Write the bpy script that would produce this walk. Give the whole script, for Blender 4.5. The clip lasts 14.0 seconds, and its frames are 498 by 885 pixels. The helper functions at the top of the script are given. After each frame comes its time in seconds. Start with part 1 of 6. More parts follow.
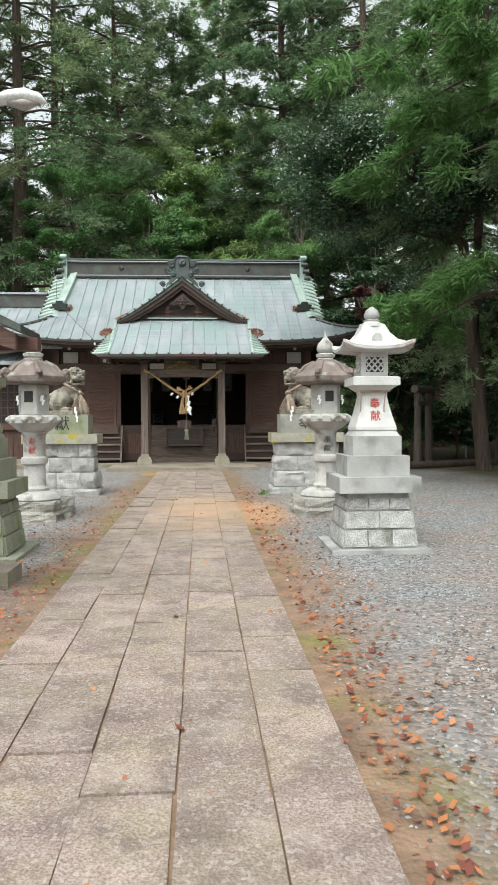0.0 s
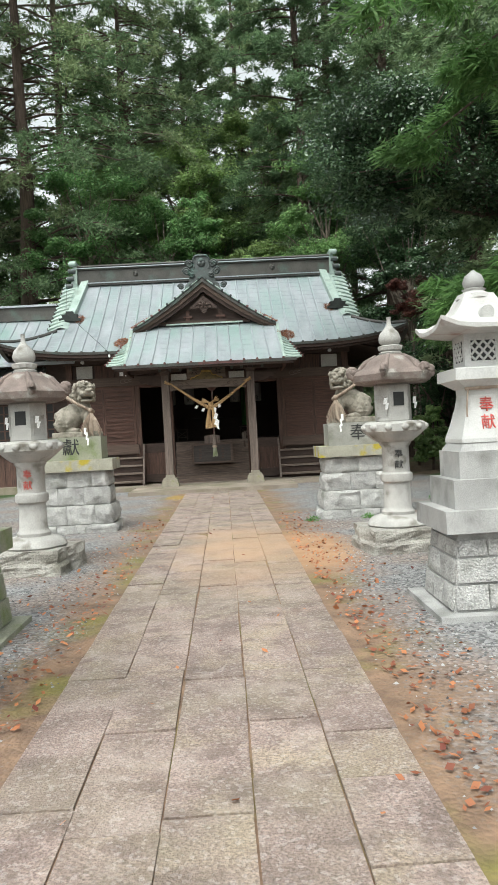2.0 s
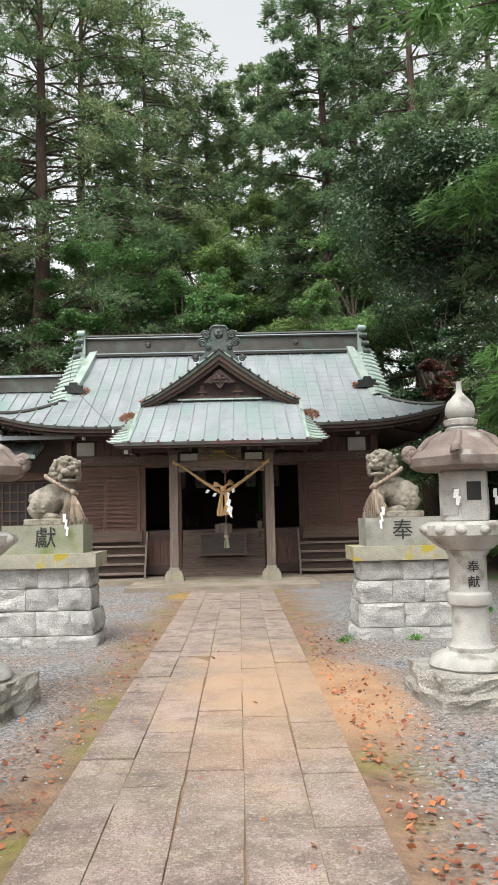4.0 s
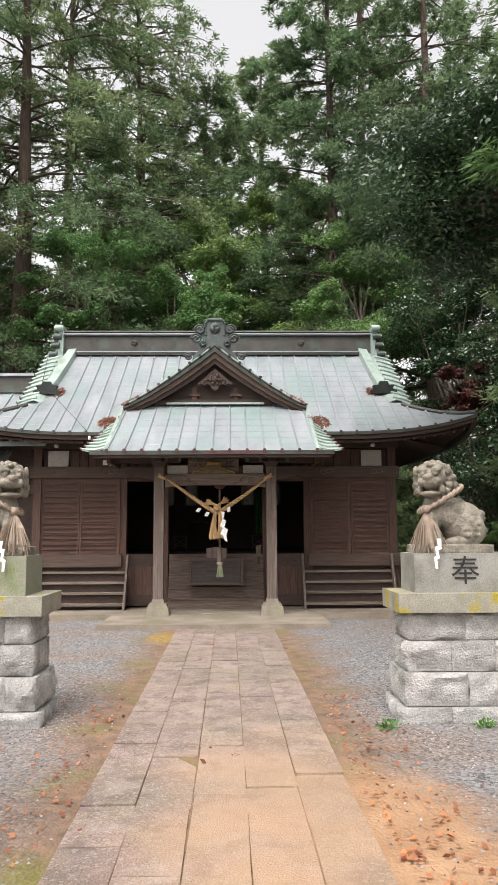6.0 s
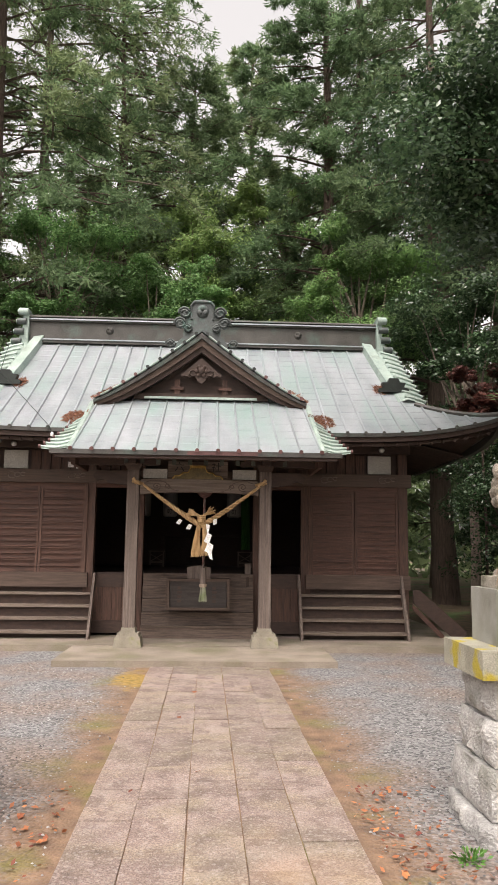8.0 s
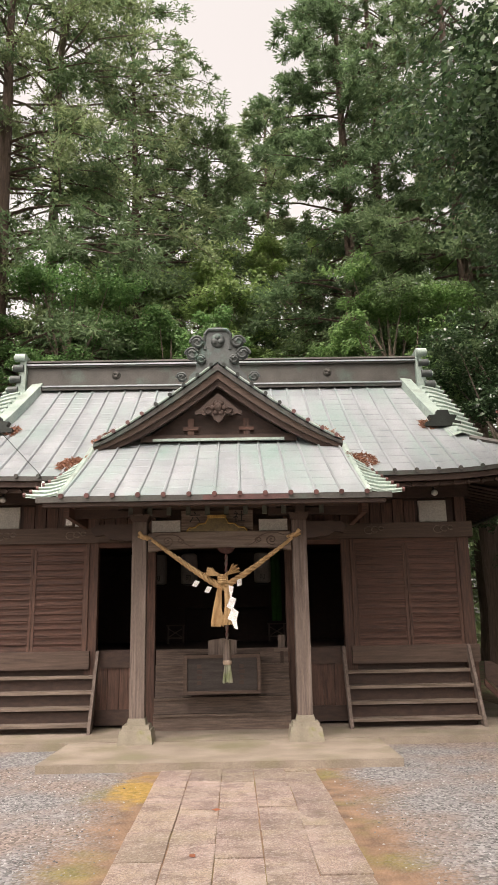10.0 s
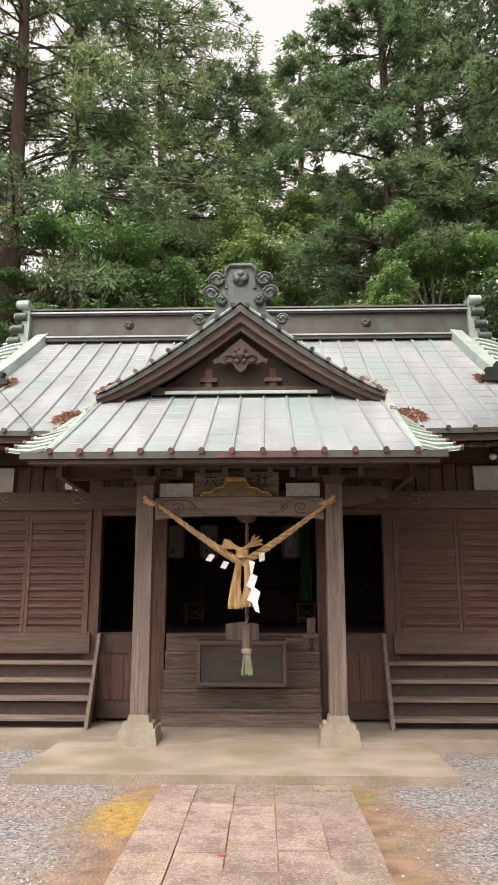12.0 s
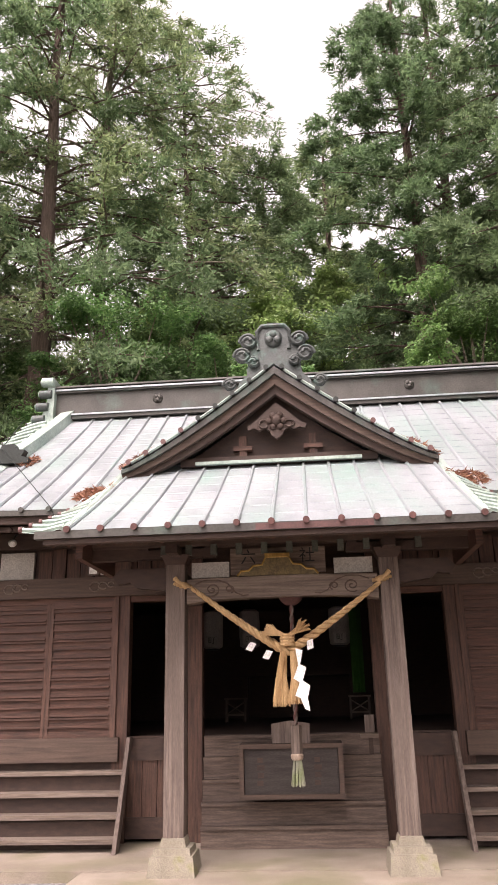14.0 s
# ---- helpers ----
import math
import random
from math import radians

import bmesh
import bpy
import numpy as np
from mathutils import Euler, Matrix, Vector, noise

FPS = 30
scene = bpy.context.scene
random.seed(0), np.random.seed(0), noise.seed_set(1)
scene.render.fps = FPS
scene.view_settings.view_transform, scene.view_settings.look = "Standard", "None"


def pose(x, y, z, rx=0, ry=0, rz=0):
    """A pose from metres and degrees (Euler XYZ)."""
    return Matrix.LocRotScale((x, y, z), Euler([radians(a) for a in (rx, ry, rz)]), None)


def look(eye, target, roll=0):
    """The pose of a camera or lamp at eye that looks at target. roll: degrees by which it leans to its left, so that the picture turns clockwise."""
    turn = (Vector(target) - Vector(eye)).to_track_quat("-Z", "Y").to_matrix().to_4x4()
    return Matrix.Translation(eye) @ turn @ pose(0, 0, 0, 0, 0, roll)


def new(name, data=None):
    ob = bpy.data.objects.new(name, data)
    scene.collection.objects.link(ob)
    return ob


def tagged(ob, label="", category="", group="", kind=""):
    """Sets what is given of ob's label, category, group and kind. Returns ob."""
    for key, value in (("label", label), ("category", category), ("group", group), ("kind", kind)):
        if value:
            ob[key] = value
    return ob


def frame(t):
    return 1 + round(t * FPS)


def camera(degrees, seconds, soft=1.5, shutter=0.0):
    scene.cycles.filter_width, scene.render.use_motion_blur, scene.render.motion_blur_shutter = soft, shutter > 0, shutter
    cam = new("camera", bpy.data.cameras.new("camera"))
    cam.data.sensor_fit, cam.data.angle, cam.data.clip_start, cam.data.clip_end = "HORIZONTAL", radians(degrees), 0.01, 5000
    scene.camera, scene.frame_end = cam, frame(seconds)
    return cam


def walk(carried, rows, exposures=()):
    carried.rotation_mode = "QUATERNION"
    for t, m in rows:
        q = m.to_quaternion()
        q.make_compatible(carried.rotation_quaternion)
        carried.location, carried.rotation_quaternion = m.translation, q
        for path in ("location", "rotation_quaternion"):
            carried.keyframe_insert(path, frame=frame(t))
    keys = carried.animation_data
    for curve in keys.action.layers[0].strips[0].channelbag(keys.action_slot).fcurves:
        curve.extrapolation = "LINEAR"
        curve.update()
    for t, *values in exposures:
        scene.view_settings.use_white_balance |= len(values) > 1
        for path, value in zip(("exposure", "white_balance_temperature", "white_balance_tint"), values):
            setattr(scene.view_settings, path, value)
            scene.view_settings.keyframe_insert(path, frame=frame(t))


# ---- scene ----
cam = camera(37.0, 14.0)
EXPOSURE = 0.5
PATH = [
    (0, (0.099, -0.129, 1.327), (0.214, 1.867, 1.27), -0.3),
    (0.5, (0.071, 0.395, 1.35), (0.126, 2.392, 1.265), 1.2),
    (1, (0.028, 0.954, 1.398), (0.153, 2.95, 1.346), 0.7),
    (1.5, (-0.002, 1.486, 1.401), (0.1, 3.481, 1.3), -1.7),
    (2, (-0.054, 2.04, 1.395), (-0.004, 4.039, 1.367), -3.1),
    (2.5, (-0.019, 2.63, 1.408), (0.086, 4.627, 1.358), -1.8),
    (3, (-0.027, 3.154, 1.418), (-0.072, 5.153, 1.485), -1.0),
    (3.5, (-0.039, 3.712, 1.448), (-0.021, 5.705, 1.608), -0.7),
    (3.7, (-0.028, 3.898, 1.47), (-0.013, 5.889, 1.662), -1.4),
    (5.8, (-0.126, 6.452, 1.635), (-0.108, 8.44, 1.852), 0.4),
    (6, (-0.161, 6.68, 1.644), (-0.123, 8.665, 1.888), -0.3),
    (6.5, (-0.218, 7.215, 1.628), (-0.163, 9.2, 1.87), -2.1),
    (7, (-0.253, 7.854, 1.635), (-0.142, 9.838, 1.855), -1.9),
    (7.5, (-0.288, 8.34, 1.664), (-0.185, 10.318, 1.941), -0.9),
    (8, (-0.325, 8.902, 1.703), (-0.231, 10.88, 1.983), 0.7),
    (8.2, (-0.299, 9.115, 1.706), (-0.211, 11.095, 1.977), 0.5),
    (10.3, (-0.237, 11.357, 1.519), (-0.224, 13.295, 2.013), -1.3),
    (10.5, (-0.222, 11.573, 1.537), (-0.224, 13.544, 1.88), -1.2),
    (11, (-0.259, 12.023, 1.54), (-0.31, 14.007, 1.787), 0.6),
    (11.5, (-0.231, 12.388, 1.572), (-0.263, 14.368, 1.858), 0.3),
    (12, (-0.168, 12.686, 1.607), (-0.228, 14.64, 2.029), -0.0),
    (12.5, (-0.223, 12.992, 1.673), (-0.292, 14.891, 2.297), -0.7),
    (13, (-0.226, 13.309, 1.647), (-0.301, 15.187, 2.33), -1.2),
    (13.5, (-0.201, 13.548, 1.674), (-0.363, 15.428, 2.337), -0.8),
    (14, (-0.231, 13.598, 1.668), (-0.382, 15.487, 2.308), -1.4),
]
walk(cam, [(t, look(eye, target, roll)) for t, eye, target, roll in PATH], [(0.0, EXPOSURE - 0.08, 6320, 2), (2.0, EXPOSURE - 0.06, 6350, 2), (3.5, EXPOSURE, 6500, 6), (6.5, EXPOSURE + 0.07, 6750, 13), (11.0, EXPOSURE + 0.2, 7450, 17), (12.2, EXPOSURE + 0.3, 7150, 17), (14.0, EXPOSURE + 0.54, 7150, 25)])

# ---- sky and light: overcast, open above the approach ----
world = bpy.data.worlds.new("overcast_sky")
scene.world = world
world.use_nodes = True
wn, wl = world.node_tree.nodes, world.node_tree.links
sky = wn.new("ShaderNodeTexSky")
sky.sky_type = "NISHITA"
sky.sun_disc = False
sky.dust_density, sky.air_density = 5.0, 1.5
sky.sun_elevation, sky.sun_rotation = radians(60), radians(202)
pale = wn.new("ShaderNodeHueSaturation")
pale.inputs["Saturation"].default_value = 0.12
pale.inputs["Value"].default_value = 1.3
wl.new(sky.outputs["Color"], pale.inputs["Color"])
wl.new(pale.outputs["Color"], wn["Background"].inputs["Color"])
wn["Background"].inputs["Strength"].default_value = 0.15
sun_data = bpy.data.lights.new("sun", "SUN")
sun_data.energy, sun_data.angle, sun_data.color = 1.1, radians(30), (1.0, 0.97, 0.92)
sun = new("sun", sun_data)
sun.matrix_world = look((-4.3, -10.7, 20), (0, 0, 0))

# ---- materials ----
def surf(name, a, b, scale=4.0, fine=60.0, rough=0.75, bump=0.3, metal=0.0, stretch=(1, 1, 1), spot=None, rand=0.0, where="Object", spread=0.25, dist=0.01, rough_vary=0.15, grain=(0.78, 1.22)):
    """Two colours mixed by coarse noise, fine grain over it, an optional stain colour, relief."""
    m = bpy.data.materials.new(name)
    m.use_nodes = True
    n, l = m.node_tree.nodes, m.node_tree.links
    p = n["Principled BSDF"]
    co = n.new("ShaderNodeTexCoord")
    mp = n.new("ShaderNodeMapping")
    mp.inputs["Scale"].default_value = stretch
    if where == "world":
        geo = n.new("ShaderNodeNewGeometry")
        l.new(geo.outputs["Position"], mp.inputs["Vector"])
    else:
        l.new(co.outputs["Object"], mp.inputs["Vector"])
    info = n.new("ShaderNodeObjectInfo")
    if rand and where != "world":
        mul = n.new("ShaderNodeMath")
        mul.operation = "MULTIPLY"
        mul.inputs[1].default_value = 37.0
        l.new(info.outputs["Random"], mul.inputs[0])
        l.new(mul.outputs[0], mp.inputs["Location"])
    big = n.new("ShaderNodeTexNoise")
    big.inputs["Scale"].default_value, big.inputs["Detail"].default_value = scale, 6.0
    small = n.new("ShaderNodeTexNoise")
    small.inputs["Scale"].default_value, small.inputs["Detail"].default_value = fine, 4.0
    for t in (big, small):
        l.new(mp.outputs["Vector"], t.inputs["Vector"])
    ramp = n.new("ShaderNodeValToRGB")
    ramp.color_ramp.elements[0].position, ramp.color_ramp.elements[1].position = 0.5 - spread, 0.5 + spread
    ramp.color_ramp.elements[0].color, ramp.color_ramp.elements[1].color = (*a, 1), (*b, 1)
    l.new(big.outputs["Fac"], ramp.inputs["Fac"])
    colour = ramp.outputs["Color"]
    if spot:
        sc, tint, low, high = spot
        st = n.new("ShaderNodeTexNoise")
        st.inputs["Scale"].default_value, st.inputs["Detail"].default_value = sc, 5.0
        l.new(mp.outputs["Vector"], st.inputs["Vector"])
        rng = n.new("ShaderNodeMapRange")
        rng.inputs["From Min"].default_value, rng.inputs["From Max"].default_value = low, high
        l.new(st.outputs["Fac"], rng.inputs["Value"])
        mix = n.new("ShaderNodeMixRGB")
        mix.inputs["Color2"].default_value = (*tint, 1)
        l.new(rng.outputs["Result"], mix.inputs["Fac"])
        l.new(colour, mix.inputs["Color1"])
        colour = mix.outputs["Color"]
    hsv = n.new("ShaderNodeHueSaturation")
    val = n.new("ShaderNodeMapRange")
    val.inputs["From Min"].default_value, val.inputs["From Max"].default_value = 0.3, 0.7
    val.inputs["To Min"].default_value, val.inputs["To Max"].default_value = grain
    l.new(small.outputs["Fac"], val.inputs["Value"])
    value = val.outputs["Result"]
    if rand:
        vr = n.new("ShaderNodeMapRange")
        vr.inputs["To Min"].default_value, vr.inputs["To Max"].default_value = 1 - rand, 1 + rand
        l.new(info.outputs["Random"], vr.inputs["Value"])
        mm = n.new("ShaderNodeMath")
        mm.operation = "MULTIPLY"
        l.new(value, mm.inputs[0])
        l.new(vr.outputs["Result"], mm.inputs[1])
        value = mm.outputs[0]
    l.new(value, hsv.inputs["Value"])
    l.new(colour, hsv.inputs["Color"])
    l.new(hsv.outputs["Color"], p.inputs["Base Color"])
    rr = n.new("ShaderNodeMapRange")
    rr.inputs["To Min"].default_value, rr.inputs["To Max"].default_value = max(0.05, rough - rough_vary), min(1, rough + rough_vary)
    l.new(big.outputs["Fac"], rr.inputs["Value"])
    l.new(rr.outputs["Result"], p.inputs["Roughness"])
    p.inputs["Metallic"].default_value = metal
    if bump:
        b1 = n.new("ShaderNodeBump")
        b1.inputs["Strength"].default_value, b1.inputs["Distance"].default_value = bump, dist
        add = n.new("ShaderNodeMath")
        l.new(big.outputs["Fac"], add.inputs[0])
        l.new(small.outputs["Fac"], add.inputs[1])
        l.new(add.outputs[0], b1.inputs["Height"])
        l.new(b1.outputs["Normal"], p.inputs["Normal"])
    return m


def leafy(name, a, b, rough=0.5, trans=0.25, vary=0.35, sheen=0.5, apart=0.0):
    """Leaves that differ one from another and from tree to tree, with a little light through them."""
    m = bpy.data.materials.new(name)
    m.use_nodes = True
    n, l = m.node_tree.nodes, m.node_tree.links
    p = n["Principled BSDF"]
    geo = n.new("ShaderNodeNewGeometry")
    ramp = n.new("ShaderNodeValToRGB")
    ramp.color_ramp.elements[0].color, ramp.color_ramp.elements[1].color = (*a, 1), (*b, 1)
    l.new(geo.outputs["Random Per Island"], ramp.inputs["Fac"])
    nz = n.new("ShaderNodeTexNoise")
    nz.inputs["Scale"].default_value = 0.7
    l.new(geo.outputs["Position"], nz.inputs["Vector"])
    rng = n.new("ShaderNodeMapRange")
    rng.inputs["From Min"].default_value, rng.inputs["From Max"].default_value = 0.3, 0.7
    rng.inputs["To Min"].default_value, rng.inputs["To Max"].default_value = 1 - vary, 1 + vary
    l.new(nz.outputs["Fac"], rng.inputs["Value"])
    hsv = n.new("ShaderNodeHueSaturation")
    value = rng.outputs["Result"]
    if apart:
        info = n.new("ShaderNodeObjectInfo")
        hue = n.new("ShaderNodeMapRange")
        hue.inputs["To Min"].default_value, hue.inputs["To Max"].default_value = 0.5 - 0.022, 0.5 + 0.03
        l.new(info.outputs["Random"], hue.inputs["Value"])
        l.new(hue.outputs["Result"], hsv.inputs["Hue"])
        tone = n.new("ShaderNodeMath")
        tone.operation = "MULTIPLY_ADD"
        tone.inputs[1].default_value, tone.inputs[2].default_value = -2 * apart, 1 + apart
        l.new(info.outputs["Random"], tone.inputs[0])
        both = n.new("ShaderNodeMath")
        both.operation = "MULTIPLY"
        l.new(value, both.inputs[0])
        l.new(tone.outputs[0], both.inputs[1])
        value = both.outputs[0]
    l.new(value, hsv.inputs["Value"])
    l.new(ramp.outputs["Color"], hsv.inputs["Color"])
    l.new(hsv.outputs["Color"], p.inputs["Base Color"])
    p.inputs["Roughness"].default_value = rough
    p.inputs["Specular IOR Level"].default_value = sheen
    tr = n.new("ShaderNodeBsdfTranslucent")
    l.new(hsv.outputs["Color"], tr.inputs["Color"])
    mx = n.new("ShaderNodeMixShader")
    mx.inputs["Fac"].default_value = trans
    l.new(p.outputs["BSDF"], mx.inputs[1])
    l.new(tr.outputs["BSDF"], mx.inputs[2])
    l.new(mx.outputs["Shader"], n["Material Output"].inputs["Surface"])
    return m


GRANITE = surf("pale_granite", (0.27, 0.265, 0.255), (0.47, 0.46, 0.45), 3, 140, 0.8, 0.35, spot=(3.5, (0.17, 0.17, 0.155), 0.5, 0.72), rand=0.06)
GRANITE_WHITE = surf("white_granite", (0.46, 0.455, 0.44), (0.62, 0.61, 0.595), 2.5, 150, 0.8, 0.25, spot=(4, (0.38, 0.38, 0.34), 0.58, 0.8), rand=0.05)
GRANITE_ROUGH = surf("split_granite", (0.3, 0.29, 0.28), (0.55, 0.54, 0.52), 7, 60, 0.9, 0.8, spot=(2.2, (0.2, 0.2, 0.17), 0.55, 0.72), rand=0.12, dist=0.03)
GRANITE_MOSSY = surf("mossy_granite", (0.2, 0.205, 0.15), (0.34, 0.335, 0.27), 3, 120, 0.9, 0.4, spot=(3, (0.15, 0.19, 0.07), 0.5, 0.7), rand=0.06)
STATUE = surf("weathered_stone", (0.2, 0.175, 0.14), (0.38, 0.345, 0.29), 5, 90, 0.9, 0.6, spot=(7, (0.13, 0.12, 0.09), 0.48, 0.68), dist=0.02)
CAP_STONE = surf("lichen_stone", (0.24, 0.23, 0.18), (0.42, 0.4, 0.33), 5, 110, 0.9, 0.6, spot=(4.5, (0.4, 0.32, 0.04), 0.52, 0.62), dist=0.015)
BLOCK_STONE = surf("grey_dressed_stone", (0.24, 0.235, 0.21), (0.36, 0.35, 0.32), 4, 120, 0.9, 0.4, spot=(3, (0.19, 0.185, 0.155), 0.5, 0.72))
ROOF_STONE = surf("brownish_stone", (0.125, 0.095, 0.085), (0.27, 0.215, 0.19), 5, 110, 0.9, 0.6, spot=(6, (0.33, 0.31, 0.28), 0.56, 0.7), dist=0.02)
LANTERN_STONE = surf("weathered_beige_granite", (0.31, 0.295, 0.275), (0.53, 0.515, 0.49), 4, 130, 0.85, 0.5, spot=(5, (0.17, 0.155, 0.125), 0.55, 0.72), dist=0.015)
LANTERN_ROUGH = surf("rough_beige_rock", (0.22, 0.2, 0.175), (0.46, 0.44, 0.4), 6, 50, 0.9, 0.9, spot=(3, (0.15, 0.14, 0.11), 0.55, 0.7), dist=0.03)
BASE_STONE = surf("mossy_beige_stone", (0.19, 0.168, 0.128), (0.32, 0.285, 0.23), 5, 100, 0.9, 0.5, spot=(6, (0.22, 0.22, 0.1), 0.58, 0.74), dist=0.015)
SLAB = surf("path_slab", (0.17, 0.122, 0.106), (0.35, 0.268, 0.236), 3.2, 85, 0.8, 0.9, spot=(2.4, (0.3, 0.235, 0.18), 0.5, 0.66), rand=0.15, dist=0.012, grain=(0.58, 1.45))
CONCRETE = surf("stained_concrete", (0.19, 0.155, 0.122), (0.34, 0.285, 0.235), 2.2, 90, 0.9, 0.4, spot=(1.5, (0.19, 0.17, 0.11), 0.5, 0.7))
WOOD_V = surf("old_wood_upright", (0.035, 0.017, 0.012), (0.14, 0.074, 0.054), 5, 40, 0.7, 0.35, stretch=(9, 9, 0.7), rand=0.15, dist=0.004)
WOOD_H = surf("old_wood_level", (0.038, 0.019, 0.0135), (0.155, 0.077, 0.057), 5, 40, 0.7, 0.35, stretch=(0.7, 9, 9), rand=0.15, dist=0.004)
GREY_V = surf("greyed_wood_upright", (0.062, 0.043, 0.036), (0.235, 0.185, 0.16), 4, 40, 0.85, 0.5, stretch=(10, 10, 0.5), rand=0.06, dist=0.006, spot=(1.2, (0.13, 0.1, 0.085), 0.5, 0.7))
GREY_H = surf("greyed_wood_level", (0.09, 0.064, 0.05), (0.26, 0.205, 0.17), 4, 40, 0.85, 0.5, stretch=(0.5, 10, 10), rand=0.12, dist=0.006)
BEAM = surf("grey_brown_beam", (0.05, 0.031, 0.024), (0.125, 0.085, 0.066), 4, 40, 0.8, 0.4, stretch=(0.6, 10, 10), dist=0.004)
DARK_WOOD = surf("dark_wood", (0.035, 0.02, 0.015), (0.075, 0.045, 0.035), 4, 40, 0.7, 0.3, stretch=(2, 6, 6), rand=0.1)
COPPER = surf("patinated_copper_sheet", (0.26, 0.29, 0.31), (0.46, 0.48, 0.51), 1.6, 25, 0.36, 0.12, metal=0.25, stretch=(2.2, 0.8, 0.8), spot=(0.8, (0.27, 0.37, 0.35), 0.48, 0.74), rand=0.06, rough_vary=0.12, grain=(0.9, 1.1))
COPPER_GREEN = surf("green_copper", (0.25, 0.33, 0.295), (0.42, 0.5, 0.455), 3, 40, 0.55, 0.15, metal=0.15, spot=(2, (0.2, 0.24, 0.2), 0.55, 0.75), rand=0.06)
COPPER_DARK = surf("dark_copper", (0.042, 0.039, 0.035), (0.09, 0.085, 0.076), 2.5, 40, 0.5, 0.2, metal=0.2, spot=(2, (0.08, 0.12, 0.1), 0.55, 0.75), rand=0.1)
COPPER_BLACK = surf("blackened_copper", (0.008, 0.011, 0.01), (0.025, 0.032, 0.028), 5, 40, 0.55, 0.3, metal=0.2)
BOX_PANEL = surf("greyish_board", (0.035, 0.029, 0.027), (0.075, 0.064, 0.06), 3, 40, 0.95, 0.4, stretch=(0.8, 6, 6), rough_vary=0.04)
ORNAMENT = surf("blue_grey_copper", (0.045, 0.053, 0.054), (0.11, 0.122, 0.118), 5, 50, 0.55, 0.3, metal=0.2, spot=(6, (0.1, 0.16, 0.14), 0.55, 0.7))
ROOF_WHITE = surf("red_stained_granite", (0.4, 0.385, 0.37), (0.56, 0.55, 0.53), 3, 140, 0.85, 0.3, spot=(4, (0.3, 0.2, 0.17), 0.5, 0.68))
RED_CAP = surf("red_painted_copper", (0.075, 0.032, 0.03), (0.15, 0.068, 0.062), 9, 60, 0.6, 0.1, rand=0.2)
PLASTER = surf("grey_plaster", (0.42, 0.4, 0.37), (0.58, 0.56, 0.52), 3, 60, 0.9, 0.2)
GOLD = surf("dull_gilt", (0.28, 0.17, 0.05), (0.5, 0.33, 0.1), 14, 60, 0.45, 0.3, metal=0.5)
DULL_GILT = surf("worn_gilt_wood", (0.08, 0.06, 0.03), (0.2, 0.15, 0.065), 16, 60, 0.6, 0.5, metal=0.2, dist=0.01)
CAP_GREEN = surf("green_black_copper", (0.06, 0.068, 0.055), (0.12, 0.135, 0.11), 9, 60, 0.6, 0.1)
STRAW = surf("rice_straw", (0.36, 0.225, 0.11), (0.58, 0.39, 0.2), 9, 90, 0.8, 0.5, stretch=(3, 3, 0.5))
STRAW_OLD = surf("faded_straw", (0.22, 0.16, 0.12), (0.46, 0.37, 0.295), 9, 90, 0.85, 0.5, stretch=(3, 3, 0.5))
# White paper of the hall lanterns, with the dim interior put into its grey.
SHADED_PAPER = surf("shaded_paper", (0.24, 0.23, 0.22), (0.34, 0.33, 0.31), 5, 50, 0.85, 0.05)
STEP_WOOD = surf("trodden_wood", (0.052, 0.036, 0.029), (0.185, 0.133, 0.108), 5, 40, 0.75, 0.4, stretch=(0.7, 9, 9), rand=0.15, dist=0.004)
PAPER = surf("white_paper", (0.74, 0.73, 0.72), (0.84, 0.83, 0.82), 5, 50, 0.8, 0.05)
# Black for ink and small fittings; also paints the shade of lantern and window hollows.
INK_AND_SHADE = surf("black_ink_and_shade", (0.012, 0.012, 0.012), (0.03, 0.03, 0.03), 9, 60, 0.7, 0.0)
RED_INK = surf("red_paint", (0.42, 0.05, 0.04), (0.55, 0.11, 0.09), 9, 60, 0.7, 0.0)
GREEN_CLOTH = surf("green_cloth", (0.03, 0.12, 0.02), (0.06, 0.19, 0.035), 5, 200, 0.9, 0.1)
STEEL = surf("galvanised_steel", (0.42, 0.46, 0.5), (0.56, 0.6, 0.64), 3, 90, 0.4, 0.1, metal=0.6)
WHITE_PLASTIC = surf("white_plastic", (0.72, 0.73, 0.72), (0.8, 0.81, 0.8), 4, 80, 0.35, 0.0)
GREY_GLASS = surf("lamp_cover", (0.32, 0.29, 0.26), (0.42, 0.39, 0.36), 4, 80, 0.25, 0.0)
PEBBLE = leafy("gravel", (0.05, 0.05, 0.052), (0.4, 0.393, 0.388), 0.9, 0.0, 0.2)
BARK = surf("cedar_bark", (0.06, 0.04, 0.03), (0.17, 0.12, 0.095), 5, 30, 0.95, 0.9, stretch=(5, 5, 0.5), dist=0.05)
BARK_PALE = surf("pale_bark", (0.13, 0.1, 0.08), (0.26, 0.21, 0.17), 4, 30, 0.95, 0.8, stretch=(5, 5, 0.5), dist=0.04)
CEDAR = leafy("cedar_needles", (0.122, 0.185, 0.092), (0.27, 0.36, 0.185), 0.55, 0.5, 0.35, 0.35, 0.2)
CEDAR_BRIGHT = leafy("young_cedar_needles", (0.065, 0.14, 0.042), (0.16, 0.285, 0.09), 0.55, 0.45, 0.35, 0.25)
BROAD = leafy("broad_leaves", (0.12, 0.22, 0.075), (0.3, 0.44, 0.17), 0.42, 0.5, 0.35, 0.4, 0.2)
GLOSSY = leafy("glossy_dark_leaves", (0.03, 0.062, 0.03), (0.085, 0.145, 0.068), 0.24, 0.3, 0.4, 0.75)
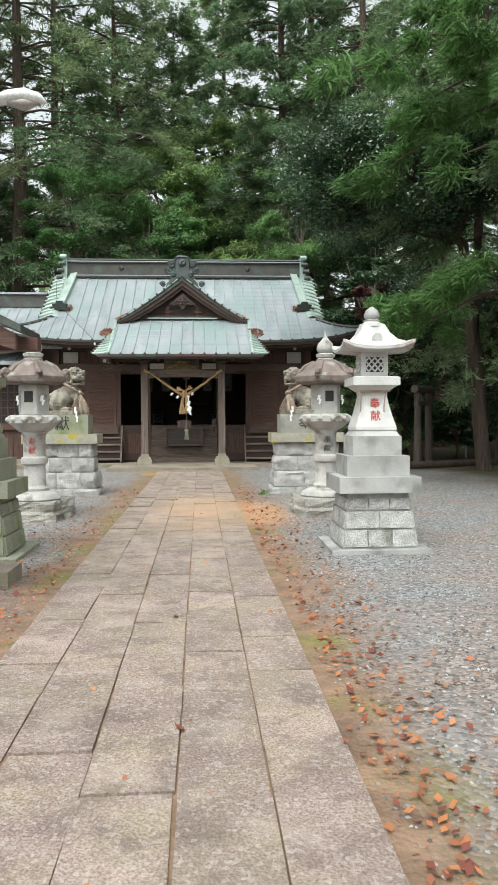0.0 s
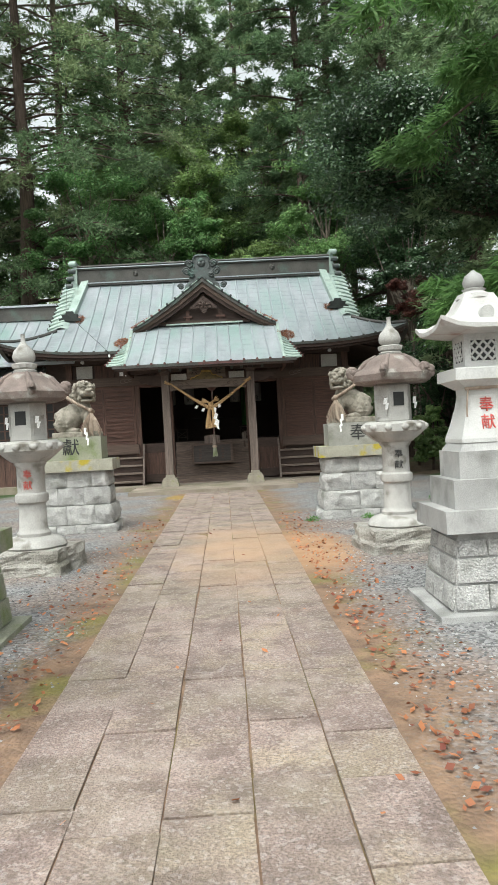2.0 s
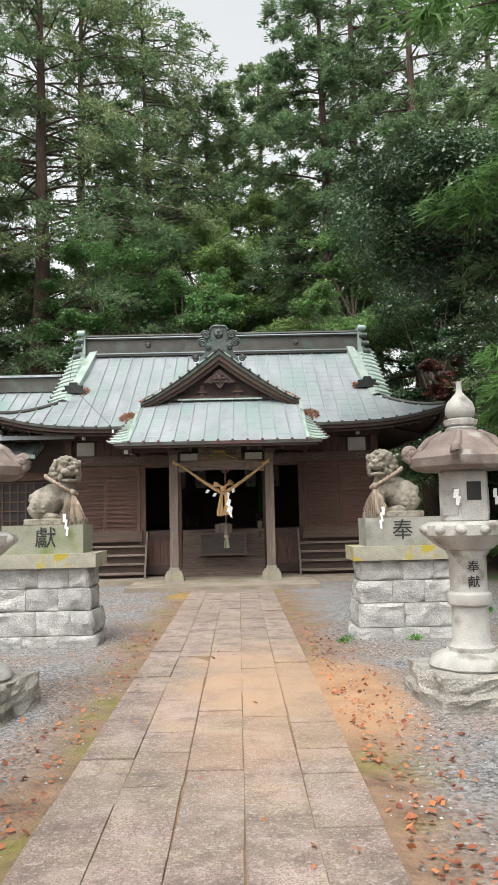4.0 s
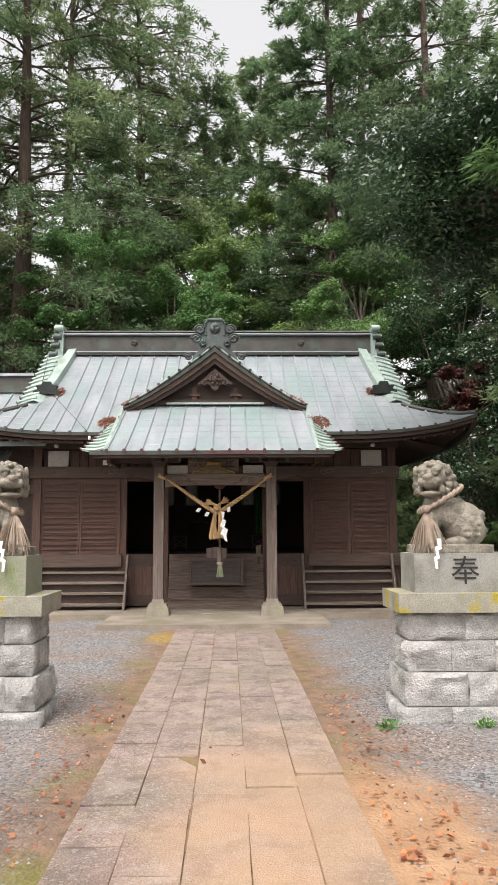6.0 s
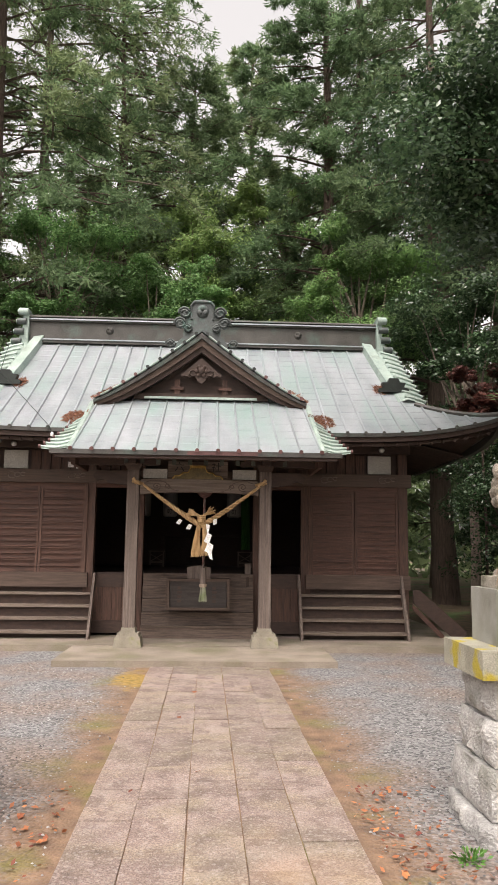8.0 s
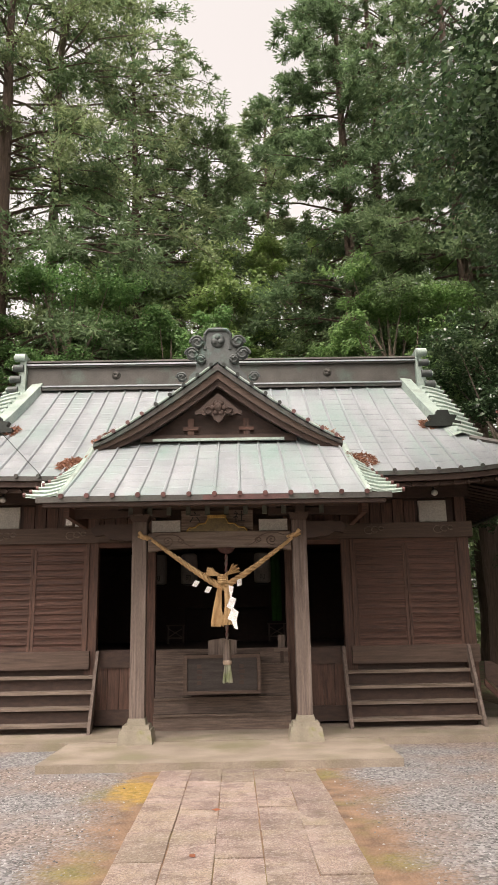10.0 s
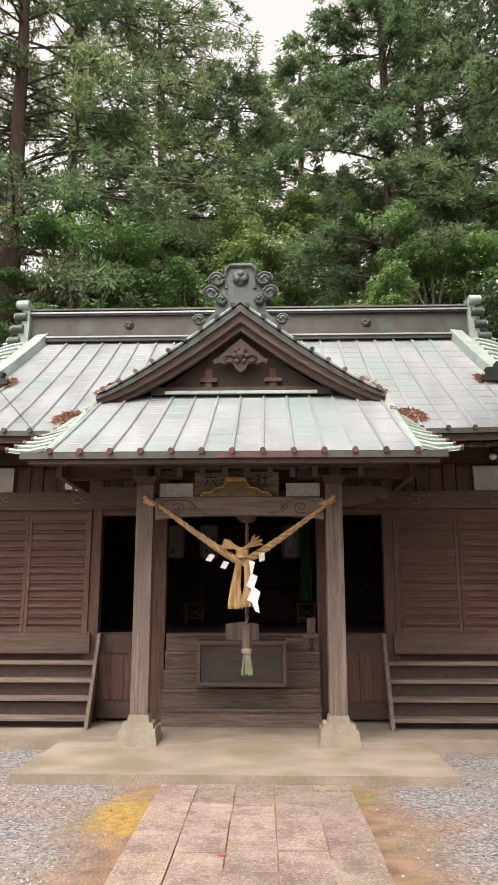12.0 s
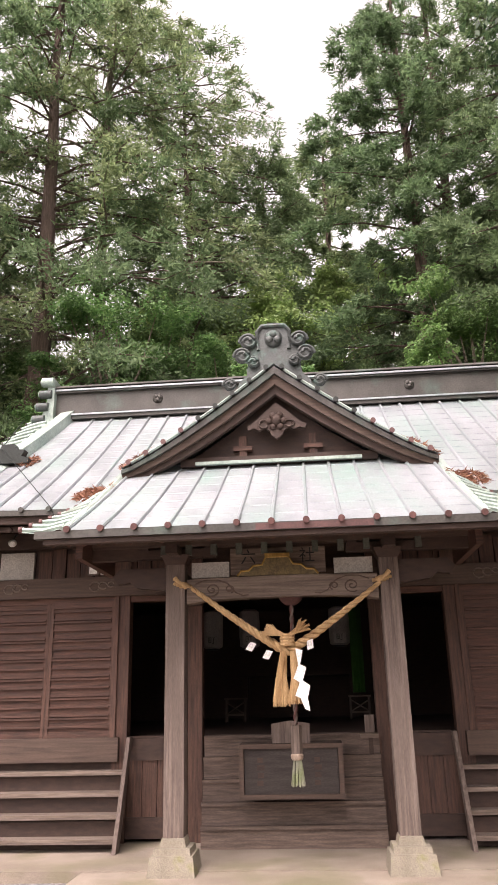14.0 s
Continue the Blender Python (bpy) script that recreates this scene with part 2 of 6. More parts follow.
MAPLE = leafy("red_leaves", (0.07, 0.018, 0.014), (0.16, 0.05, 0.035), 0.5, 0.25)
FALLEN = leafy("fallen_leaves", (0.16, 0.04, 0.03), (0.52, 0.21, 0.085), 0.7, 0.2)
DRY_NEEDLES = leafy("dry_cedar_needles", (0.2, 0.08, 0.05), (0.38, 0.2, 0.13), 0.8, 0.05)
WEED = leafy("weed_leaves", (0.07, 0.2, 0.03), (0.16, 0.36, 0.08), 0.5, 0.3)


def ground_material():
    """Grey gravel, reddish soil along the path, leaf-strewn forest floor further out, drawn inwards at the far end as
    shade.
    """
    m = bpy.data.materials.new("gravel_and_soil")
    m.use_nodes = True
    n, l = m.node_tree.nodes, m.node_tree.links
    p = n["Principled BSDF"]
    geo = n.new("ShaderNodeNewGeometry")
    xyz = n.new("ShaderNodeSeparateXYZ")
    l.new(geo.outputs["Position"], xyz.inputs[0])

    def math(op, a, b=None, c=None):
        k = n.new("ShaderNodeMath")
        k.operation = op
        for i, v in enumerate((a, b, c)):
            if v is None:
                continue
            if isinstance(v, (int, float)):
                k.inputs[i].default_value = v
            else:
                l.new(v, k.inputs[i])
        return k.outputs[0]

    def noise_at(scale, detail=5.0):
        k = n.new("ShaderNodeTexNoise")
        k.inputs["Scale"].default_value, k.inputs["Detail"].default_value = scale, detail
        l.new(geo.outputs["Position"], k.inputs["Vector"])
        return k.outputs["Fac"]

    def ramp(fac, a, b, low=0.3, high=0.7):
        k = n.new("ShaderNodeValToRGB")
        k.color_ramp.elements[0].position, k.color_ramp.elements[1].position = low, high
        k.color_ramp.elements[0].color, k.color_ramp.elements[1].color = (*a, 1), (*b, 1)
        l.new(fac, k.inputs["Fac"])
        return k.outputs["Color"]

    def mix(fac, a, b):
        k = n.new("ShaderNodeMixRGB")
        l.new(fac, k.inputs["Fac"])
        l.new(a, k.inputs["Color1"])
        l.new(b, k.inputs["Color2"])
        return k.outputs["Color"]

    def step(v, low, high):
        k = n.new("ShaderNodeMapRange")
        k.inputs["From Min"].default_value, k.inputs["From Max"].default_value = low, high
        l.new(v, k.inputs["Value"])
        return k.outputs["Result"]

    vor = n.new("ShaderNodeTexVoronoi")
    vor.inputs["Scale"].default_value = 42.0
    l.new(geo.outputs["Position"], vor.inputs["Vector"])
    grey = n.new("ShaderNodeSeparateColor")
    l.new(vor.outputs["Color"], grey.inputs[0])
    gravel = ramp(grey.outputs[0], (0.075, 0.074, 0.077), (0.32, 0.313, 0.31), 0.0, 1.0)
    gravel = mix(step(noise_at(0.9), 0.42, 0.6), gravel, ramp(grey.outputs[1], (0.1, 0.08, 0.07), (0.33, 0.27, 0.24), 0.0, 1.0))
    soil = ramp(noise_at(5.0), (0.13, 0.082, 0.055), (0.29, 0.185, 0.12))
    moss = ramp(noise_at(9.0), (0.13, 0.12, 0.035), (0.22, 0.18, 0.06))
    soil = mix(step(noise_at(1.3), 0.52, 0.66), soil, moss)
    wet = ramp(noise_at(3.0), (0.33, 0.19, 0.105), (0.43, 0.265, 0.155))
    axis = math("ADD", xyz.outputs[0], math("MULTIPLY_ADD", xyz.outputs[1], 0.0083, 0.165))
    off = math("ADD", math("ABSOLUTE", axis), math("MULTIPLY_ADD", noise_at(1.1), 0.9, -0.45))
    off = math("ADD", off, math("MULTIPLY_ADD", noise_at(30.0), 0.9, -0.45))
    near = math("SUBTRACT", 1.0, step(off, 1.0, 1.45))
    floor = ramp(noise_at(3.5), (0.05, 0.038, 0.022), (0.13, 0.085, 0.05))
    floor = mix(step(noise_at(0.6), 0.5, 0.62), floor, ramp(noise_at(20.0), (0.03, 0.06, 0.015), (0.07, 0.12, 0.03)))
    spot_x = math("SUBTRACT", xyz.outputs[0], 0.75)
    spot_y = math("MULTIPLY", math("SUBTRACT", xyz.outputs[1], 10.7), 0.42)
    spot = math("SQRT", math("ADD", math("MULTIPLY", spot_x, spot_x), math("MULTIPLY", spot_y, spot_y)))
    spot = math("ADD", spot, math("MULTIPLY_ADD", noise_at(2.5), 0.5, -0.25))
    col = mix(near, gravel, soil)
    col = mix(math("SUBTRACT", 1.0, step(spot, 0.4, 0.75)), col, wet)
    mx = math("MULTIPLY", math("ADD", xyz.outputs[0], 1.32), 1.9)
    my = math("MULTIPLY", math("SUBTRACT", xyz.outputs[1], 18.9), 0.8)
    patch = math("ADD", math("SQRT", math("ADD", math("MULTIPLY", mx, mx), math("MULTIPLY", my, my))), math("MULTIPLY_ADD", noise_at(4.0), 1.2, -0.6))
    col = mix(math("SUBTRACT", 1.0, step(patch, 0.3, 0.6)), col, ramp(noise_at(14.0), (0.2, 0.14, 0.03), (0.4, 0.25, 0.07)))
    out = math("ADD", math("ABSOLUTE", math("ADD", xyz.outputs[0], 0.6)), math("MULTIPLY_ADD", noise_at(0.7), 1.6, -0.8))
    # Past y 18.5 shade is put into the colour: dark floor reaches further in.
    out = math("ADD", out, math("MULTIPLY", step(xyz.outputs[1], 18.5, 23.0), 2.4))
    col = mix(step(out, 6.6, 7.6), col, floor)
    l.new(col, p.inputs["Base Color"])
    p.inputs["Roughness"].default_value = 0.92
    bump = n.new("ShaderNodeBump")
    bump.inputs["Strength"].default_value, bump.inputs["Distance"].default_value = 0.6, 0.012
    l.new(math("ADD", math("MULTIPLY", vor.outputs["Distance"], -1.0), noise_at(25.0)), bump.inputs["Height"])
    l.new(bump.outputs["Normal"], p.inputs["Normal"])
    return m


def wet_slab_material():
    """Path slabs, with a reddish mud stain where soil has washed over them."""
    m = SLAB
    n, l = m.node_tree.nodes, m.node_tree.links
    p = n["Principled BSDF"]
    base = p.inputs["Base Color"].links[0].from_socket
    geo = n.new("ShaderNodeNewGeometry")
    nz = n.new("ShaderNodeTexNoise")
    nz.inputs["Scale"].default_value, nz.inputs["Detail"].default_value = 1.6, 6.0
    l.new(geo.outputs["Position"], nz.inputs["Vector"])
    sub = n.new("ShaderNodeVectorMath")
    sub.operation = "SUBTRACT"
    sub.inputs[1].default_value = (0.15, 10.9, 0.0)
    l.new(geo.outputs["Position"], sub.inputs[0])
    sc = n.new("ShaderNodeVectorMath")
    sc.operation = "MULTIPLY"
    sc.inputs[1].default_value = (0.75, 0.27, 0.0)
    l.new(sub.outputs[0], sc.inputs[0])
    ln = n.new("ShaderNodeVectorMath")
    ln.operation = "LENGTH"
    l.new(sc.outputs[0], ln.inputs[0])
    add = n.new("ShaderNodeMath")
    add.operation = "MULTIPLY_ADD"
    add.inputs[1].default_value, add.inputs[2].default_value = 1.1, -0.55
    l.new(nz.outputs["Fac"], add.inputs[0])
    tot = n.new("ShaderNodeMath")
    l.new(add.outputs[0], tot.inputs[0])
    l.new(ln.outputs["Value"], tot.inputs[1])
    rng = n.new("ShaderNodeMapRange")
    rng.inputs["From Min"].default_value, rng.inputs["From Max"].default_value = 0.1, 0.8
    rng.inputs["To Min"].default_value, rng.inputs["To Max"].default_value = 0.75, 0.0
    l.new(tot.outputs[0], rng.inputs["Value"])
    mix = n.new("ShaderNodeMixRGB")
    mix.inputs["Color2"].default_value = (0.45, 0.29, 0.18, 1)
    l.new(rng.outputs["Result"], mix.inputs["Fac"])
    l.new(layers(n, l, geo.outputs["Position"], base), mix.inputs["Color1"])
    l.new(mix.outputs["Color"], p.inputs["Base Color"])


def layers(n, l, where, colour):
    """Olive moss film, worn pale patches and pale aggregate over a stone colour."""
    for scale, low, high, tint, most in ((0.8, 0.46, 0.6, (0.2, 0.175, 0.12), 0.45), (2.6, 0.53, 0.62, (0.4, 0.325, 0.285), 0.4), (4.3, 0.52, 0.62, (0.13, 0.092, 0.082), 0.55)):
        nz = n.new("ShaderNodeTexNoise")
        nz.inputs["Scale"].default_value, nz.inputs["Detail"].default_value, nz.inputs["Roughness"].default_value = scale, 9.0, 0.62
        l.new(where, nz.inputs["Vector"])
        rng = n.new("ShaderNodeMapRange")
        rng.inputs["From Min"].default_value, rng.inputs["From Max"].default_value, rng.inputs["To Max"].default_value = low, high, most
        l.new(nz.outputs["Fac"], rng.inputs["Value"])
        mix = n.new("ShaderNodeMixRGB")
        mix.inputs["Color2"].default_value = (*tint, 1)
        l.new(rng.outputs["Result"], mix.inputs["Fac"])
        l.new(colour, mix.inputs["Color1"])
        colour = mix.outputs["Color"]
    vor = n.new("ShaderNodeTexVoronoi")
    vor.inputs["Scale"].default_value = 60.0
    l.new(where, vor.inputs["Vector"])
    sep = n.new("ShaderNodeSeparateColor")
    l.new(vor.outputs["Color"], sep.inputs[0])
    rng = n.new("ShaderNodeMapRange")
    rng.inputs["From Min"].default_value, rng.inputs["From Max"].default_value, rng.inputs["To Max"].default_value = 0.72, 1.0, 0.34
    l.new(sep.outputs[0], rng.inputs["Value"])
    mix = n.new("ShaderNodeMixRGB")
    mix.inputs["Color2"].default_value = (0.55, 0.49, 0.46, 1)
    l.new(rng.outputs["Result"], mix.inputs["Fac"])
    l.new(colour, mix.inputs["Color1"])
    return mix.outputs["Color"]


wet_slab_material()
GROUND = ground_material()


# ---- building helpers ----
def thing(name, x, y, z, label, category, group="", turn=0.0, kind=""):
    ob = new(name)
    ob.empty_display_size = 0.2
    ob.matrix_world = pose(x, y, z, 0, 0, turn)
    return tagged(ob, label, category, group, kind)


def mesh_of(bm, name, material, bevel=0.0, smooth=None, segs=1):
    if bevel:
        edges = [e for e in bm.edges if len(e.link_faces) == 2 and e.calc_face_angle(0) > 0.6]
        bmesh.ops.bevel(bm, geom=edges, offset=bevel, segments=segs, affect="EDGES", clamp_overlap=True)
    bmesh.ops.recalc_face_normals(bm, faces=bm.faces)
    me = bpy.data.meshes.new(name)
    bm.to_mesh(me)
    bm.free()
    me.materials.append(material)
    if smooth is not None:
        me.shade_smooth() if smooth >= 180 else me.set_sharp_from_angle(angle=radians(smooth))
    return me


def part(name, bm, material, parent, label="", bevel=0.0, smooth=None, segs=1):
    """Links a bmesh as one mesh object under a thing or a part."""
    ob = new(name, mesh_of(bm, name, material, bevel, smooth, segs))
    ob.parent = parent
    return tagged(ob, label)


def single(name, bm, material, label, category, kind="", group="", bevel=0.0, smooth=None, at=None):
    ob = new(name, mesh_of(bm, name, material, bevel, smooth))
    if at is not None:
        ob.matrix_world = at
    return tagged(ob, label, category, group, kind)


def box(x0, x1, y0, y1, z0, z1, bm=None):
    bm = bm or bmesh.new()
    v = [bm.verts.new((x, y, z)) for z in (z0, z1) for y in (y0, y1) for x in (x0, x1)]
    for f in ((0, 2, 3, 1), (4, 5, 7, 6), (0, 1, 5, 4), (2, 6, 7, 3), (0, 4, 6, 2), (1, 3, 7, 5)):
        bm.faces.new([v[i] for i in f])
    return bm


def frustum(a, b, z0, z1, bm=None, cx=0.0, cy=0.0):
    """A square block, half width a below and b above."""
    bm = bm or bmesh.new()
    lo = [bm.verts.new((cx + sx * a, cy + sy * a, z0)) for sx, sy in ((-1, -1), (1, -1), (1, 1), (-1, 1))]
    hi = [bm.verts.new((cx + sx * b, cy + sy * b, z1)) for sx, sy in ((-1, -1), (1, -1), (1, 1), (-1, 1))]
    bm.faces.new(lo[::-1])
    bm.faces.new(hi)
    for i in range(4):
        bm.faces.new((lo[i], lo[(i + 1) % 4], hi[(i + 1) % 4], hi[i]))
    return bm


def lathe(profile, n=24, phase=0.0, bm=None, wave=None):
    """Turns (radius, height) rows round z. wave(angle, i) scales the radius."""
    bm = bm or bmesh.new()
    rings = []
    for i, (r, z) in enumerate(profile):
        ring = []
        for k in range(n):
            a = phase + 2 * math.pi * k / n
            q = r * (wave(a, i) if wave else 1.0)
            ring.append(bm.verts.new((q * math.cos(a), q * math.sin(a), z)))
        rings.append(ring)
    for a, b in zip(rings, rings[1:]):
        for k in range(n):
            bm.faces.new((a[k], a[(k + 1) % n], b[(k + 1) % n], b[k]))
    bm.faces.new(rings[0][::-1])
    bm.faces.new(rings[-1])
    return bm


def prism(outline, y0, y1, bm=None):
    """An outline in x and z, drawn through from y0 to y1."""
    bm = bm or bmesh.new()
    a = [bm.verts.new((x, y0, z)) for x, z in outline]
    b = [bm.verts.new((x, y1, z)) for x, z in outline]
    bm.faces.new(a)
    bm.faces.new(b[::-1])
    for i in range(len(a)):
        j = (i + 1) % len(a)
        bm.faces.new((a[j], a[i], b[i], b[j]))
    return bm


def tube(points, radius, n=8, bm=None, flat=1.0):
    """A rod along points; radius is a number or one for each point."""
    bm = bm or bmesh.new()
    pts = [Vector(p) for p in points]
    rad = [float(q) for q in radius] if isinstance(radius, (list, tuple)) else [float(radius)] * len(pts)
    rings = []
    for i, p in enumerate(pts):
        d = (pts[min(i + 1, len(pts) - 1)] - pts[max(i - 1, 0)]).normalized()
        side = d.cross(Vector((0, 0, 1)))
        side = side.normalized() if side.length > 0.05 else Vector((1, 0, 0))
        up = side.cross(d).normalized()
        rings.append([bm.verts.new(p + rad[i] * (side * math.cos(2 * math.pi * k / n) + up * flat * math.sin(2 * math.pi * k / n))) for k in range(n)])
    for a, b in zip(rings, rings[1:]):
        for k in range(n):
            bm.faces.new((a[k], a[(k + 1) % n], b[(k + 1) % n], b[k]))
    bm.faces.new(rings[0][::-1])
    bm.faces.new(rings[-1])
    return bm


def blob(bm, c, r, turn=(0, 0, 0), sub=2):
    m = Matrix.LocRotScale(c, Euler([radians(a) for a in turn]), r)
    bmesh.ops.create_icosphere(bm, subdivisions=sub, radius=1.0, matrix=m)


def rough_block(x0, x1, y0, y1, z0, z1, seed, amount=0.03, cuts=4):
    """A split stone: bulging, uneven faces with dressed edges."""
    bm = box(x0, x1, y0, y1, z0, z1)
    bmesh.ops.subdivide_edges(bm, edges=bm.edges[:], cuts=cuts, use_grid_fill=True)
    for v in bm.verts:
        fx = min(v.co.x - x0, x1 - v.co.x)
        fy = min(v.co.y - y0, y1 - v.co.y)
        fz = min(v.co.z - z0, z1 - v.co.z)
        inner = sorted((fx, fy, fz))[1]
        k = min(1.0, inner / 0.025)
        q = noise.noise(v.co * 6 + Vector((seed * 5.1, seed * 2.3, 0))) + 0.6 * noise.noise(v.co * 17 + Vector((seed, 0, 0))) + 0.3 * noise.noise(v.co * 40)
        out = Vector((-1 if v.co.x - x0 < 1e-4 else (1 if x1 - v.co.x < 1e-4 else 0), -1 if v.co.y - y0 < 1e-4 else (1 if y1 - v.co.y < 1e-4 else 0), 0))
        v.co += out * amount * k * (0.4 + 1.15 * q)
    return bm


def lettering(text, size, parent, m, material, depth=0.004, name="inscription", label=""):
    """Characters in the built-in font, as a mesh; m places them, x along the line and z out of the face."""
    cu = bpy.data.curves.new(name, "FONT")
    cu.body, cu.size, cu.extrude, cu.align_x, cu.align_y = text, size, depth, "CENTER", "CENTER"
    cu.resolution_u = 2
    tmp = bpy.data.objects.new(name, cu)
    scene.collection.objects.link(tmp)
    me = bpy.data.meshes.new_from_object(tmp.evaluated_get(bpy.context.evaluated_depsgraph_get()))
    bpy.data.objects.remove(tmp)
    me.materials.clear()
    me.materials.append(material)
    ob = new(name, me)
    ob.parent = parent
    ob.matrix_local = m
    return tagged(ob, label)


def face_south(x, y, z):
    """Stands lettering up so that it faces down the approach."""
    return pose(x, y, z, 90, 0, 0)


def needles(name, centres, along, across, material):
    """Many narrow pointed sprays, each one triangle."""
    c, u, w = (np.asarray(k, dtype=np.float32) for k in (centres, along, across))
    k = len(c)
    v = np.empty((k, 3, 3), dtype=np.float32)
    v[:, 0], v[:, 1], v[:, 2] = c - u + w, c - u * 0.6 - w, c + u
    me = bpy.data.meshes.new(name)
    me.vertices.add(3 * k)
    me.vertices.foreach_set("co", v.ravel())
    me.loops.add(3 * k)
    me.loops.foreach_set("vertex_index", np.arange(3 * k, dtype=np.int32))
    me.polygons.add(k)
    me.polygons.foreach_set("loop_start", np.arange(0, 3 * k, 3, dtype=np.int32))
    me.update(calc_edges=True)
    me.materials.append(material)
    return me


def quads(name, centres, along, across, material):
    """Many small pointed leaves, each a bent diamond: centre, half length and half width vectors."""
    c, u, w = (np.asarray(k, dtype=np.float32) for k in (centres, along, across))
    k = len(c)
    v = np.empty((k, 4, 3), dtype=np.float32)
    v[:, 0], v[:, 1], v[:, 2], v[:, 3] = c - u, c + w, c + u, c - w
    me = bpy.data.meshes.new(name)
    me.vertices.add(4 * k)
    me.vertices.foreach_set("co", v.ravel())
    me.loops.add(4 * k)
    me.loops.foreach_set("vertex_index", np.arange(4 * k, dtype=np.int32))
    me.polygons.add(k)
    me.polygons.foreach_set("loop_start", np.arange(0, 4 * k, 4, dtype=np.int32))
    me.update(calc_edges=True)
    me.materials.append(material)
    return me


# ---- ground ----
g = bmesh.new()
bmesh.ops.create_grid(g, x_segments=2, y_segments=2, size=400)
single("ground", g, GROUND, "grey gravel court with reddish soil beside the path", "ground", "structure")
CX = -0.585          # middle line of the hall


def path_x(y):
    return -0.165 - 0.0083 * y


def build_path():
    bed = box(-0.85, 0.85, -4.0, 19.85, -0.1, 0.013)
    for v in bed.verts:
        v.co.x += path_x(v.co.y)
    path = single("path", bed, GROUND, "straight approach paved with worn rectangular stone slabs", "path", "structure")
    rnd = random.Random(4)
    shapes = {}
    for col in range(5):
        y = -4.0 + rnd.uniform(0, 0.5)
        while y < 19.75:
            ln = rnd.choice((0.45, 0.6, 0.75, 0.9, 0.9, 1.05))
            if y + ln > 19.75:
                ln = 19.82 - y
            if ln > 0.12:
                key = round(ln, 2)
                if key not in shapes:
                    bm = box(-0.1645, 0.1645, 0.005, ln - 0.005, -0.06, 0.022)
                    shapes[key] = mesh_of(bm, "slab", SLAB, 0.011)
                ob = new("slab", shapes[key])
                ob.parent = path
                ob.matrix_local = pose(path_x(y) + (col - 2) * 0.338, y, rnd.uniform(-0.004, 0.006), rnd.uniform(-0.3, 0.3), rnd.uniform(-0.5, 0.5), 0.475 + rnd.uniform(-0.5, 0.5))
            y += ln




# ---- the hall: foundation, walls ----
FLOOR = 1.22
WALL = 22.93
single("apron", box(CX - 1.98, CX + 2.1, 19.87, 21.46, -0.1, 0.09), CONCRETE, "low stained concrete apron before the hall", "pavement", "structure", bevel=0.012)
single("foundation", box(CX - 4.9, CX + 4.9, 21.465, 29.6, -0.1, 0.1), CONCRETE, "concrete foundation slab under the wooden hall", "pavement", "structure", bevel=0.012)

hall = thing("shrine_hall", CX, WALL, 0.1, "old dark wooden shrine hall with a patinated copper roof", "shrine")


def H(name, x0, x1, y0, y1, z0, z1, material, label="", bevel=0.008, parent=None):
    """A beam or board of the hall: x from its middle line, y from its front wall, z from the ground."""
    return part(name, box(x0, x1, y0, y1, z0 - 0.1, z1 - 0.1), material, parent or hall, label, bevel)


# posts at the front wall
for u in (-3.85, -2.0, -1.1, 1.1, 2.0, 3.85):
    H("post", u - 0.085, u + 0.085, -0.09, 0.09, 0.1, 3.5, WOOD_V)
# sill, lintels, upper boards
for s in (-1, 1):
    a, b = sorted((s * 2.0, s * 3.95))
    H("sill_beam", a, b, -0.16, 0.05, 0.96, 1.22, BEAM)
    H("kick_beam", a, b, -0.1, 0.05, 0.1, 0.3, DARK_WOOD)
    H("kick_board", a, b, 0.0, 0.04, 0.3, 0.96, DARK_WOOD)
    a, b = sorted((s * 1.2, s * 1.91))
    H("sill_beam", a, b, -0.06, 0.06, 0.96, 1.2, DARK_WOOD)
    for k in range(4):
        x0 = a + (b - a) * k / 4
        H("plank", x0 + 0.003, x0 + (b - a) / 4 - 0.003, -0.03, 0.0, 0.36, 0.96, WOOD_V, bevel=0.003)
    H("kick_beam", a, b, -0.06, 0.05, 0.14, 0.36, DARK_WOOD)
H("lintel", -4.0, 4.0, -0.15, 0.08, 2.86, 3.1, BEAM, "greyed lintel carved with scrolls")
H("head_rail", -3.9, 3.9, -0.06, 0.08, 2.79, 2.86, WOOD_H)
H("wall_plate", -4.0, 4.0, -0.12, 0.1, 3.5, 3.7, DARK_WOOD)
H("upper_wall", -3.9, 3.9, 0.03, 0.08, 3.1, 3.5, DARK_WOOD)
for s in (-1, 1):
    for k in range(11):
        u = s * (1.2 + k * 0.185)
        if abs(u) < 3.15:
            H("name_board", u - 0.085, u + 0.085, -0.03 - 0.012 * (k % 2), 0.025, 3.11, 3.49 - 0.03 * (k % 3), WOOD_V, "narrow wooden name board with faded writing", 0.004)
    pl = H("plaster_panel", s * 3.42 - 0.22, s * 3.42 + 0.22, -0.04, 0.02, 3.12, 3.46, PLASTER, "plain greyish white plaster panel", 0.004)
# carved scrolls on the lintel
for s in (-1, 1):
    for u in (2.35, 3.45):
        bm = bmesh.new()
        for q in range(3):
            r = 0.07 - 0.015 * q
            tube([(s * u + q * 0.1 + r * math.cos(a), -0.155, 2.88 + 0.012 * q + r * 0.8 * math.sin(a)) for a in np.linspace(0.3, 5.6, 12)], 0.011, 5, bm)
        part("carved_scroll", bm, GREY_H, hall)


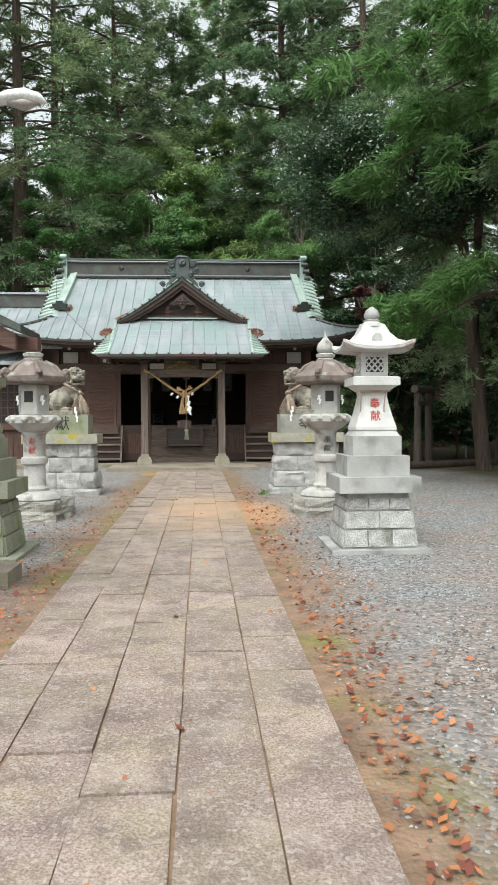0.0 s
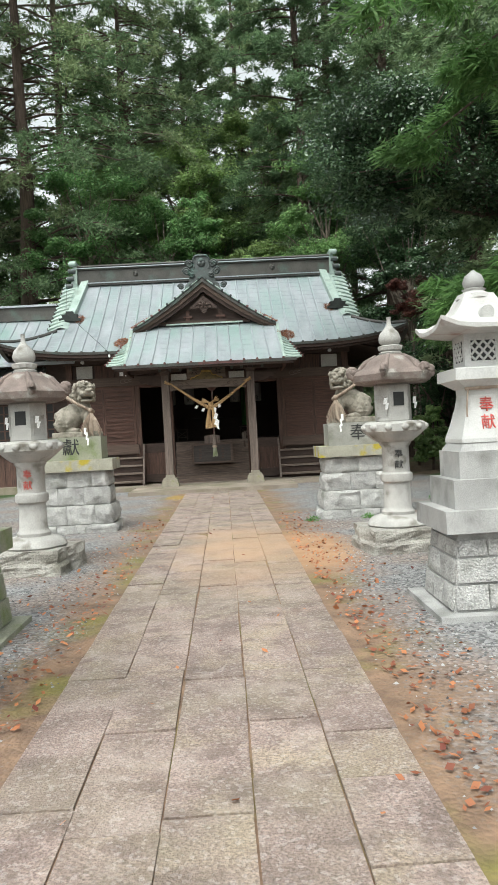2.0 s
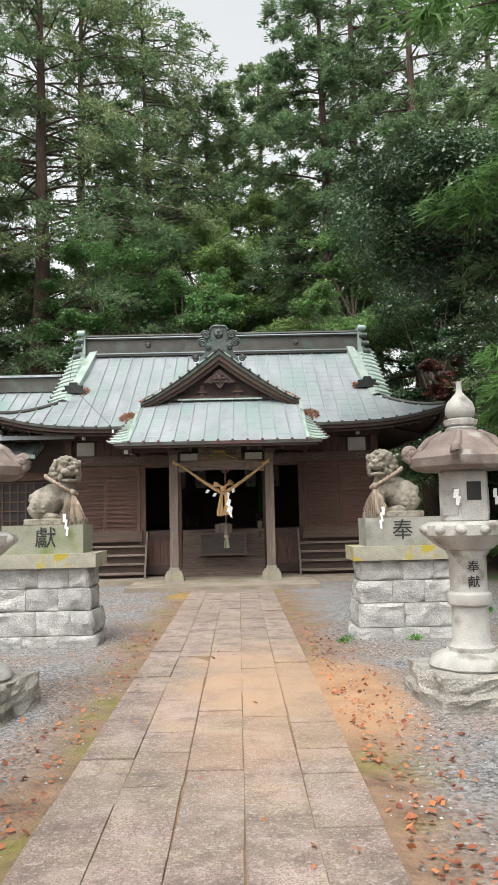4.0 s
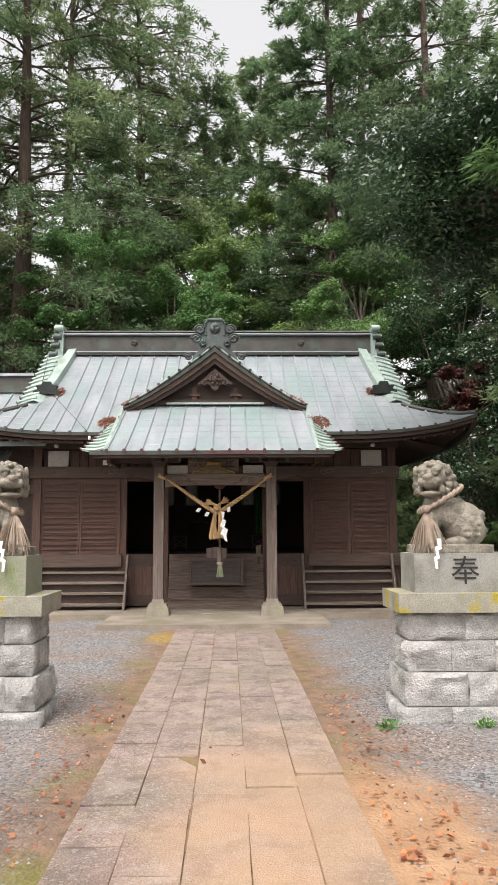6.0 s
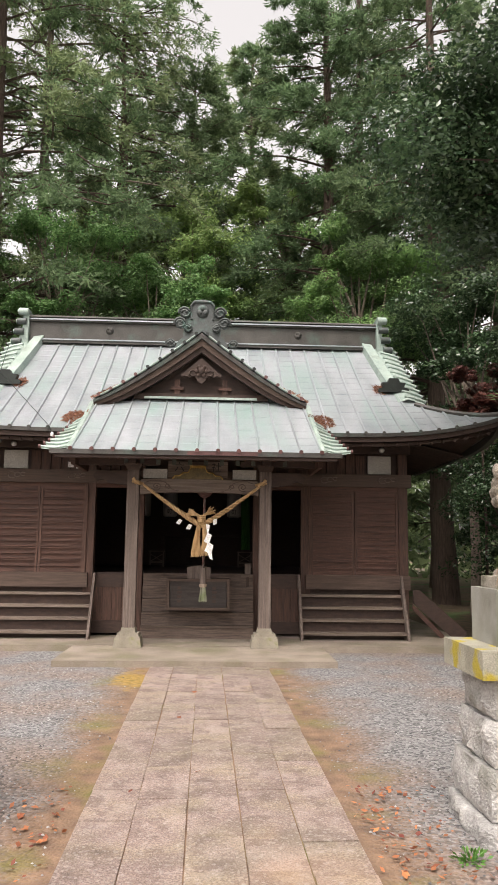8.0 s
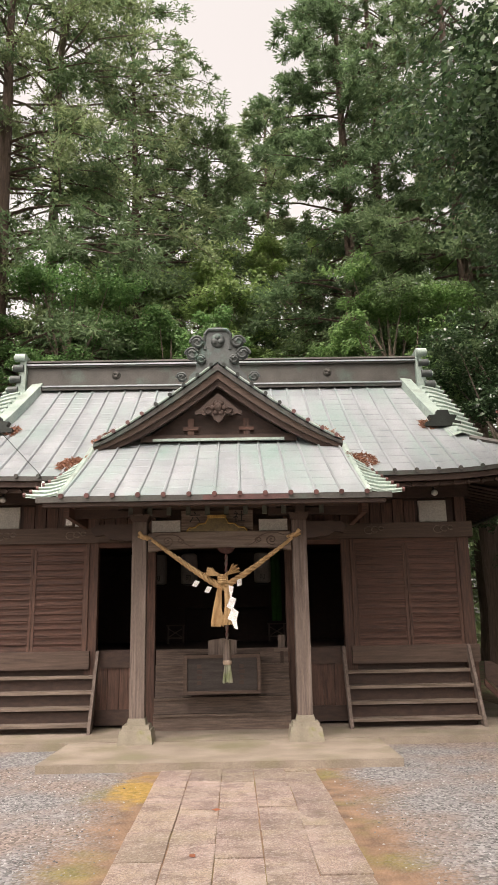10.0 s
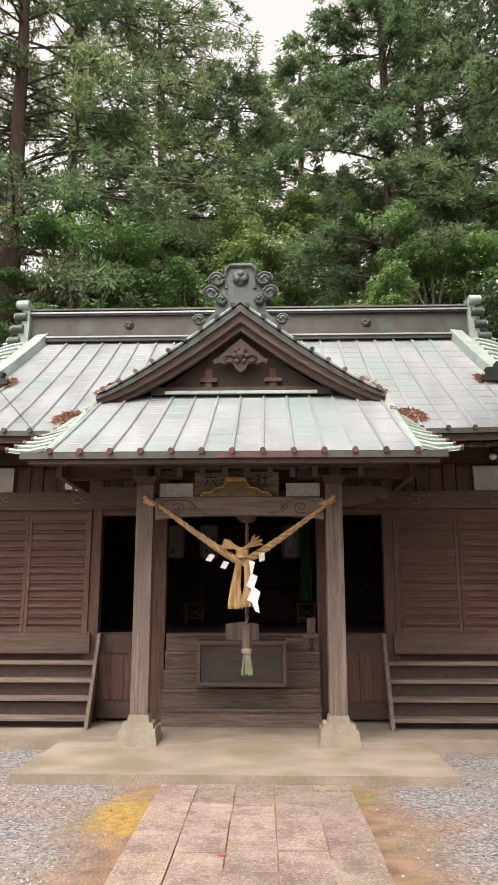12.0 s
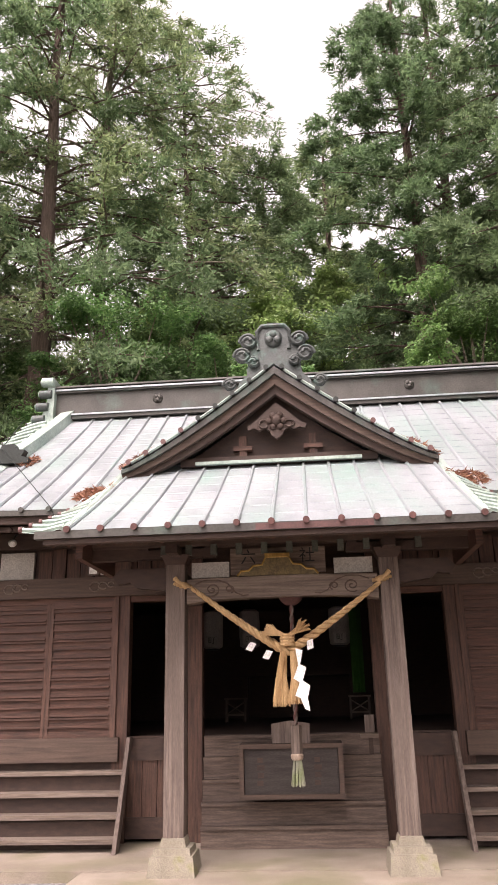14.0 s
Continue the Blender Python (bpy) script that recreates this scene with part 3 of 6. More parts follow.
def shutters():
    """Sliding doors with groups of level battens."""
    for s in (-1, 1):
        for i in range(2):
            a = s * (2.1 + 0.84 * i)
            b = s * (2.1 + 0.84 * (i + 1) - 0.015)
            x0, x1 = min(a, b), max(a, b)
            y = -0.03 - 0.035 * (1 - i)
            d = H("shutter", x0 + 0.04, x1 - 0.04, y + 0.012, y + 0.03, 1.26, 2.75, WOOD_H, "sliding wooden shutter with level battens", 0.0)
            for u0, u1 in ((x0, x0 + 0.045), (x1 - 0.045, x1)):
                H("stile", u0, u1, y - 0.012, y + 0.03, 1.22, 2.79, WOOD_V, "", 0.004, d)
            for z0, z1 in ((1.22, 1.29), (2.73, 2.79)):
                H("rail", x0 + 0.045, x1 - 0.045, y - 0.008, y + 0.03, z0, z1, WOOD_H, "", 0.004, d)
            z = 1.33
            k = 0
            while z < 2.7:
                H("batten", x0 + 0.045, x1 - 0.045, y - 0.026, y + 0.012, z, z + 0.02, WOOD_H, "", 0.003, d)
                z += 0.033 if k % 3 == 1 else 0.096
                k += 1


shutters()
# jambs either side of the opening
for s in (-1, 1):
    H("door_jamb", s * 2.08 - 0.03, s * 2.08 + 0.03, -0.12, -0.07, 1.22, 2.86, WOOD_V, "", 0.004)


def side_stairs():
    for s in (-1, 1):
        st = thing("stairs", CX + s * 2.82, 22.3, 0.1, "steep open wooden stairs with worn treads", "stairs", "stairs before the hall")
        half = 0.93
        zs = (0.23, 0.45, 0.66, 0.87)
        for k, z in enumerate(zs):
            part("tread", box(-half, half, 0.0 + 0.13 * k, 0.24 + 0.13 * k, z - 0.145, z - 0.1), GREY_H, st, bevel=0.006)
            # Dark recessed board stands in for the shaded gap under the open tread.
            part("riser", box(-half, half, 0.22 + 0.13 * k, 0.235 + 0.13 * k, z - 0.1 - (0.13 if k == 0 else 0.0), z + 0.05), DARK_WOOD, st)
        for e in (-1, 1):
            bm = bmesh.new()
            pts = ((-0.1, 0.0), (0.06, 0.0), (0.58, 1.12), (0.44, 1.12))
            x0, x1 = sorted((e * half, e * (half + 0.045)))
            a = [bm.verts.new((x0, y, z)) for y, z in pts]
            b = [bm.verts.new((x1, y, z)) for y, z in pts]
            bm.faces.new(a)
            bm.faces.new(b[::-1])
            for i in range(4):
                bm.faces.new((a[(i + 1) % 4], a[i], b[i], b[(i + 1) % 4]))
            part("stringer", bm, GREY_V, st, bevel=0.005)


side_stairs()


def front_steps():
    st = thing("front_steps", CX + 0.02, 22.4, 0.1, "broad wooden steps closed with boards between the porch pillars", "stairs", "stairs before the hall")
    n = 5
    for k in range(n):
        z0, z1 = k * 0.224, (k + 1) * 0.224
        part("riser", box(-1.0, 1.0, 0.05 + 0.08 * k, 0.09 + 0.08 * k, z0, z1 - 0.035), STEP_WOOD, st, bevel=0.003)
        part("tread", box(-1.0, 1.0, 0.02 + 0.08 * k, 0.16 + 0.08 * k, z1 - 0.035, z1), STEP_WOOD, st, bevel=0.006)
    part("carcass", box(-0.99, 0.99, 0.42, 0.53, 0, 1.1), DARK_WOOD, st)
    bx = thing("offertory_box", CX + 0.03, 22.2, 0.61, "weathered wooden offertory box with a framed front panel", "offertory box")
    part("panel", box(-0.5, 0.5, 0.03, 0.5, 0.02, 0.5), BOX_PANEL, bx, "dark panel with worn lettering", 0.004)
    for x0, x1, z0, z1 in ((-0.555, -0.505, 0, 0.54), (0.505, 0.555, 0, 0.54), (-0.505, 0.505, 0, 0.045), (-0.505, 0.505, 0.495, 0.54)):
        part("frame_rail", box(x0, x1, 0.0, 0.52, z0, z1), BEAM, bx, bevel=0.006)
    for x in (-0.33, 0.28):
        for k in range(4):
            part("worn_lettering", box(x - 0.035 + 0.006 * (k % 2), x + 0.03 + 0.008 * (k % 3), 0.027, 0.031, 0.13 + 0.075 * k, 0.18 + 0.075 * k), DARK_WOOD, bx, "faded dark lettering, unreadable")
    sg = thing("donation_sign", CX + 0.035, 22.35, 1.15, "small grey wooden board standing on the box", "sign")
    bm = prism([(-0.21, 0), (0.21, 0), (0.21, 0.2), (0.0, 0.23), (-0.21, 0.2)], -0.02, 0.02)
    part("board", bm, GREY_V, sg, bevel=0.004)


front_steps()

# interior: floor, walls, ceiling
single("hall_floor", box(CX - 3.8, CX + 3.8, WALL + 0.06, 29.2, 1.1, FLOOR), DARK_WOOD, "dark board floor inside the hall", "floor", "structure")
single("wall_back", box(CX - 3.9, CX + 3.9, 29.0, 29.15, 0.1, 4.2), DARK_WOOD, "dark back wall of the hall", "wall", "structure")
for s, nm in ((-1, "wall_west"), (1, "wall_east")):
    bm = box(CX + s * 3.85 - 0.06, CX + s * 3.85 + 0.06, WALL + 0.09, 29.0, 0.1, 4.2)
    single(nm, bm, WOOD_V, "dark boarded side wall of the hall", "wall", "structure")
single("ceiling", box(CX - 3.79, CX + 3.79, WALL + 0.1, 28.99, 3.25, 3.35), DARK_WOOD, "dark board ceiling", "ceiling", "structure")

# ---- porch pillars, beam, brackets ----
PIL = 21.42


def porch_posts():
    for s in (-1, 1):
        p = thing("porch_pillar", CX + 0.035 + s * 1.105, PIL, 0.09, "square greyed porch pillar on a stepped mossy stone base", "pillar", "porch pillars")
        part("base_block", frustum(0.225, 0.2, 0.0, 0.175), BASE_STONE, p, "mossy stone base block", 0.014, segs=2)
        part("base_step", frustum(0.178, 0.17, 0.175, 0.23), BASE_STONE, p, "", 0.01)
        part("base_cap", frustum(0.125, 0.108, 0.23, 0.31), BASE_STONE, p, "", 0.012)
        part("shaft", box(-0.098, 0.098, -0.098, 0.098, 0.31, 2.88), GREY_V, p, "weathered square wooden shaft", 0.014, segs=2)
        # bracket set on the pillar head
        part("bearing_block", frustum(0.1, 0.15, 2.88, 2.98), DARK_WOOD, p)
        part("bracket_arm", box(-0.42, 0.42, -0.06, 0.06, 2.96, 3.05), DARK_WOOD, p, bevel=0.02)
        part("bracket_arm", box(-0.06, 0.06, -0.35, 0.3, 2.96, 3.05), DARK_WOOD, p, bevel=0.02)
        for x in (-0.36, 0.0, 0.36):
            part("bearing_block", frustum(0.05, 0.075, 3.05, 3.12, None, x, 0), DARK_WOOD, p)
        # beam nose reaching outwards, in a scrolled outline
        out = [(0.1, 2.62), (0.42, 2.66), (0.5, 2.72), (0.62, 2.7), (0.68, 2.78), (0.6, 2.86), (0.1, 2.86)]
        part("beam_nose", prism([(s * x, z) for x, z in out], -0.055, 0.055), DARK_WOOD, p, "carved beam end", 0.008)
        # rear tie beam to the hall
        part("tie_beam", box(-0.06, 0.06, 0.1, 1.4, 2.62, 2.84), DARK_WOOD, p, "", 0.01)


porch_posts()


def porch_beam():
    b = thing("porch_beam", CX + 0.035, PIL, 2.56, "greyed rainbow beam carved with swirls between the porch pillars", "beam")
    pts = [(x, 0.05 - 0.05 * (abs(x) / 0.99) ** 4) for x in np.linspace(-0.985, 0.985, 13)]
    pts += [(x, 0.25 + 0.015 * (1 - (x / 0.99) ** 2)) for x in np.linspace(0.985, -0.985, 13)]
    part("beam", prism(pts, -0.085, 0.085), GREY_H, b, bevel=0.008)
    for s in (-1, 1):
        for cx, r0, a0, a1 in ((0.72, 0.085, -2.2, 8.6), (0.54, 0.05, -1.2, 6.2)):
            bm = tube([(s * (cx - r0 * (1 - 0.085 * (a - a0)) * math.cos(a)), -0.086, 0.14 + 0.85 * r0 * (1 - 0.085 * (a - a0)) * math.sin(a)) for a in np.linspace(a0, a1, 26)], 0.008, 5)
            part("carved_swirl", bm, BEAM, b)
        part("carved_swirl", tube([(s * x, -0.086, z) for x, z in ((0.9, 0.2), (0.8, 0.235), (0.66, 0.235), (0.56, 0.2), (0.47, 0.1), (0.4, 0.07), (0.34, 0.075))], 0.007, 5), BEAM, b)
    k = thing("gilt_strut", CX, PIL - 0.05, 2.83, "carved frog-leg strut edged with dull gilt", "ornament")
    out = [(-0.42, 0.0), (-0.38, 0.05), (-0.3, 0.055), (-0.25, 0.1), (-0.16, 0.11), (-0.12, 0.19), (0.12, 0.19), (0.16, 0.11), (0.25, 0.1), (0.3, 0.055), (0.38, 0.05), (0.42, 0.0)]
    part("strut_body", prism(out, -0.03, 0.03), DULL_GILT, k, "worn gilt body of the strut")
    part("gilt_edge", tube([(x, -0.035, z) for x, z in out], 0.012, 6), GOLD, k, "dull gilt edging")
    part("gilt_crown", box(-0.13, 0.13, -0.045, 0.03, 0.19, 0.225), GOLD, k, "gilt cap of the strut", 0.006)
    # name board above the beam
    pl = thing("name_plaque", CX, PIL + 0.02, 2.86, "framed wooden name plaque with ink characters", "sign")
    part("plaque_board", box(-0.5, 0.5, -0.015, 0.015, 0.0, 0.27), GREY_H, pl, bevel=0.004)
    lettering("六", 0.17, pl, face_south(-0.31, -0.018, 0.17), INK_AND_SHADE)
    lettering("社", 0.17, pl, face_south(0.31, -0.018, 0.17), INK_AND_SHADE)
    for s in (-1, 1):
        w = thing("bracket_panel", CX + 0.035 + s * 0.75, PIL + 0.02, 2.84, "pale plaster panel between the porch brackets", "panel")
        part("plaster", box(-0.2, 0.2, -0.01, 0.01, 0, 0.16), PLASTER, w)
    pu = thing("eave_purlin", CX, PIL, 3.165, "dark purlin carried by the porch brackets", "beam")
    part("purlin", box(-2.05, 2.05, -0.075, 0.075, 0.0, 0.13), BEAM, pu, bevel=0.01)
    for k in range(-5, 6):
        part("copper_cap", box(k * 0.266 + 0.1, k * 0.266 + 0.165, -0.1, -0.03, -0.1, 0.012), CAP_GREEN, pu, "greenish copper cap", 0.004)
    for x in (-1.75, 1.75):
        part("purlin_nose", box(x - 0.3, x + 0.3, -0.05, 0.05, -0.12, 0.0), DARK_WOOD, pu, bevel=0.02)
    for s in (-1, 1):
        part("rain_board", box(min(s * 1.98, s * 2.05), max(s * 1.98, s * 2.05), -0.4, 0.9, -0.15, 0.1), WOOD_H, pu)


porch_beam()

# ---- roofs ----
roof = thing("hall_roof", CX, 0, 0, "patinated pale green copper roof with raised seams", "roof")
EAVE_Y, EAVE_Z, RIDGE_Y, RIDGE_Z = 21.6, 3.70, 25.4, 6.27


def roof_z(y):
    s = (y - EAVE_Y) / (RIDGE_Y - EAVE_Y)
    return EAVE_Z + (RIDGE_Z - EAVE_Z) * (s - 0.10 * s * (1 - s))


def lift(u, y):
    """The eave's rise towards its corners."""
    s = max(0.0, 1 - (y - EAVE_Y) / 1.3)
    return 0.34 * s * max(0.0, (abs(u) - 2.2) / 3.1) ** 3


def half_width(y):
    return 5.38 - 1.118 * (y - EAVE_Y) if y < EAVE_Y + 1.1 else 4.15


def front_sheet():
    bm = bmesh.new()
    ys = list(np.linspace(EAVE_Y, EAVE_Y + 1.1, 5)) + list(np.linspace(EAVE_Y + 1.1, RIDGE_Y, 12))[1:]
    rows = []
    for i, y in enumerate(ys):
        w = half_width(y)
        us = np.linspace(-w, w, 31)
        for lap in (0.0, 0.006):
            if i in (0,) and lap:
                continue
            rows.append([bm.verts.new((u, y, roof_z(y) + lift(u, y) + lap)) for u in us])
    for a, b in zip(rows, rows[1:]):
        for k in range(30):
            bm.faces.new((a[k], a[k + 1], b[k + 1], b[k]))
    part("front_slope", bm, COPPER, roof, "front slope of patinated copper sheet")
    # back slope, mirrored and plain
    bm = bmesh.new()
    rows = [[bm.verts.new((u, 2 * RIDGE_Y - y, roof_z(y) + lift(u, y))) for u in np.linspace(-half_width(y), half_width(y), 9)] for y in (EAVE_Y, EAVE_Y + 1.1, RIDGE_Y)]
    for a, b in zip(rows, rows[1:]):
        for k in range(8):
            bm.faces.new((a[k], a[k + 1], b[k + 1], b[k]))
    part("back_slope", bm, COPPER, roof)
    zt = roof_z(EAVE_Y + 1.1)
    for s in (-1, 1):
        bm = bmesh.new()
        rows = []
        for f in np.linspace(0, 1, 7):
            u, y0 = 5.38 - 1.23 * f, EAVE_Y + 1.1 * f
            y1 = 2 * RIDGE_Y - y0
            z = EAVE_Z + (zt - EAVE_Z) * f
            rows.append([bm.verts.new((s * u, y, z + 0.34 * (1 - f) * (abs(y - RIDGE_Y) / (y1 - RIDGE_Y)) ** 6 * (1 if f < 1 else 0))) for y in np.linspace(y0, y1, 25)])
        for a, b in zip(rows, rows[1:]):
            for k in range(24):
                bm.faces.new((a[k], a[k + 1], b[k + 1], b[k]))
        part("side_slope", bm, COPPER, roof)
        tri = bmesh.new()
        v = [tri.verts.new((s * 3.95, y, z)) for y, z in ((EAVE_Y + 1.1, zt - 0.1), (2 * RIDGE_Y - EAVE_Y - 1.1, zt - 0.1), (RIDGE_Y, RIDGE_Z))]
        tri.faces.new(v)
        part("gable_wall", tri, DARK_WOOD, roof)


front_sheet()


def ribs():
    """Raised seams down the front slope, with capped ends."""
    k = -16
    while k <= 16:
        u = k * 0.322
        y1 = RIDGE_Y - 0.16 if abs(u) < 3.4 else (EAVE_Y + (5.38 - abs(u)) * 0.9 if abs(u) > 4.15 else 23.6)
        if y1 - EAVE_Y > 0.15 and abs(u) < 5.1:
            y0 = EAVE_Y - 0.02
            if abs(u) < 1.7:
                y0 = 22.9
            if abs(u) < 1.6:
                y0 = 23.4 + (1.6 - abs(u)) * 0.6
            ys = np.linspace(y0, min(y1, 25.25), 12)
            r = part("seam", tube([(u, y, roof_z(y) + lift(u, y) + 0.014) for y in ys], 0.026, 6), COPPER, roof)
            if y0 < 22:
                z = roof_z(y0) + lift(u, y0) + 0.012
                part("seam_cap", tube([(u, y0 - 0.012, z), (u, y0 + 0.02, z)], 0.031, 8), COPPER_DARK, r)
        k += 1


ribs()


def eave_edges():
    us = np.linspace(-5.38, 5.38, 43)
    for z0, z1, y0, y1, m, nm in ((-0.065, -0.003, 0.0, 0.09, COPPER_DARK, "eave_edge"), (-0.15, -0.067, 0.05, 0.14, DARK_WOOD, "fascia"), (-0.21, -0.152, 0.16, 0.24, DARK_WOOD, "rafter_board")):
        for s0, s1 in ((-5.38, 5.38),):
            bm = bmesh.new()
            ring = []
            for u in us:
                z = EAVE_Z + lift(u, EAVE_Y)
                ring.append([bm.verts.new((u, EAVE_Y + y, z + q)) for y, q in ((y0, z0), (y1, z0), (y1, z1), (y0, z1))])
            for a, b in zip(ring, ring[1:]):
                for k in range(4):
                    bm.faces.new((a[k], a[(k + 1) % 4], b[(k + 1) % 4], b[k]))
            bm.faces.new(ring[0])
            bm.faces.new(ring[-1][::-1])
            part(nm, bm, m, roof)
    for s in (-1, 1):
        bm = bmesh.new()
        ring = []
        for y in np.linspace(EAVE_Y, 2 * RIDGE_Y - EAVE_Y, 25):
            z = EAVE_Z + 0.34 * (abs(y - RIDGE_Y) / 3.8) ** 6
            ring.append([bm.verts.new((s * (5.38 - a), y, z + q)) for a, q in ((0, -0.15), (0.1, -0.15), (0.1, -0.004), (0, -0.004))])
        for a, b in zip(ring, ring[1:]):
            for k in range(4):
                bm.faces.new((a[k], a[(k + 1) % 4], b[(k + 1) % 4], b[k]))
        part("eave_edge", bm, COPPER_DARK, roof)
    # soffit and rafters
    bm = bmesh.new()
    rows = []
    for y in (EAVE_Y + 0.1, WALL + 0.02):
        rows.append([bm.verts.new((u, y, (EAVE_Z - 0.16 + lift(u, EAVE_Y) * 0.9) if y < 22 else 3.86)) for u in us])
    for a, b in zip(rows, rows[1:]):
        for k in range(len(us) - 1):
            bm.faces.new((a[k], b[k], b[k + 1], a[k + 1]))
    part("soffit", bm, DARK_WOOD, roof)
    for k in range(-25, 26):
        u = k * 0.205
        za = EAVE_Z - 0.2 + lift(u, EAVE_Y) * 0.9
        part("rafter", tube([(u, EAVE_Y + 0.12, za), (u, WALL - 0.1, 3.79)], 0.034, 4), DARK_WOOD, roof)
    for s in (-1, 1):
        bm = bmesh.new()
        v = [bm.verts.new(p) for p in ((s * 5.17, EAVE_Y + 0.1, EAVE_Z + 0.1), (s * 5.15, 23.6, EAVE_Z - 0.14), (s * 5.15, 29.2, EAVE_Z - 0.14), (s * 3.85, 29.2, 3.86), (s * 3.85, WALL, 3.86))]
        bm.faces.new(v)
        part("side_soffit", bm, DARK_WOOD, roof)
        for k in range(26):
            y = WALL + 0.2 + k * 0.23
            part("rafter", tube([(s * 3.9, y, 3.8), (s * 5.12, y, EAVE_Z - 0.17)], 0.034, 4), DARK_WOOD, roof)


eave_edges()


def ridge():
    r = thing("main_ridge", CX, RIDGE_Y, RIDGE_Z - 0.05, "tall dark copper box ridge with round crests", "ridge")
    part("ridge_box", box(-3.9, 3.9, -0.16, 0.16, 0.0, 0.52), COPPER_DARK, r, bevel=0.01)
    part("ridge_foot", box(-3.75, 3.75, -0.26, 0.26, -0.06, 0.03), COPPER_DARK, r, "", 0.012)
    part("foot_strip", box(-3.75, 3.75, -0.285, -0.262, 0.0, 0.028), COPPER, r)
    part("ridge_brow", box(-3.92, 3.92, -0.22, 0.22, 0.44, 0.5), COPPER_DARK, r, "", 0.01)
    part("brow_strip", box(-3.92, 3.92, -0.245, -0.222, 0.47, 0.5), COPPER, r, "pale copper edge strip")
    bm = prism([(-0.26, 0.522), (0.26, 0.522), (0.2, 0.58), (0.0, 0.62), (-0.2, 0.58)], -3.94, 3.94)
    bmesh.ops.rotate(bm, verts=bm.verts, cent=(0, 0, 0), matrix=Matrix.Rotation(radians(90), 3, "Z"))
    part("ridge_cap", bm, COPPER_DARK, r, "", 0.01)
    for u in (-2.12, 2.12):
        bm = bmesh.new()
        blob(bm, (u, -0.165, 0.27), (0.09, 0.035, 0.09))
        blob(bm, (u - 0.025, -0.19, 0.3), (0.035, 0.025, 0.035))
        blob(bm, (u + 0.03, -0.19, 0.28), (0.035, 0.025, 0.035))
        blob(bm, (u, -0.19, 0.235), (0.035, 0.025, 0.035))
        part("crest", bm, COPPER_DARK, r, "round crest", smooth=180)
    for s in (-1, 1):
        o = thing("ridge_end_ornament", CX + s * 4.0, RIDGE_Y - 0.02, RIDGE_Z - 0.35, "pale green copper ridge-end ornament of stacked scrolls", "ornament", "ridge end ornaments")
        part("back_plate", prism([(s * -0.1, 0), (s * 0.14, 0), (s * 0.1, 0.3), (s * 0.02, 0.6), (s * 0.02, 0.92), (s * -0.1, 0.98)], -0.26, 0.3), COPPER_GREEN, o, bevel=0.02)
        for z, d, q in ((0.92, 0.07, 0.085), (0.7, 0.1, 0.075), (0.47, 0.15, 0.075), (0.24, 0.2, 0.08)):
            sc = part("scroll", tube([(s * (d - 0.06) - 0.1, -0.27, z), (s * (d - 0.06) + 0.1, -0.27, z)], q, 14), COPPER_GREEN if z > 0.8 else ORNAMENT, o, smooth=40)
            part("scroll_cheek", tube([(s * (d - 0.06) + s * 0.1, -0.27, z), (s * (d - 0.06) + s * 0.125, -0.27, z)], q * 0.6, 12), COPPER_GREEN, sc, smooth=40)
        # descending ridge board with its dark end tile
        d = thing("descending_ridge", CX, 0, 0, "flat pale green copper descending ridge with a dark end tile", "ridge", "descending ridges")
        ys = np.linspace(25.3, 23.35, 9)
        bm = bmesh.new()
        ring = []
        for y in ys:
            f = (25.3 - y) / 1.95
            u, z = 3.68 + 0.12 * f, roof_z(y)
            ring.append([bm.verts.new((s * (u + a), y, z + q)) for a, q in ((-0.1, 0.0), (0.12, 0.0), (0.12, 0.17), (-0.1, 0.2))])
        for a, b in zip(ring, ring[1:]):
            for k in range(4):
                bm.faces.new((a[k], a[(k + 1) % 4], b[(k + 1) % 4], b[k]))
        bm.faces.new(ring[0])
        bm.faces.new(ring[-1][::-1])
        part("ridge_board", bm, COPPER_GREEN, d, bevel=0.01)
        zt = roof_z(23.3)
        out = [(-0.3, 0.0), (0.3, 0.0), (0.3, 0.07), (0.2, 0.1), (0.24, 0.19), (0.12, 0.2), (0.09, 0.28), (-0.09, 0.28), (-0.12, 0.2), (-0.24, 0.19), (-0.2, 0.1), (-0.3, 0.07)]
        part("end_tile", prism([(s * 3.8 + x, zt + z) for x, z in out], 23.18, 23.32), COPPER_BLACK, d, "blackened scrolled end tile", 0.012)
        # verge strip with short cross seams
        ys = np.linspace(25.35, 22.85, 14)
        bm = bmesh.new()
        rows = [[bm.verts.new((s * u, y, roof_z(y) + q)) for u, q in ((3.8, 0.02), (4.0, 0.09), (4.32, -0.02), (4.34, -0.12))] for y in ys]
        for a, b in zip(rows, rows[1:]):
            for k in range(3):
                bm.faces.new((a[k], a[k + 1], b[k + 1], b[k]))
        part("verge", bm, COPPER_GREEN, d)
        for y in np.linspace(25.2, 22.95, 11):
            z = roof_z(y)
            sm = part("verge_seam", tube([(s * 3.95, y, z + 0.1), (s * 4.14, y, z + 0.065), (s * 4.37, y, z - 0.01)], 0.034, 6), COPPER_GREEN, d)
            part("seam_cap", tube([(s * 4.36, y, z - 0.008), (s * 4.385, y, z - 0.016)], 0.045, 8), COPPER_DARK, sm)
        # hip ridge down to the corner
        pts = []
        for f in np.linspace(0, 1, 8):
            u, y = 4.1 + 1.26 * f, EAVE_Y + 1.15 - 1.13 * f
            pts.append((s * u, y, roof_z(max(y, EAVE_Y)) + lift(u, y) + 0.03))
        part("hip_ridge", tube(pts, 0.05, 6), COPPER_DARK, d)


ridge()

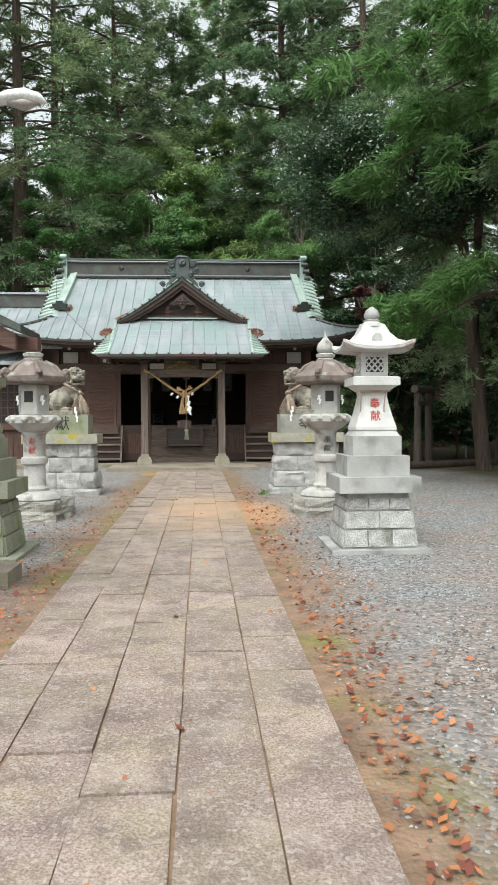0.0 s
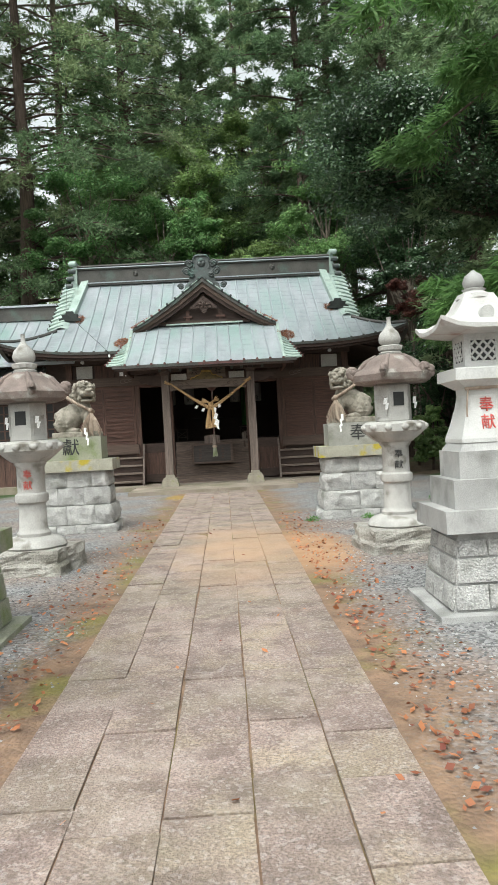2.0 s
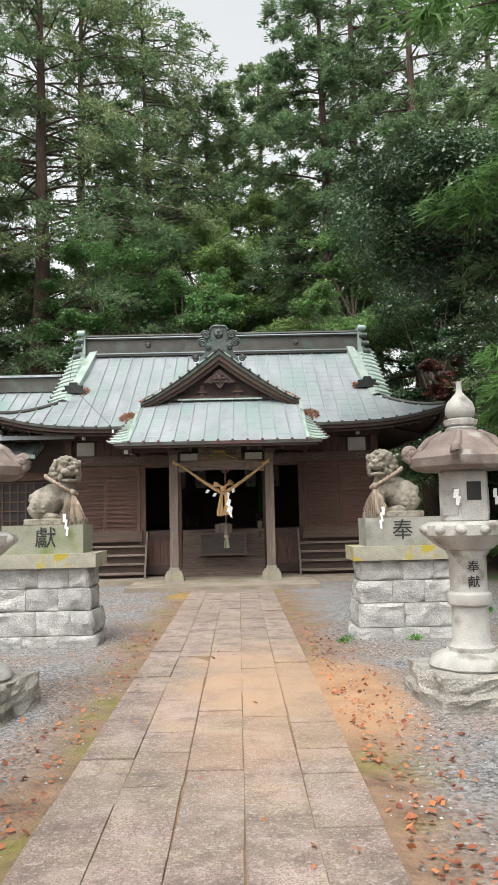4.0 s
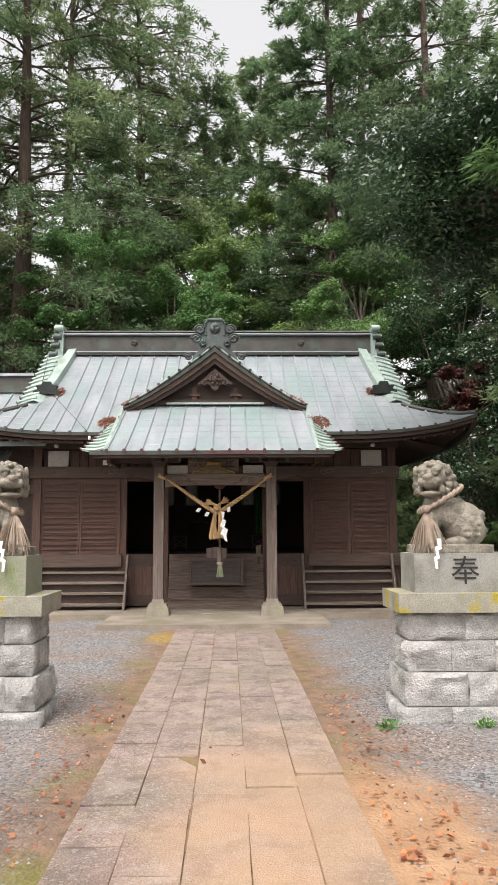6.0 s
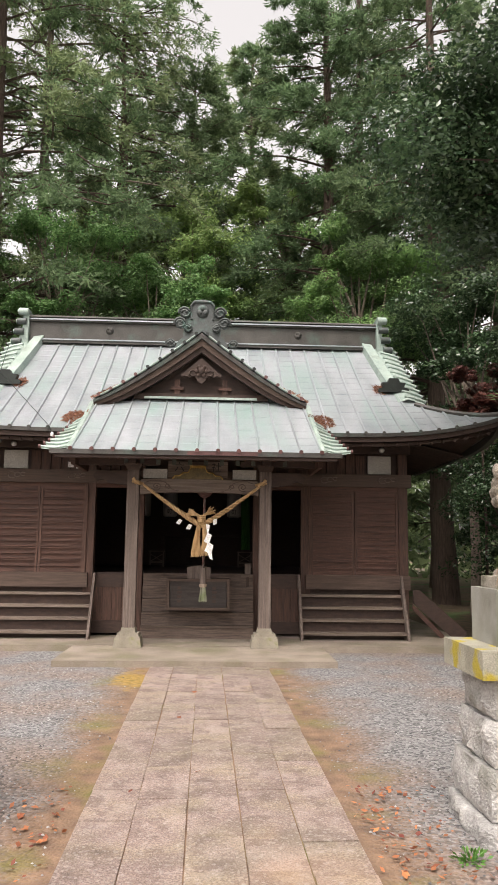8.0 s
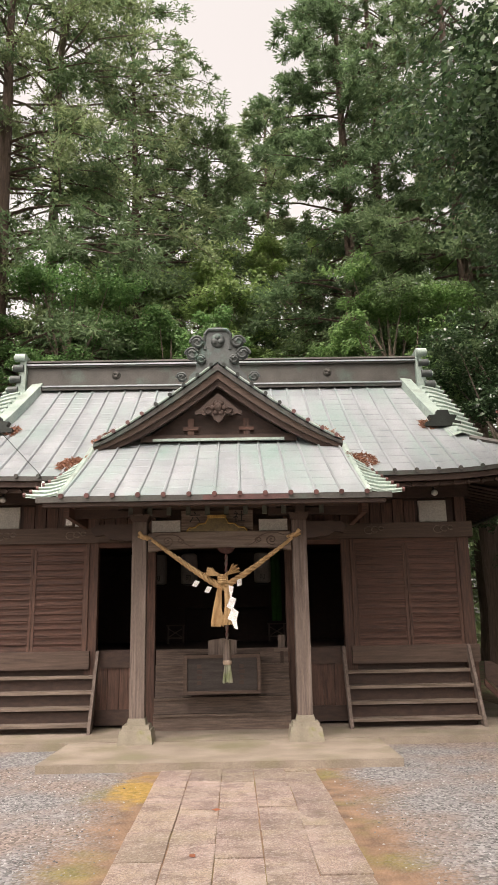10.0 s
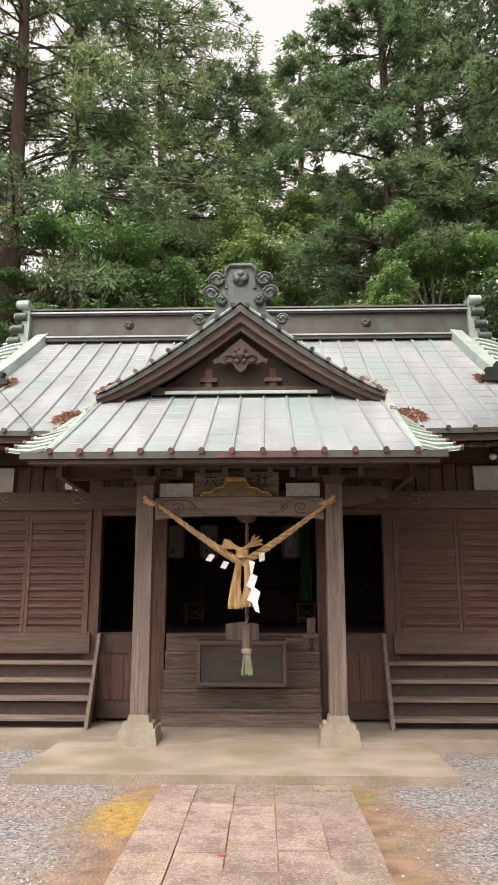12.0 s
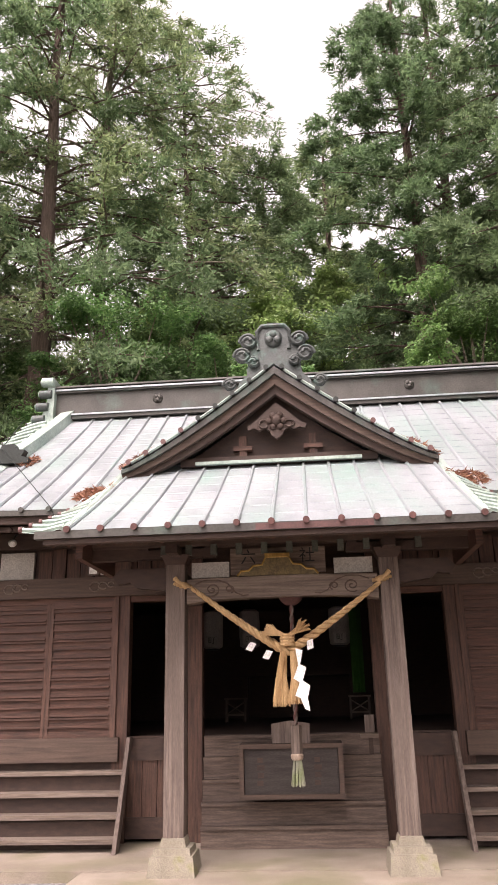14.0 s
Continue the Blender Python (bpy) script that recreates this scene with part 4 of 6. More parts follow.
# ---- porch roof ----
porch = thing("porch_roof", CX, 0, 0, "green copper porch roof with raised seams and red-capped ends", "roof")
P0, P1 = 20.43, 22.86


def porch_z(y):
    d = y - P0
    return 3.19 + 0.5 * d + 0.022 * d * d


def build_porch_roof():
    bm = bmesh.new()
    rows = []
    for i, y in enumerate(np.linspace(P0, P1, 9)):
        for lap in ((0.0,) if i == 0 else (0.0, 0.006)):
            w = 2.0 - 0.03 * (y - P0)
            rows.append([bm.verts.new((u, y, porch_z(y) + lap)) for u in np.linspace(-w, w, 13)])
    for a, b in zip(rows, rows[1:]):
        for k in range(12):
            bm.faces.new((a[k], a[k + 1], b[k + 1], b[k]))
    part("front_slope", bm, COPPER, porch)
    for k in range(-6, 7):
        u = k * 0.326
        ys = np.linspace(P0 - 0.02, P1, 9)
        f = [u * (1 - 0.015 * (y - P0)) for y in ys]
        r = part("seam", tube([(a, y, porch_z(y) + 0.013) for a, y in zip(f, ys)], 0.021, 6), COPPER, porch)
        part("seam_cap", tube([(u, P0 - 0.035, 3.193), (u, P0 + 0.01, 3.2)], 0.032, 10), RED_CAP, r, "red round end cap")
    for s in (-1, 1):
        bm = bmesh.new()
        rows = []
        for f in np.linspace(0, 1, 8):
            y = P0 + (21.75 - P0) * f
            z = porch_z(y)
            w = 0.26 * (1 - f) + 0.16
            rows.append([bm.verts.new((s * (2.0 - 0.03 * (y - P0)), y, z + 0.02)), bm.verts.new((s * (2.0 + 0.5 * w), y, z - 0.03)), bm.verts.new((s * (2.0 + w), y + 0.03, z - 0.1 + 0.1 * (1 - f)))])
        for a, b in zip(rows, rows[1:]):
            for k in range(2):
                bm.faces.new((a[k], a[k + 1], b[k + 1], b[k]))
        part("side_slope", bm, COPPER_GREEN, porch)
        part("edge_band", tube([(s * 1.985, y, porch_z(y) + 0.015) for y in np.linspace(P0, 22.5, 8)], 0.05, 6, flat=0.5), COPPER_GREEN, porch)
        for f in np.linspace(0.03, 0.95, 8):
            y = P0 + (21.75 - P0) * f
            z = porch_z(y)
            w = 0.26 * (1 - f) + 0.16
            sm = part("side_seam", tube([(s * 2.0, y, z + 0.035), (s * (2.0 + 0.5 * w), y, z - 0.01), (s * (2.0 + w + 0.02), y + 0.03, z - 0.08 + 0.1 * (1 - f))], 0.024, 6), COPPER_GREEN, porch)
            part("seam_cap", tube([(s * (2.0 + w + 0.01), y + 0.03, z - 0.08 + 0.1 * (1 - f)), (s * (2.0 + w + 0.045), y + 0.03, z - 0.083 + 0.1 * (1 - f))], 0.034, 8), RED_CAP, sm)
    part("eave_edge", box(-2.28, 2.28, P0, P0 + 0.09, 3.115, 3.186), COPPER_DARK, porch)
    part("fascia", box(-2.2, 2.2, P0 + 0.04, P0 + 0.13, 3.065, 3.113), DARK_WOOD, porch)
    part("red_fascia_strip", box(-0.15, 0.95, P0 - 0.004, P0 - 0.001, 3.12, 3.18), RED_CAP, porch, "strip of dull red paint left on the edge")
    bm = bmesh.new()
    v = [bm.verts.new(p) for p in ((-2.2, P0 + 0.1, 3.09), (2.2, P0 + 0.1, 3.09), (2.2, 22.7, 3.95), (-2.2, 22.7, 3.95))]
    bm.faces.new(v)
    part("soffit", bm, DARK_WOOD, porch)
    for k in range(-14, 15):
        part("rafter", tube([(k * 0.152, P0 + 0.12, 3.072), (k * 0.152, 22.5, 3.82)], 0.028, 4), WOOD_H, porch)


build_porch_roof()

# ---- the triangular gable on the front slope ----
gable = thing("front_gable", CX, 22.4, 0, "dark wooden curved gable with carved pendant on the roof", "gable")


def barge_z(u, top=5.64, foot=4.34, half=1.95):
    return foot + (top - foot) * (1 - min(1, abs(u) / half)) ** 1.17


def build_gable():
    us = list(np.linspace(0, 1.95, 20))
    for s in (-1, 1):
        # three stepped barge boards
        for top_off, depth, y0, y1, m in ((0.0, 0.1, -0.08, 0.12, COPPER_DARK), (0.1, 0.13, -0.03, 0.12, BEAM), (0.23, 0.11, 0.03, 0.12, DARK_WOOD)):
            bm = bmesh.new()
            ring = []
            for u in us:
                k = 1 - 0.55 * (u / 1.95) ** 2
                z = barge_z(u)
                ring.append([bm.verts.new((s * u, y, z - q)) for y, q in ((y0, (top_off + depth) * k), (y1, (top_off + depth) * k), (y1, top_off * k), (y0, top_off * k))])
            for a, b in zip(ring, ring[1:]):
                for k in range(4):
                    bm.faces.new((a[k], a[(k + 1) % 4], b[(k + 1) % 4], b[k]))
            bm.faces.new(ring[0])
            bm.faces.new(ring[-1][::-1])
            part("barge_board", bm, m, gable)
        # copper slope behind the boards
        bm = bmesh.new()
        rows = [[bm.verts.new((s * u, y, barge_z(u) + 0.03)) for u in us] for y in (-0.09, 0.5, 2.7)]
        for a, b in zip(rows, rows[1:]):
            for k in range(len(us) - 1):
                bm.faces.new((a[k], a[k + 1], b[k + 1], b[k]))
        part("gable_slope", bm, COPPER, gable)
        # pale edge strips and capped seams along the verge
        for i, u in enumerate(np.linspace(0.1, 1.85, 9)):
            z = barge_z(u) + 0.045
            sm = part("verge_seam", tube([(s * u, -0.13, z), (s * u, 0.35, z)], 0.024, 6), COPPER_DARK, gable)
            part("seam_cap", tube([(s * u, -0.145, z), (s * u, -0.125, z)], 0.034, 8), RED_CAP if i > 4 else COPPER_BLACK, sm)
            if i < 8:
                u2 = u + 0.19
                part("edge_strip", tube([(s * (u + 0.03), -0.1, barge_z(u + 0.03) + 0.035), (s * u2, -0.1, barge_z(u2) + 0.035)], 0.02, 4), COPPER_GREEN, gable)
    pts = [(-1.35, 4.4), (1.35, 4.4), (0.6, 4.9), (0, 5.4), (-0.6, 4.9)]
    part("pediment", prism(pts, 0.3, 0.36), DARK_WOOD, gable)
    part("pediment_rail", box(-1.25, 1.25, 0.2, 0.3, 4.43, 4.54), DARK_WOOD, gable)
    part("foot_strip", box(-1.05, 1.05, 0.14, 0.2, 4.43, 4.47), COPPER_GREEN, gable)
    out = [(0, 5.2), (0.12, 5.1), (0.32, 4.92), (0.38, 4.9), (0.36, 4.84), (0.29, 4.86), (0.22, 4.83), (0.15, 4.86), (0.09, 4.82), (0.07, 4.76), (0, 4.71)]
    out = out + [(-x, z) for x, z in out[-2:0:-1]]
    part("pendant", prism(out, 0.08, 0.14), DARK_WOOD, gable, "carved hanging-fish pendant", 0.008)
    bm = bmesh.new()
    blob(bm, (0, 0.07, 4.96), (0.07, 0.05, 0.08))
    for a in range(6):
        blob(bm, (0.09 * math.cos(a * 1.047), 0.075, 4.95 + 0.09 * math.sin(a * 1.047)), (0.045, 0.03, 0.045))
    for s in (-1, 1):
        tube([(s * (0.16 + 0.06 * math.cos(a)), 0.07, 4.91 + 0.05 * math.sin(a)) for a in np.linspace(-2.5, 2.5, 9)], 0.016, 5, bm)
    part("pendant_flower", bm, DARK_WOOD, gable, smooth=60)
    for s in (-1, 1):
        part("strut", box(s * 0.45 - 0.05, s * 0.45 + 0.05, 0.24, 0.3, 4.54, 4.82), WOOD_V, gable, bevel=0.01)
        part("bracket", box(s * 0.45 - 0.12, s * 0.45 + 0.12, 0.22, 0.29, 4.62, 4.68), WOOD_H, gable, bevel=0.015)
    part("gable_ridge", box(-0.12, 0.12, 0.1, 2.9, 5.6, 5.82), COPPER_DARK, gable, bevel=0.02)


build_gable()


def gable_ornament():
    o = thing("gable_ornament", CX, 22.5, 5.35, "weathered grey copper crest ornament with cloud scrolls", "ornament")
    out = [(0.5, 0.0), (0.46, 0.14), (0.36, 0.24), (0.34, 0.42), (0.36, 0.62), (0.24, 0.72), (0.235, 0.86), (0.17, 0.95), (0.05, 0.975)]
    out = out + [(-x, z) for x, z in out[::-1]]
    part("plate", prism(out, -0.05, 0.06), ORNAMENT, o, bevel=0.012)
    fr = [(0.2, 0.58), (0.215, 0.84), (0.15, 0.925), (-0.15, 0.925), (-0.215, 0.84), (-0.2, 0.58)]
    part("frame_moulding", tube([(x, -0.06, z) for x, z in fr], 0.028, 6), ORNAMENT, o)
    bm = bmesh.new()
    blob(bm, (0, -0.06, 0.74), (0.12, 0.04, 0.13))
    for x, z in ((0, 0.79), (-0.05, 0.71), (0.05, 0.71)):
        blob(bm, (x, -0.095, z), (0.05, 0.03, 0.05))
    part("crest", bm, ORNAMENT, o, "three-comma round crest", smooth=180)
    for s in (-1, 1):
        for x, z, r in ((0.33, 0.7, 0.115), (0.41, 0.5, 0.115), (0.27, 0.4, 0.08), (0.58, 0.1, 0.085)):
            bm = bmesh.new()
            pts = []
            for a in np.linspace(0, 9.5, 22):
                q = r * (1 - a / 13)
                pts.append((s * (x + q * math.cos(a)), -0.07 - 0.004 * a, z + q * math.sin(a)))
            tube(pts, 0.027, 6, bm)
            blob(bm, (s * x, -0.06, z), (r * 0.9, 0.05, r * 0.9))
            part("cloud_scroll", bm, ORNAMENT, o, smooth=60)


gable_ornament()


# ---- stone lanterns beside the path ----
def warped_roof(r, z0, h, n, curl, bm=None, phase=0.0):
    """A lantern roof of n sides, concave above, with lifted corners."""
    bm = bm or bmesh.new()
    per = 6
    rings = []
    for rr, zz, lifted in ((0.55, 0.0, 0.0), (0.93, 0.02, 0.55), (1.0, 0.06, 1.0), (1.0, 0.16, 1.0), (0.8, 0.24, 0.45), (0.6, 0.42, 0.12), (0.42, 0.7, 0.0), (0.3, 1.0, 0.0)):
        ring = []
        for k in range(n * per):
            side, f = divmod(k, per)
            a0, a1 = phase + 2 * math.pi * side / n, phase + 2 * math.pi * (side + 1) / n
            p = Vector((math.cos(a0), math.sin(a0), 0)).lerp(Vector((math.cos(a1), math.sin(a1), 0)), f / per)
            t = abs(f / per - 0.5) * 2 if f else 1.0
            ring.append(bm.verts.new((p.x * r * rr, p.y * r * rr, z0 + zz * h + lifted * curl * t ** 3)))
        rings.append(ring)
    m = n * per
    for a, b in zip(rings, rings[1:]):
        for k in range(m):
            bm.faces.new((a[k], a[(k + 1) % m], b[(k + 1) % m], b[k]))
    bm.faces.new(rings[0][::-1])
    bm.faces.new(rings[-1])
    return bm


def round_lantern(x, y, turn, red):
    t = thing("stone_lantern", x, y, 0.0, "tall round-shafted stone lantern with scrolled roof on a rough rock", "lantern", "round stone lanterns", turn)
    bm = rough_block(-0.44, 0.44, -0.41, 0.41, -0.03, 0.26, x, 0.035, 8)
    for v in bm.verts:
        if v.co.z > 0.1:
            v.co.x *= 0.93 + 0.1 * noise.noise(v.co * 4)
            v.co.y *= 0.94 + 0.09 * noise.noise(v.co * 3.1)
            v.co.z += 0.02 * noise.noise(v.co * 6) if v.co.xy.length > 0.34 else 0.0
    part("foot_rock", bm, LANTERN_ROUGH, t, "rough hewn base rock")
    part("lotus_base", lathe([(0.31, 0.24), (0.34, 0.28), (0.32, 0.33), (0.25, 0.37), (0.19, 0.385)], 48, 0, None, lambda a, i: 1 + (0.05 * abs(math.cos(4 * a)) if 0 < i < 4 else 0)), LANTERN_STONE, t, "base carved with lotus petals", smooth=40)
    part("shaft", lathe([(0.18, 0.38), (0.185, 0.42), (0.165, 0.44), (0.152, 0.47), (0.145, 0.74), (0.175, 0.76), (0.182, 0.8), (0.178, 0.84), (0.15, 0.86), (0.15, 1.14), (0.172, 1.17), (0.18, 1.2)], 32), LANTERN_STONE, t, "smooth round shaft with raised bands", smooth=40)
    part("platform", lathe([(0.2, 1.2), (0.27, 1.26), (0.31, 1.3), (0.345, 1.32), (0.35, 1.4), (0.3, 1.43)], 48, 0, None, lambda a, i: 1 + (0.035 * abs(math.sin(6 * a)) if i in (1, 2) else 0.02 * math.sin(18 * a) if i > 2 else 0)), LANTERN_STONE, t, "carved middle platform", smooth=40)
    for k in range(12):
        a = math.pi * 2 * k / 12
        bm = bmesh.new()
        blob(bm, (0.335 * math.cos(a), 0.335 * math.sin(a), 1.365), (0.05, 0.05, 0.042), sub=2)
        part("platform_scroll", bm, LANTERN_STONE, t, smooth=180)
    # hexagonal fire box with openings
    bx = part("fire_box", lathe([(0.2, 1.425), (0.215, 1.44), (0.215, 1.83), (0.2, 1.85)], 6, 0.0), LANTERN_STONE, t, "hexagonal fire box", 0.008)
    for k in range(6):
        a = math.pi / 6 * (2 * k + 3)
        if k % 3 == 0:
            # Black plate on the closed box paints the shade inside the opening.
            bm = box(-0.06, 0.06, -0.006, 0.006, 1.6, 1.75)
            ob = part("opening", bm, INK_AND_SHADE, bx, "square opening shown by a black plate")
        else:
            ob = part("side_panel", box(-0.075, 0.075, -0.006, 0.006, 1.48, 1.7), LANTERN_STONE, bx, bevel=0.003)
        ob.matrix_local = pose(0.187 * math.cos(a), 0.187 * math.sin(a), 0, 0, 0, math.degrees(a) + 90)
    rt6 = [(0.24, 1.85), (0.37, 1.85), (0.42, 1.88), (0.44, 1.95), (0.41, 1.99), (0.36, 2.01), (0.32, 2.05), (0.28, 2.1), (0.22, 2.14), (0.13, 2.18)]
    part("roof", lathe(rt6, 36, 0, None, lambda a, i: 1 + (0.07 if i < 5 else 0.02) * math.cos(6 * a) + (0.02 * math.sin(18 * a) if 0 < i < 5 else 0)), ROOF_STONE, t, "low domed stone roof with scrolled corners", smooth=35)
    for k in range(6):
        a = math.pi / 3 * k
        bm = bmesh.new()
        pts = []
        for w in np.linspace(-1.2, 4.6, 14):
            q = 0.062 * (1 - (w + 1.2) / 11)
            pts.append(((0.45 + q * math.sin(w)) * math.cos(a), (0.45 + q * math.sin(w)) * math.sin(a), 1.99 - q * math.cos(w)))
        tube(pts, 0.036, 7, bm)
        blob(bm, (0.45 * math.cos(a), 0.45 * math.sin(a), 1.99), (0.05, 0.05, 0.05))
        tube([(0.17 * math.cos(a), 0.17 * math.sin(a), 2.16), (0.3 * math.cos(a), 0.3 * math.sin(a), 2.09), (0.39 * math.cos(a), 0.39 * math.sin(a), 1.99), (0.46 * math.cos(a), 0.46 * math.sin(a), 1.97)], [0.026, 0.034, 0.034, 0.04], 7, bm)
        part("corner_scroll", bm, ROOF_STONE, t, smooth=60)
    part("finial_seat", lathe([(0.12, 2.17), (0.13, 2.2), (0.1, 2.215), (0.125, 2.23), (0.135, 2.27), (0.1, 2.285)], 24, 0, None, lambda a, i: 1 + (0.05 * math.cos(12 * a) if i in (3, 4) else 0)), LANTERN_STONE, t, smooth=40)
    part("finial", lathe([(0.09, 2.285), (0.12, 2.32), (0.125, 2.36), (0.105, 2.42), (0.06, 2.47), (0.028, 2.51), (0.022, 2.57), (0.028, 2.6)], 24), LANTERN_STONE, t, "onion-shaped finial", smooth=60)
    for ch, z in (("奉", 1.06), ("献", 0.94)):
        lettering(ch, 0.1, t, pose(0, 0, 0, 0, 0, -turn) @ pose(0, -0.148, z, 90, 0, 0), RED_INK if red else INK_AND_SHADE, 0.008)
    for k in (-1, 1):
        ob = part("paper_streamer", prism([(0, 0), (0.04, 0), (0.03, -0.06), (0.055, -0.06), (0.03, -0.13), (0.01, -0.13), (0.015, -0.07), (-0.01, -0.07)], -0.003, 0.003), PAPER, t, "white paper streamer")
        ob.matrix_local = pose(k * 0.17, -0.19, 1.69, 0, 0, k * 25)
    return t


def square_lantern(x, y, material, rough, group="tall square lanterns", label="tall white square stone lantern on a stepped granite base"):
    t = thing("square_stone_lantern", x, y, 0.0, label, "lantern", group)
    part("ground_slab", box(-0.56, 0.56, -0.56, 0.56, -0.02, 0.04), material, t, bevel=0.008)
    # battered base with split-face panels
    part("base_core", frustum(0.42, 0.34, 0.04, 0.6), material, t, "", 0.01)
    for face in range(4):
        for row in range(3):
            z0 = 0.06 + row * 0.185
            z1 = z0 + (0.165 if row < 2 else 0.11)
            w = 0.42 - 0.08 * (z0 - 0.04) / 0.56
            n = 3 if row % 2 == 0 else 2
            for k in range(n):
                a, b = -w + 0.01 + (2 * w - 0.02) * k / n, -w + 0.01 + (2 * w - 0.02) * (k + 1) / n
                bm = rough_block(a + 0.008, b - 0.008, -0.02, 0.04, z0, z1, row * 5 + k + face, 0.014, 3)
                ob = part("split_stone", bm, rough, t)
                ob.matrix_local = pose(0, 0, 0, 0, 0, 90 * face) @ Matrix.Translation((0, -w + 0.0, 0)) @ Matrix.Shear("XY", 4, (0, 0)) @ pose(0, 0, 0)
                for v in ob.data.vertices:
                    v.co.y += (v.co.z - z0) * 0.143
    part("wide_step", box(-0.46, 0.46, -0.46, 0.46, 0.6, 0.76), material, t, "broad overhanging step", 0.008)
    part("middle_step", box(-0.355, 0.355, -0.355, 0.355, 0.76, 0.97), material, t, "", 0.012)
    part("upper_step", box(-0.28, 0.28, -0.28, 0.28, 0.97, 1.17), material, t, "", 0.012)
    part("plinth", frustum(0.265, 0.225, 1.17, 1.23), material, t, "", 0.01)
    rt = math.sqrt(2)
    part("shaft", lathe([(0.235 * rt, 1.23), (0.235 * rt, 1.26), (0.2 * rt, 1.36), (0.165 * rt, 1.48), (0.145 * rt, 1.58), (0.15 * rt, 1.63)], 4, math.pi / 4), GRANITE_WHITE if material is GRANITE else material, t, "flaring square shaft", 0.01)
    part("platform", lathe([(0.16 * rt, 1.63), (0.25 * rt, 1.69), (0.27 * rt, 1.69), (0.27 * rt, 1.77), (0.25 * rt, 1.78)], 4, math.pi / 4), GRANITE_WHITE if material is GRANITE else material, t, "", 0.006)
    fb = part("fire_box", box(-0.155, 0.155, -0.155, 0.155, 1.78, 2.04), GRANITE_WHITE if material is GRANITE else material, t, "fire box with lattice windows", 0.008)
    for face in range(4):
        # The window's dark hollow is a black plate on the solid box.
        win = part("window", box(-0.1, 0.1, -0.158, -0.15, 1.83, 1.98), INK_AND_SHADE, fb, "window shown by a black plate behind stone lattice")
        win.matrix_local = pose(0, 0, 0, 0, 0, 90 * face)
        bm = bmesh.new()
        for k in range(-3, 4):
            for s in (-1, 1):
                x0, x1 = -0.1, 0.1
                pts = [(xx, 1.905 + s * (xx - k * 0.07)) for xx in np.linspace(x0, x1, 9)]
                pts = [p for p in pts if 1.828 <= p[1] <= 1.982]
                if len(pts) > 1:
                    tube([(p[0], -0.162, p[1]) for p in (pts[0], pts[-1])], 0.009, 4, bm)
        la = part("lattice", bm, GRANITE_WHITE, fb)
        la.matrix_local = pose(0, 0, 0, 0, 0, 90 * face)
    part("roof", warped_roof(0.405 * rt, 2.03, 0.3, 4, 0.07, None, math.pi / 4), ROOF_WHITE if material is GRANITE else material, t, "roof with lifted corners and a raised disc", smooth=35)
    disc = part("roof_disc", tube([(0, -0.29, 2.16), (0, -0.26, 2.17)], 0.06, 20), GRANITE_WHITE, t)
    part("finial_seat", lathe([(0.15, 2.3), (0.14, 2.335), (0.1, 2.345), (0.085, 2.36), (0.1, 2.375), (0.06, 2.385)], 24), ROOF_WHITE if material is GRANITE else material, t, smooth=40)
    part("finial", lathe([(0.05, 2.37), (0.085, 2.4), (0.092, 2.43), (0.07, 2.48), (0.03, 2.505), (0.012, 2.52)], 20), GRANITE, t, smooth=60)
    if material is GRANITE:
        for ch, z, yy in (("奉", 1.5, -0.168), ("献", 1.37, -0.2)):
            lettering(ch, 0.12, t, pose(0.0, yy, z, 73, 0, 0), RED_INK, 0.006)
        rope = tube([(0.17 * a, 0.17 * b, 1.625 + 0.01 * k) for k, (a, b) in enumerate(((-1, -1), (1, -1), (1, 1), (-1, 1), (-1, -1)))], 0.014, 6)
        part("straw_rope", rope, STRAW_OLD, t, "thin straw rope tied round the neck")
        for xx in (-0.15, 0.12):
            part("rope_end", tube([(xx, -0.18, 1.62), (xx - 0.02, -0.2, 1.5), (xx - 0.025, -0.215, 1.42)], 0.008, 5), STRAW_OLD, t)
    t.scale = (0.9, 0.9, 1.0)
    return t


round_lantern(1.8, 10.4, 8, False)
round_lantern(-2.27, 10.3, -8, True)
square_lantern(1.84, 7.62, GRANITE, GRANITE_ROUGH)
square_lantern(-2.2, 7.45, GRANITE_MOSSY, GRANITE_MOSSY, label="tall moss-stained square stone lantern on a stepped base")


